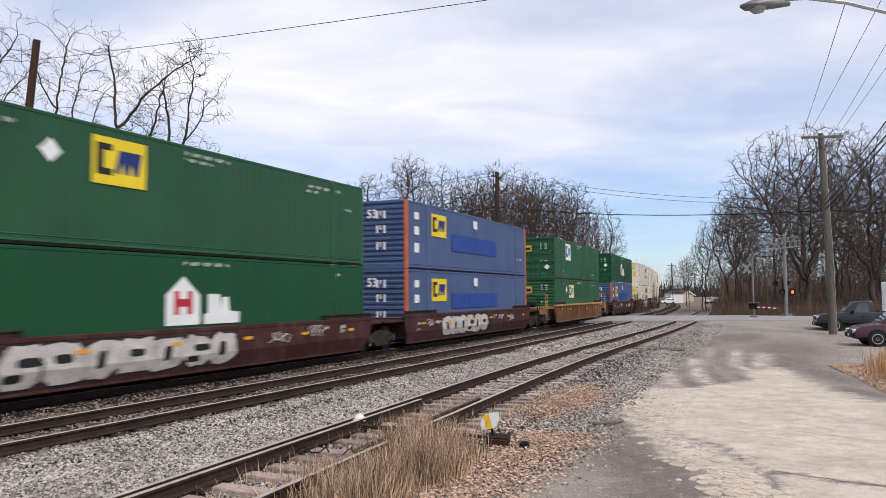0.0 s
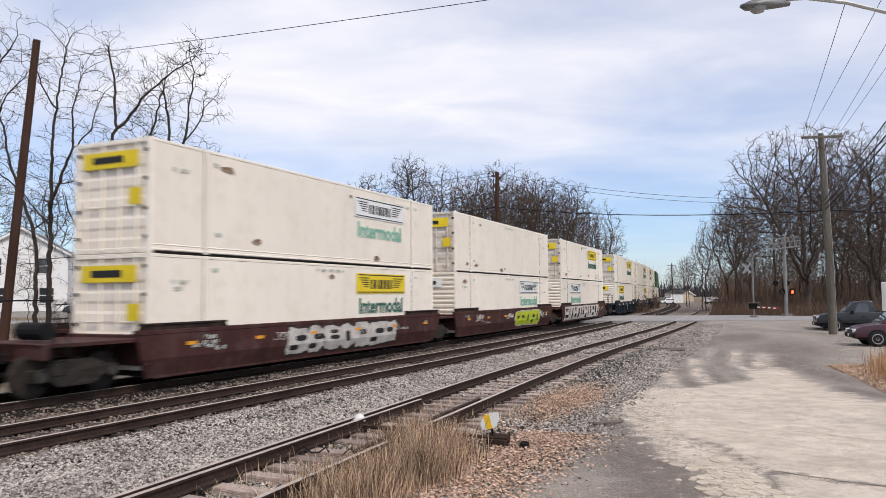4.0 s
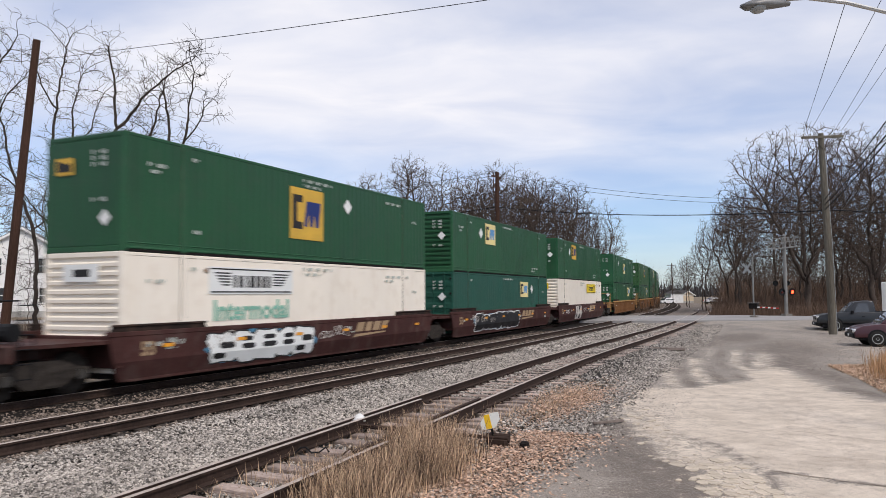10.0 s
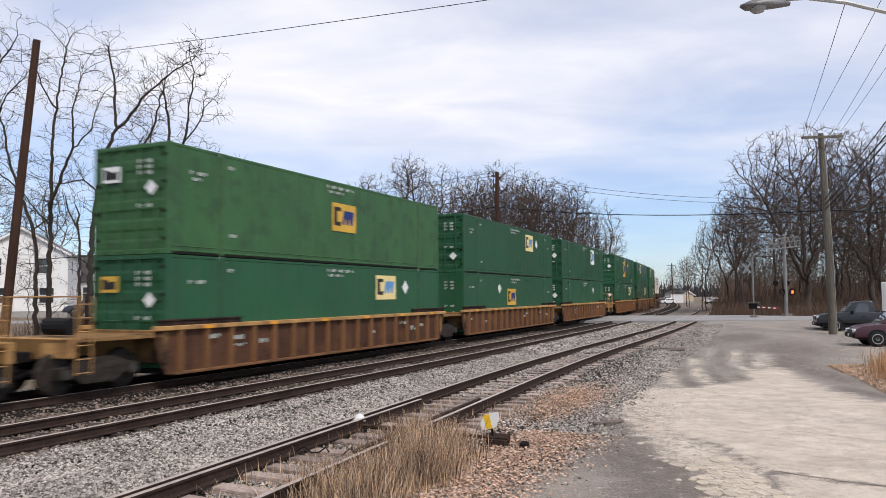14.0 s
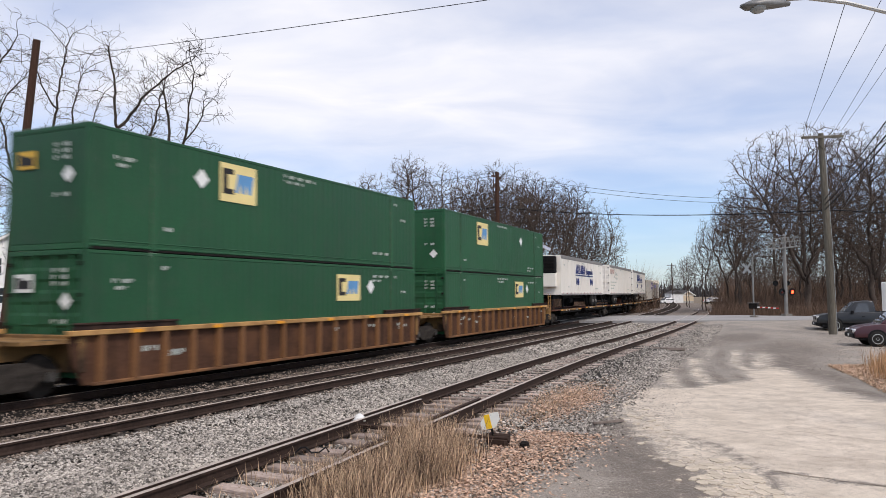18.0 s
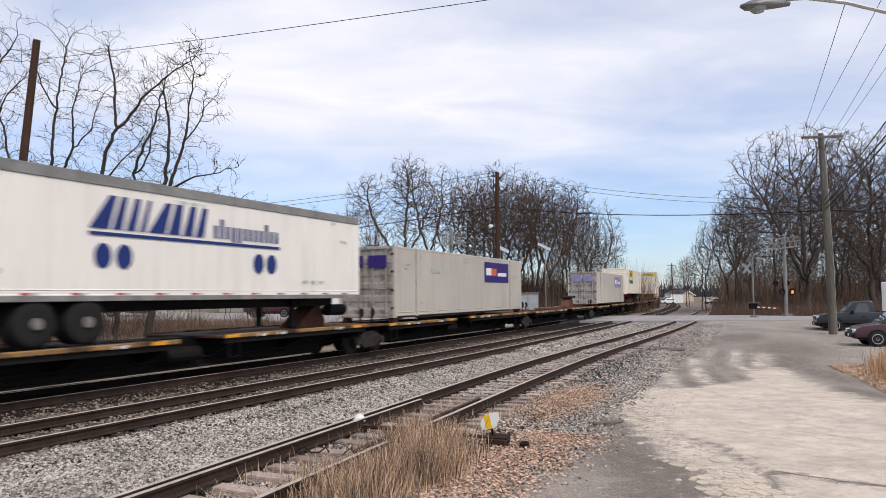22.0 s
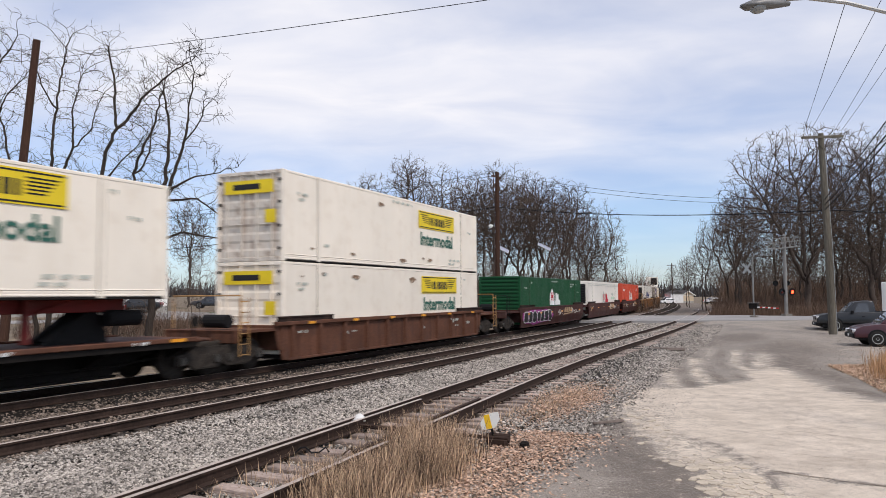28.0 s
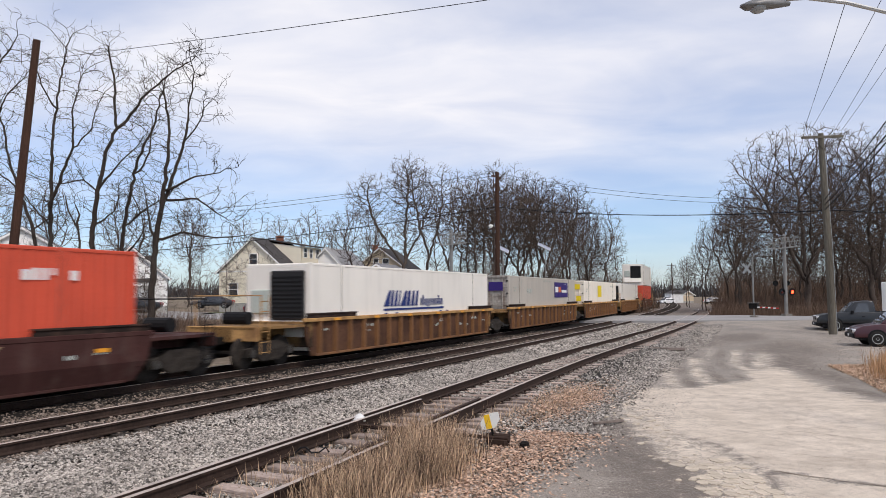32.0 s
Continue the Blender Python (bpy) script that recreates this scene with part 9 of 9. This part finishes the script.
house("white two-storey house behind bare trees", -40.0, 71.0, 0.5, 20, 8.0, 11.0, 5.9, 8.3, M_SIDW, M_ROOFG, ((-2.2, 4.0, 1.1, 1.4), (2.0, 4.0, 1.1, 1.4), (-1.8, 1.2, 1.2, 1.4), (2.2, 1.2, 1.2, 1.4)), ((3, 1.4, 1, 1.4), (7, 1.4, 1, 1.4), (3, 4.0, 1, 1.3), (7, 4.0, 1, 1.3)))
house("white cottage with dark roof and front porch", -35.5, 85.0, 0.7, 24, 8.0, 10.0, 3.7, 7.2, M_SIDW, M_ROOFD, ((-2.0, 1.2, 1.1, 1.3), (0, 4.6, 0.7, 1.1)), ((2.5, 1.3, 1.2, 1.3),), door=(1.2, False))
house("white cottage with dark roof beside the porch house", -43.0, 86.0, 0.7, -70, 7.0, 9.0, 3.4, 6.2, M_SIDW, M_ROOFD, ((-1.2, 1.3, 1.0, 1.2), (1.6, 1.3, 1.0, 1.2)), ((2.5, 1.3, 1.2, 1.3), (6, 1.3, 1.0, 1.3)))
house("low grey house along the far line", 60.5, 186, -0.2, 30, 4.2, 5, 1.9, 2.9, M_SIDT, M_ROOFD, (), ())

fence = thing("panel_fence", "white solid panel fence beside the cream house", "fence")
for k in range(7):
    part("fence_panel", shared(("fence_panel",), M_SIDW, lambda g: g.cbox(-0.42, 0.42, -0.03, 0.03, 0.1, 2.0, 0.01)), None, fence, m=pose(-16.2 + k * 0.87, 88.0 - 0.12 * k, 0.9))
    part("fence_post", shared(("fence_post",), M_SIDW, lambda g: g.cbox(-0.06, 0.06, -0.06, 0.06, 0, 2.15, 0.02)), None, fence, m=pose(-16.65 + k * 0.87, 88.0 - 0.12 * k, 0.9))
M_LAWN = mat("winter_lawn", (0.085, 0.105, 0.038), 0.95, vary=0.3, scale=0.4, fine=8, spots=(0.16, 0.13, 0.07), spot_amount=0.5, spot_scale=0.6, bump=0.6, bump_scale=30)
thing("lawn", "patchy green winter lawn before the cream house", "lawn", kind="structure",
      geo=outline_patch([(-30, 76), (-14.5, 78), (-13, 87), (-28, 92)], ground_z, 1.5, M_LAWN, "lawn", rough=0.3, thick=0.05, lift=0.04))
thing("driveway", "grey asphalt driveway before the garage", "driveway", kind="structure",
      geo=outline_patch([(-11, 79.5), (-1.5, 78), (-2.5, 85), (-11.5, 86)], ground_z, 1.0, M_ROAD, "driveway", rough=0.1, thick=0.05, lift=0.05))

# ---------- vehicles ----------
M_CARGREY = mat("charcoal_car_paint", (0.012, 0.013, 0.015), 0.35, 0.0, vary=0.06, coat=0.3)
M_CARRED = mat("maroon_car_paint", (0.045, 0.006, 0.011), 0.35, 0.0, vary=0.06, coat=0.3)
M_CARWHITE = mat("white_car_paint", (0.72, 0.72, 0.72), 0.3, vary=0.04, coat=0.7)
M_CARGLASS = mat("tinted_car_glass", (0.05, 0.055, 0.058), 0.08, vary=0.15, scale=1.5, coat=0.8)
M_CARDARK = mat("black_car_paint", (0.02, 0.022, 0.026), 0.3, 0.2, vary=0.06, coat=0.8)
M_LIGHT = mat("clear_headlamp", (0.6, 0.62, 0.63), 0.15, vary=0.05, coat=0.8)
M_TAIL = mat("red_tail_lamp", (0.42, 0.015, 0.012), 0.2, vary=0.05, coat=0.8)

SHAPES = {
    "pickup": dict(l=5.6, w=1.9, body=[(0.0, 0.52), (0.0, 0.84), (0.14, 1.02), (0.6, 1.12), (1.45, 1.20), (5.5, 1.24), (5.6, 1.0), (5.58, 0.55)], cab=[(1.42, 1.12), (2.15, 1.84), (2.90, 1.92), (3.12, 1.88), (3.22, 1.16)], wheels=(0.98, 4.35), r=0.41),
    "suv": dict(l=4.7, w=1.85, body=[(0.0, 0.40), (-0.03, 0.62), (0.08, 0.80), (0.35, 0.92), (1.15, 1.03), (4.55, 1.08), (4.68, 0.85), (4.65, 0.42)], cab=[(1.05, 1.0), (1.75, 1.60), (3.9, 1.66), (4.6, 1.05)], wheels=(0.92, 3.70), r=0.35),
    "sedan": dict(l=4.6, w=1.8, body=[(0.0, 0.38), (0.02, 0.62), (0.15, 0.78), (1.2, 0.92), (4.4, 0.95), (4.58, 0.75), (4.55, 0.40)], cab=[(1.1, 0.88), (1.85, 1.42), (3.1, 1.44), (4.0, 0.92)], wheels=(0.90, 3.65), r=0.32),
}


def vehicle(kind, label, paint, m, group=""):
    """Road vehicle facing -x, standing on z = 0."""
    sp = SHAPES[kind]
    v = thing({"pickup": "pickup_truck", "suv": "parked_car", "sedan": "parked_car"}[kind], label, "truck" if kind == "pickup" else "car", m=m, group=group)
    hw, r = sp["w"] / 2, sp["r"]

    def shell(pts, w0, w1, z_lo, z_hi, inset=0.06):
        g = Geo()
        n = len(pts)
        rows = []
        for f, k in ((-1, 1), (-1, 0), (1, 0), (1, 1)):
            ring = []
            for x, z in pts:
                t = max(0.0, min(1.0, (z - z_lo) / (z_hi - z_lo)))
                w = w0 + (w1 - w0) * t
                cx = sum(p[0] for p in pts) / n
                cz = sum(p[1] for p in pts) / n
                q = 0.94 if k else 1.0
                ring.append((cx + (x - cx) * (0.985 if k else 1), f * (w if k else w - inset), cz + (z - cz) * q))
            rows.append(ring)
        order = [rows[0], rows[1], rows[2], rows[3]]
        g.add([p for ring in order for p in ring], [(i * n + j, i * n + (j + 1) % n, (i + 1) * n + (j + 1) % n, (i + 1) * n + j) for i in range(3) for j in range(n)] + [tuple(range(n)), tuple(range(3 * n, 4 * n))])
        return g

    def rounded(ob, width):
        b = ob.modifiers.new("rounded", "BEVEL")
        b.width, b.segments, b.limit_method, b.angle_limit = width, 2, "ANGLE", radians(25)
        ob.data.shade_smooth()
        return ob

    rounded(part("body", shell(sp["body"], hw, hw - 0.03, 0.4, 1.2), paint, v), 0.07)
    part("sill", Geo().cbox(0.3, sp["l"] - 0.3, -hw + 0.08, hw - 0.08, 0.28, 0.5, 0.03), M_BLACK, v)
    c = rounded(part("cab", shell(sp["cab"], hw - 0.10, hw - 0.28, 1.0, 1.75), paint, v), 0.05)
    cabp = sp["cab"]
    for sgn in (-1, 1):
        x0, x1, x2, x3 = cabp[0][0], cabp[1][0], cabp[-2][0], cabp[-1][0]
        zt, zb = cabp[1][1] - 0.10, cabp[0][1] + 0.06
        mid = (x1 + x2) / 2
        panes = (((x0 + 0.38, x1 + 0.10), (mid - 0.04, mid - 0.04)), ((mid + 0.04, mid + 0.04), (x3 - 0.22, x2 - 0.08)))
        if kind == "pickup":
            panes = (((x0 + 0.62, x1 + 0.16), (x3 - 0.32, x2 - 0.30)),)
        for a, b in panes:
            g = Geo()
            q = [(a[0], sgn * (hw - 0.105), zb), (b[0], sgn * (hw - 0.105), zb), (b[1], sgn * (hw - 0.245), zt), (a[1], sgn * (hw - 0.245), zt)]
            g.add(q + [(p[0], p[1] + sgn * 0.012, p[2]) for p in q], [(0, 1, 2, 3), (4, 5, 6, 7), (0, 1, 5, 4), (1, 2, 6, 5), (2, 3, 7, 6), (3, 0, 4, 7)])
            part("side_window", g, M_CARGLASS, c, "grey side window with sky glare")
    (xa, za), (xb_, zb_) = cabp[0], cabp[1]
    for (xa, za), (xb_, zb_), off in ((cabp[0], cabp[1], -0.012), (cabp[-1], cabp[-2], 0.012)):
        g = Geo()
        q = [(xa + (xb_ - xa) * 0.12, -hw + 0.2, za + (zb_ - za) * 0.12), (xa + (xb_ - xa) * 0.12, hw - 0.2, za + (zb_ - za) * 0.12), (xa + (xb_ - xa) * 0.9, hw - 0.32, za + (zb_ - za) * 0.9), (xa + (xb_ - xa) * 0.9, -hw + 0.32, za + (zb_ - za) * 0.9)]
        g.add(q + [(p[0] + off * 3, p[1], p[2] + 0.02) for p in q], [(0, 1, 2, 3), (4, 5, 6, 7), (0, 1, 5, 4), (1, 2, 6, 5), (2, 3, 7, 6), (3, 0, 4, 7)])
        part("windscreen" if off < 0 else "rear_window", g, GLASS, c)
    for x in sp["wheels"]:
        for sgn in (-1, 1):
            part("wheel_arch", shared(("wheel_arch", r), M_BLACK, lambda g: g.tube((0, -0.012, 0), (0, 0.012, 0), r + 0.06, n=24)), None, v, m=pose(x, sgn * (hw - 0.004), r + 0.02))
            w = part("wheel", shared(("car_tyre", r), M_TYRE, lambda g: g.revolve([(r * 0.62, -0.11), (r * 0.9, -0.11), (r, -0.07), (r, 0.07), (r * 0.9, 0.11), (r * 0.62, 0.11)], 1, 22), True), None, v, m=pose(x, sgn * (hw - 0.07), r))
            def rim(g):
                g.revolve([(r * 0.60, 0.09), (r * 0.66, 0.112), (r * 0.60, 0.118), (r * 0.54, 0.10)], 1, 22)
                g.revolve([(0.02, 0.10), (0.07, 0.115), (0.075, 0.06)], 1, 12)
                for q in range(6):
                    c0, s0 = math.cos(q * 1.0472), math.sin(q * 1.0472)
                    g.add([(c0 * u - s0 * w, yy, s0 * u + c0 * w) for yy in (0.08, 0.105) for u, w in ((0.05, -0.03), (r * 0.57, -0.022), (r * 0.57, 0.022), (0.05, 0.03))], [(0, 1, 2, 3), (4, 5, 6, 7), (0, 1, 5, 4), (2, 3, 7, 6)])
            part("rim", shared(("car_rim", r), M_ALU, rim), None, w, m=pose(0, 0, 0, 0, 0, 0 if sgn > 0 else 180))
    zl = sp["body"][2][1]
    for sgn in (-1, 1):
        part("headlamp", Geo().cbox(-0.03, 0.3, sgn * (hw - 0.24) - 0.2, sgn * (hw - 0.24) + 0.2, zl - 0.20, zl - 0.02, 0.04), M_LIGHT, v, "clear headlamp")
        part("tail_lamp", Geo().cbox(sp["l"] - 0.12, sp["l"] + 0.02, sgn * (hw - 0.16) - 0.1, sgn * (hw - 0.16) + 0.1, zl - 0.15, zl + 0.12, 0.03), M_TAIL, v, "red tail lamp")
        part("mirror", Geo().cbox(cabp[0][0] + 0.45, cabp[0][0] + 0.6, sgn * (hw + 0.08) - 0.1, sgn * (hw + 0.08) + 0.1, cabp[0][1] + 0.02, cabp[0][1] + 0.2, 0.03), paint if kind != "pickup" else M_BLACK, v)
        part("door_handle", Geo().cbox(2.45, 2.62, sgn * hw - 0.02, sgn * hw + 0.02, 0.93, 0.97, 0.008), M_BLACK, v)
    if kind == "pickup":
        part("cargo_bed", Geo().cbox(3.25, 5.42, -hw + 0.14, hw - 0.14, 1.15, 1.262, 0.01), M_BLACK, v, "black open cargo bed")
    part("bumper", Geo().cbox(-0.07, 0.14, -hw + 0.05, hw - 0.05, 0.38, 0.60, 0.05), M_BLACK if kind != "sedan" else paint, v)
    part("grille", Geo().cbox(-0.035, 0.05, -0.42, 0.42, zl - 0.27, zl - 0.05, 0.02), M_INK, v)
    part("number_plate", Geo().cbox(-0.085, -0.07, -0.15, 0.15, 0.45, 0.55), M_SIGNW, v)
    return v


vehicle("pickup", "charcoal grey pickup truck parked beside the lane", M_CARGREY, pose(23.3, 47.2, -0.30, 0, 0, -19))
vehicle("suv", "maroon car parked on the gravel lot", M_CARRED, pose(19.0, 35.2, -0.34, 0, 0, -17))
vehicle("suv", "dark red car parked before the cream house", M_CARRED, pose(-12.9, 66.5, 0.33, 0, 0, 172))
vehicle("suv", "black car parked before the white houses", M_CARDARK, pose(-32.2, 64.0, 0.55, 0, 0, 15))
vehicle("sedan", "dark car parked beside the cream house", M_CARDARK, pose(-28.6, 85.5, 0.85, 0, 0, 8))
vehicle("sedan", "grey car parked before the porch house", M_CARGREY, pose(-33.5, 76.5, 0.7, 0, 0, 12))
vehicle("suv", "white car parked in the driveway", M_CARWHITE, pose(-9.9, 82.0, ground_z(-9.9, 82.0) + 0.03, 0, 0, 60))
vehicle("pickup", "white pickup truck parked in the driveway", M_CARWHITE, pose(-6.4, 80.5, ground_z(-6.4, 80.5) + 0.03, 0, 0, 72))
rvv = thing("camper_trailer", "white camper trailer parked beyond the garage", "trailer", m=pose(-3.2, 93.5, 0.9, 0, 0, 8))
part("body", Geo().prism([(0, 0.5), (4.6, 0.5), (4.9, 1.4), (4.6, 3.0), (0.3, 3.0), (-0.2, 1.6)], 1, -1.2, 1.2), M_CARWHITE, rvv)
part("window", Geo().cbox(1.6, 2.6, -1.23, -1.20, 1.6, 2.3, 0.01), GLASS, rvv)
part("stripe", Geo().box(0.0, 4.8, -1.215, -1.205, 1.05, 1.2), M_CARGREY, rvv)
for x in (2.0, 2.9):
    part("wheel", shared(("car_tyre", 0.35), M_TYRE, lambda g: g.revolve([(0.2, -0.11), (0.31, -0.11), (0.35, -0.07), (0.35, 0.07), (0.31, 0.11), (0.2, 0.11)], 1, 22), True), None, rvv, m=pose(x, -1.1, 0.35))
et = thing("enclosed_trailer", "pale enclosed trailer parked behind the pickup", "trailer", m=pose(31.55, 53.0, -0.2))
part("body", Geo().cbox(0, 4.2, -1.1, 1.1, 0.55, 3.05, 0.06), M_SIDW, et)
part("wheel", Geo().revolve([(0.15, -0.1), (0.35, -0.1), (0.35, 0.1), (0.15, 0.1)], 1, 18, (2.1, -1.1, 0.35)), M_TYRE, et)
part("jack_stand", Geo().tube((0.2, 0, 0), (0.2, 0, 0.6), 0.05), M_STEEL, et)
for i, (x, y, k, paint) in enumerate(((50.5, 176, "suv", M_CARWHITE), (53.0, 178, "pickup", M_CARWHITE), (47.2, 180, "sedan", M_CARDARK), (50.0, 186, "suv", M_CARWHITE), (63.5, 170, "sedan", M_CARWHITE))):
    vehicle(k, "distant parked vehicle along the far line", paint, pose(x, y, ground_z(x, y) + 0.05, 0, 0, 30 + 40 * i), "distant parked vehicles")
ws = thing("storage_shed", "small white shed beside the far line", "shed", m=pose(55.6, 181, -0.2, 0, 0, 20))
part("body", Geo().cbox(-1.8, 1.8, -1.2, 1.2, 0, 2.3, 0.03), M_CARWHITE, ws)
part("roof", Geo().prism([(-2.0, 2.3), (2.0, 2.3), (0, 2.9)], 1, -1.4, 1.4), M_ROOFD, ws)


def motions():
    """The train comes down the line at an even speed; every car and load follows the curve."""
    for ob, s0, x_mid, half, y, z in MOVERS:
        rows = []
        for i in range(17):
            t = i * 2.0
            s = s0 + x_mid - SPEED * t
            a, _ = on_track(s - half, D_TRAIN)
            b, _ = on_track(s + half, D_TRAIN)
            d = b - a
            c = (a + b) / 2
            turn = math.degrees(math.atan2(d.y, d.x))
            rows.append((t, pose(c.x, c.y, z, 0, 0, turn) @ Matrix.Translation((-x_mid, y, 0))))
        walk(ob, rows)


motions()
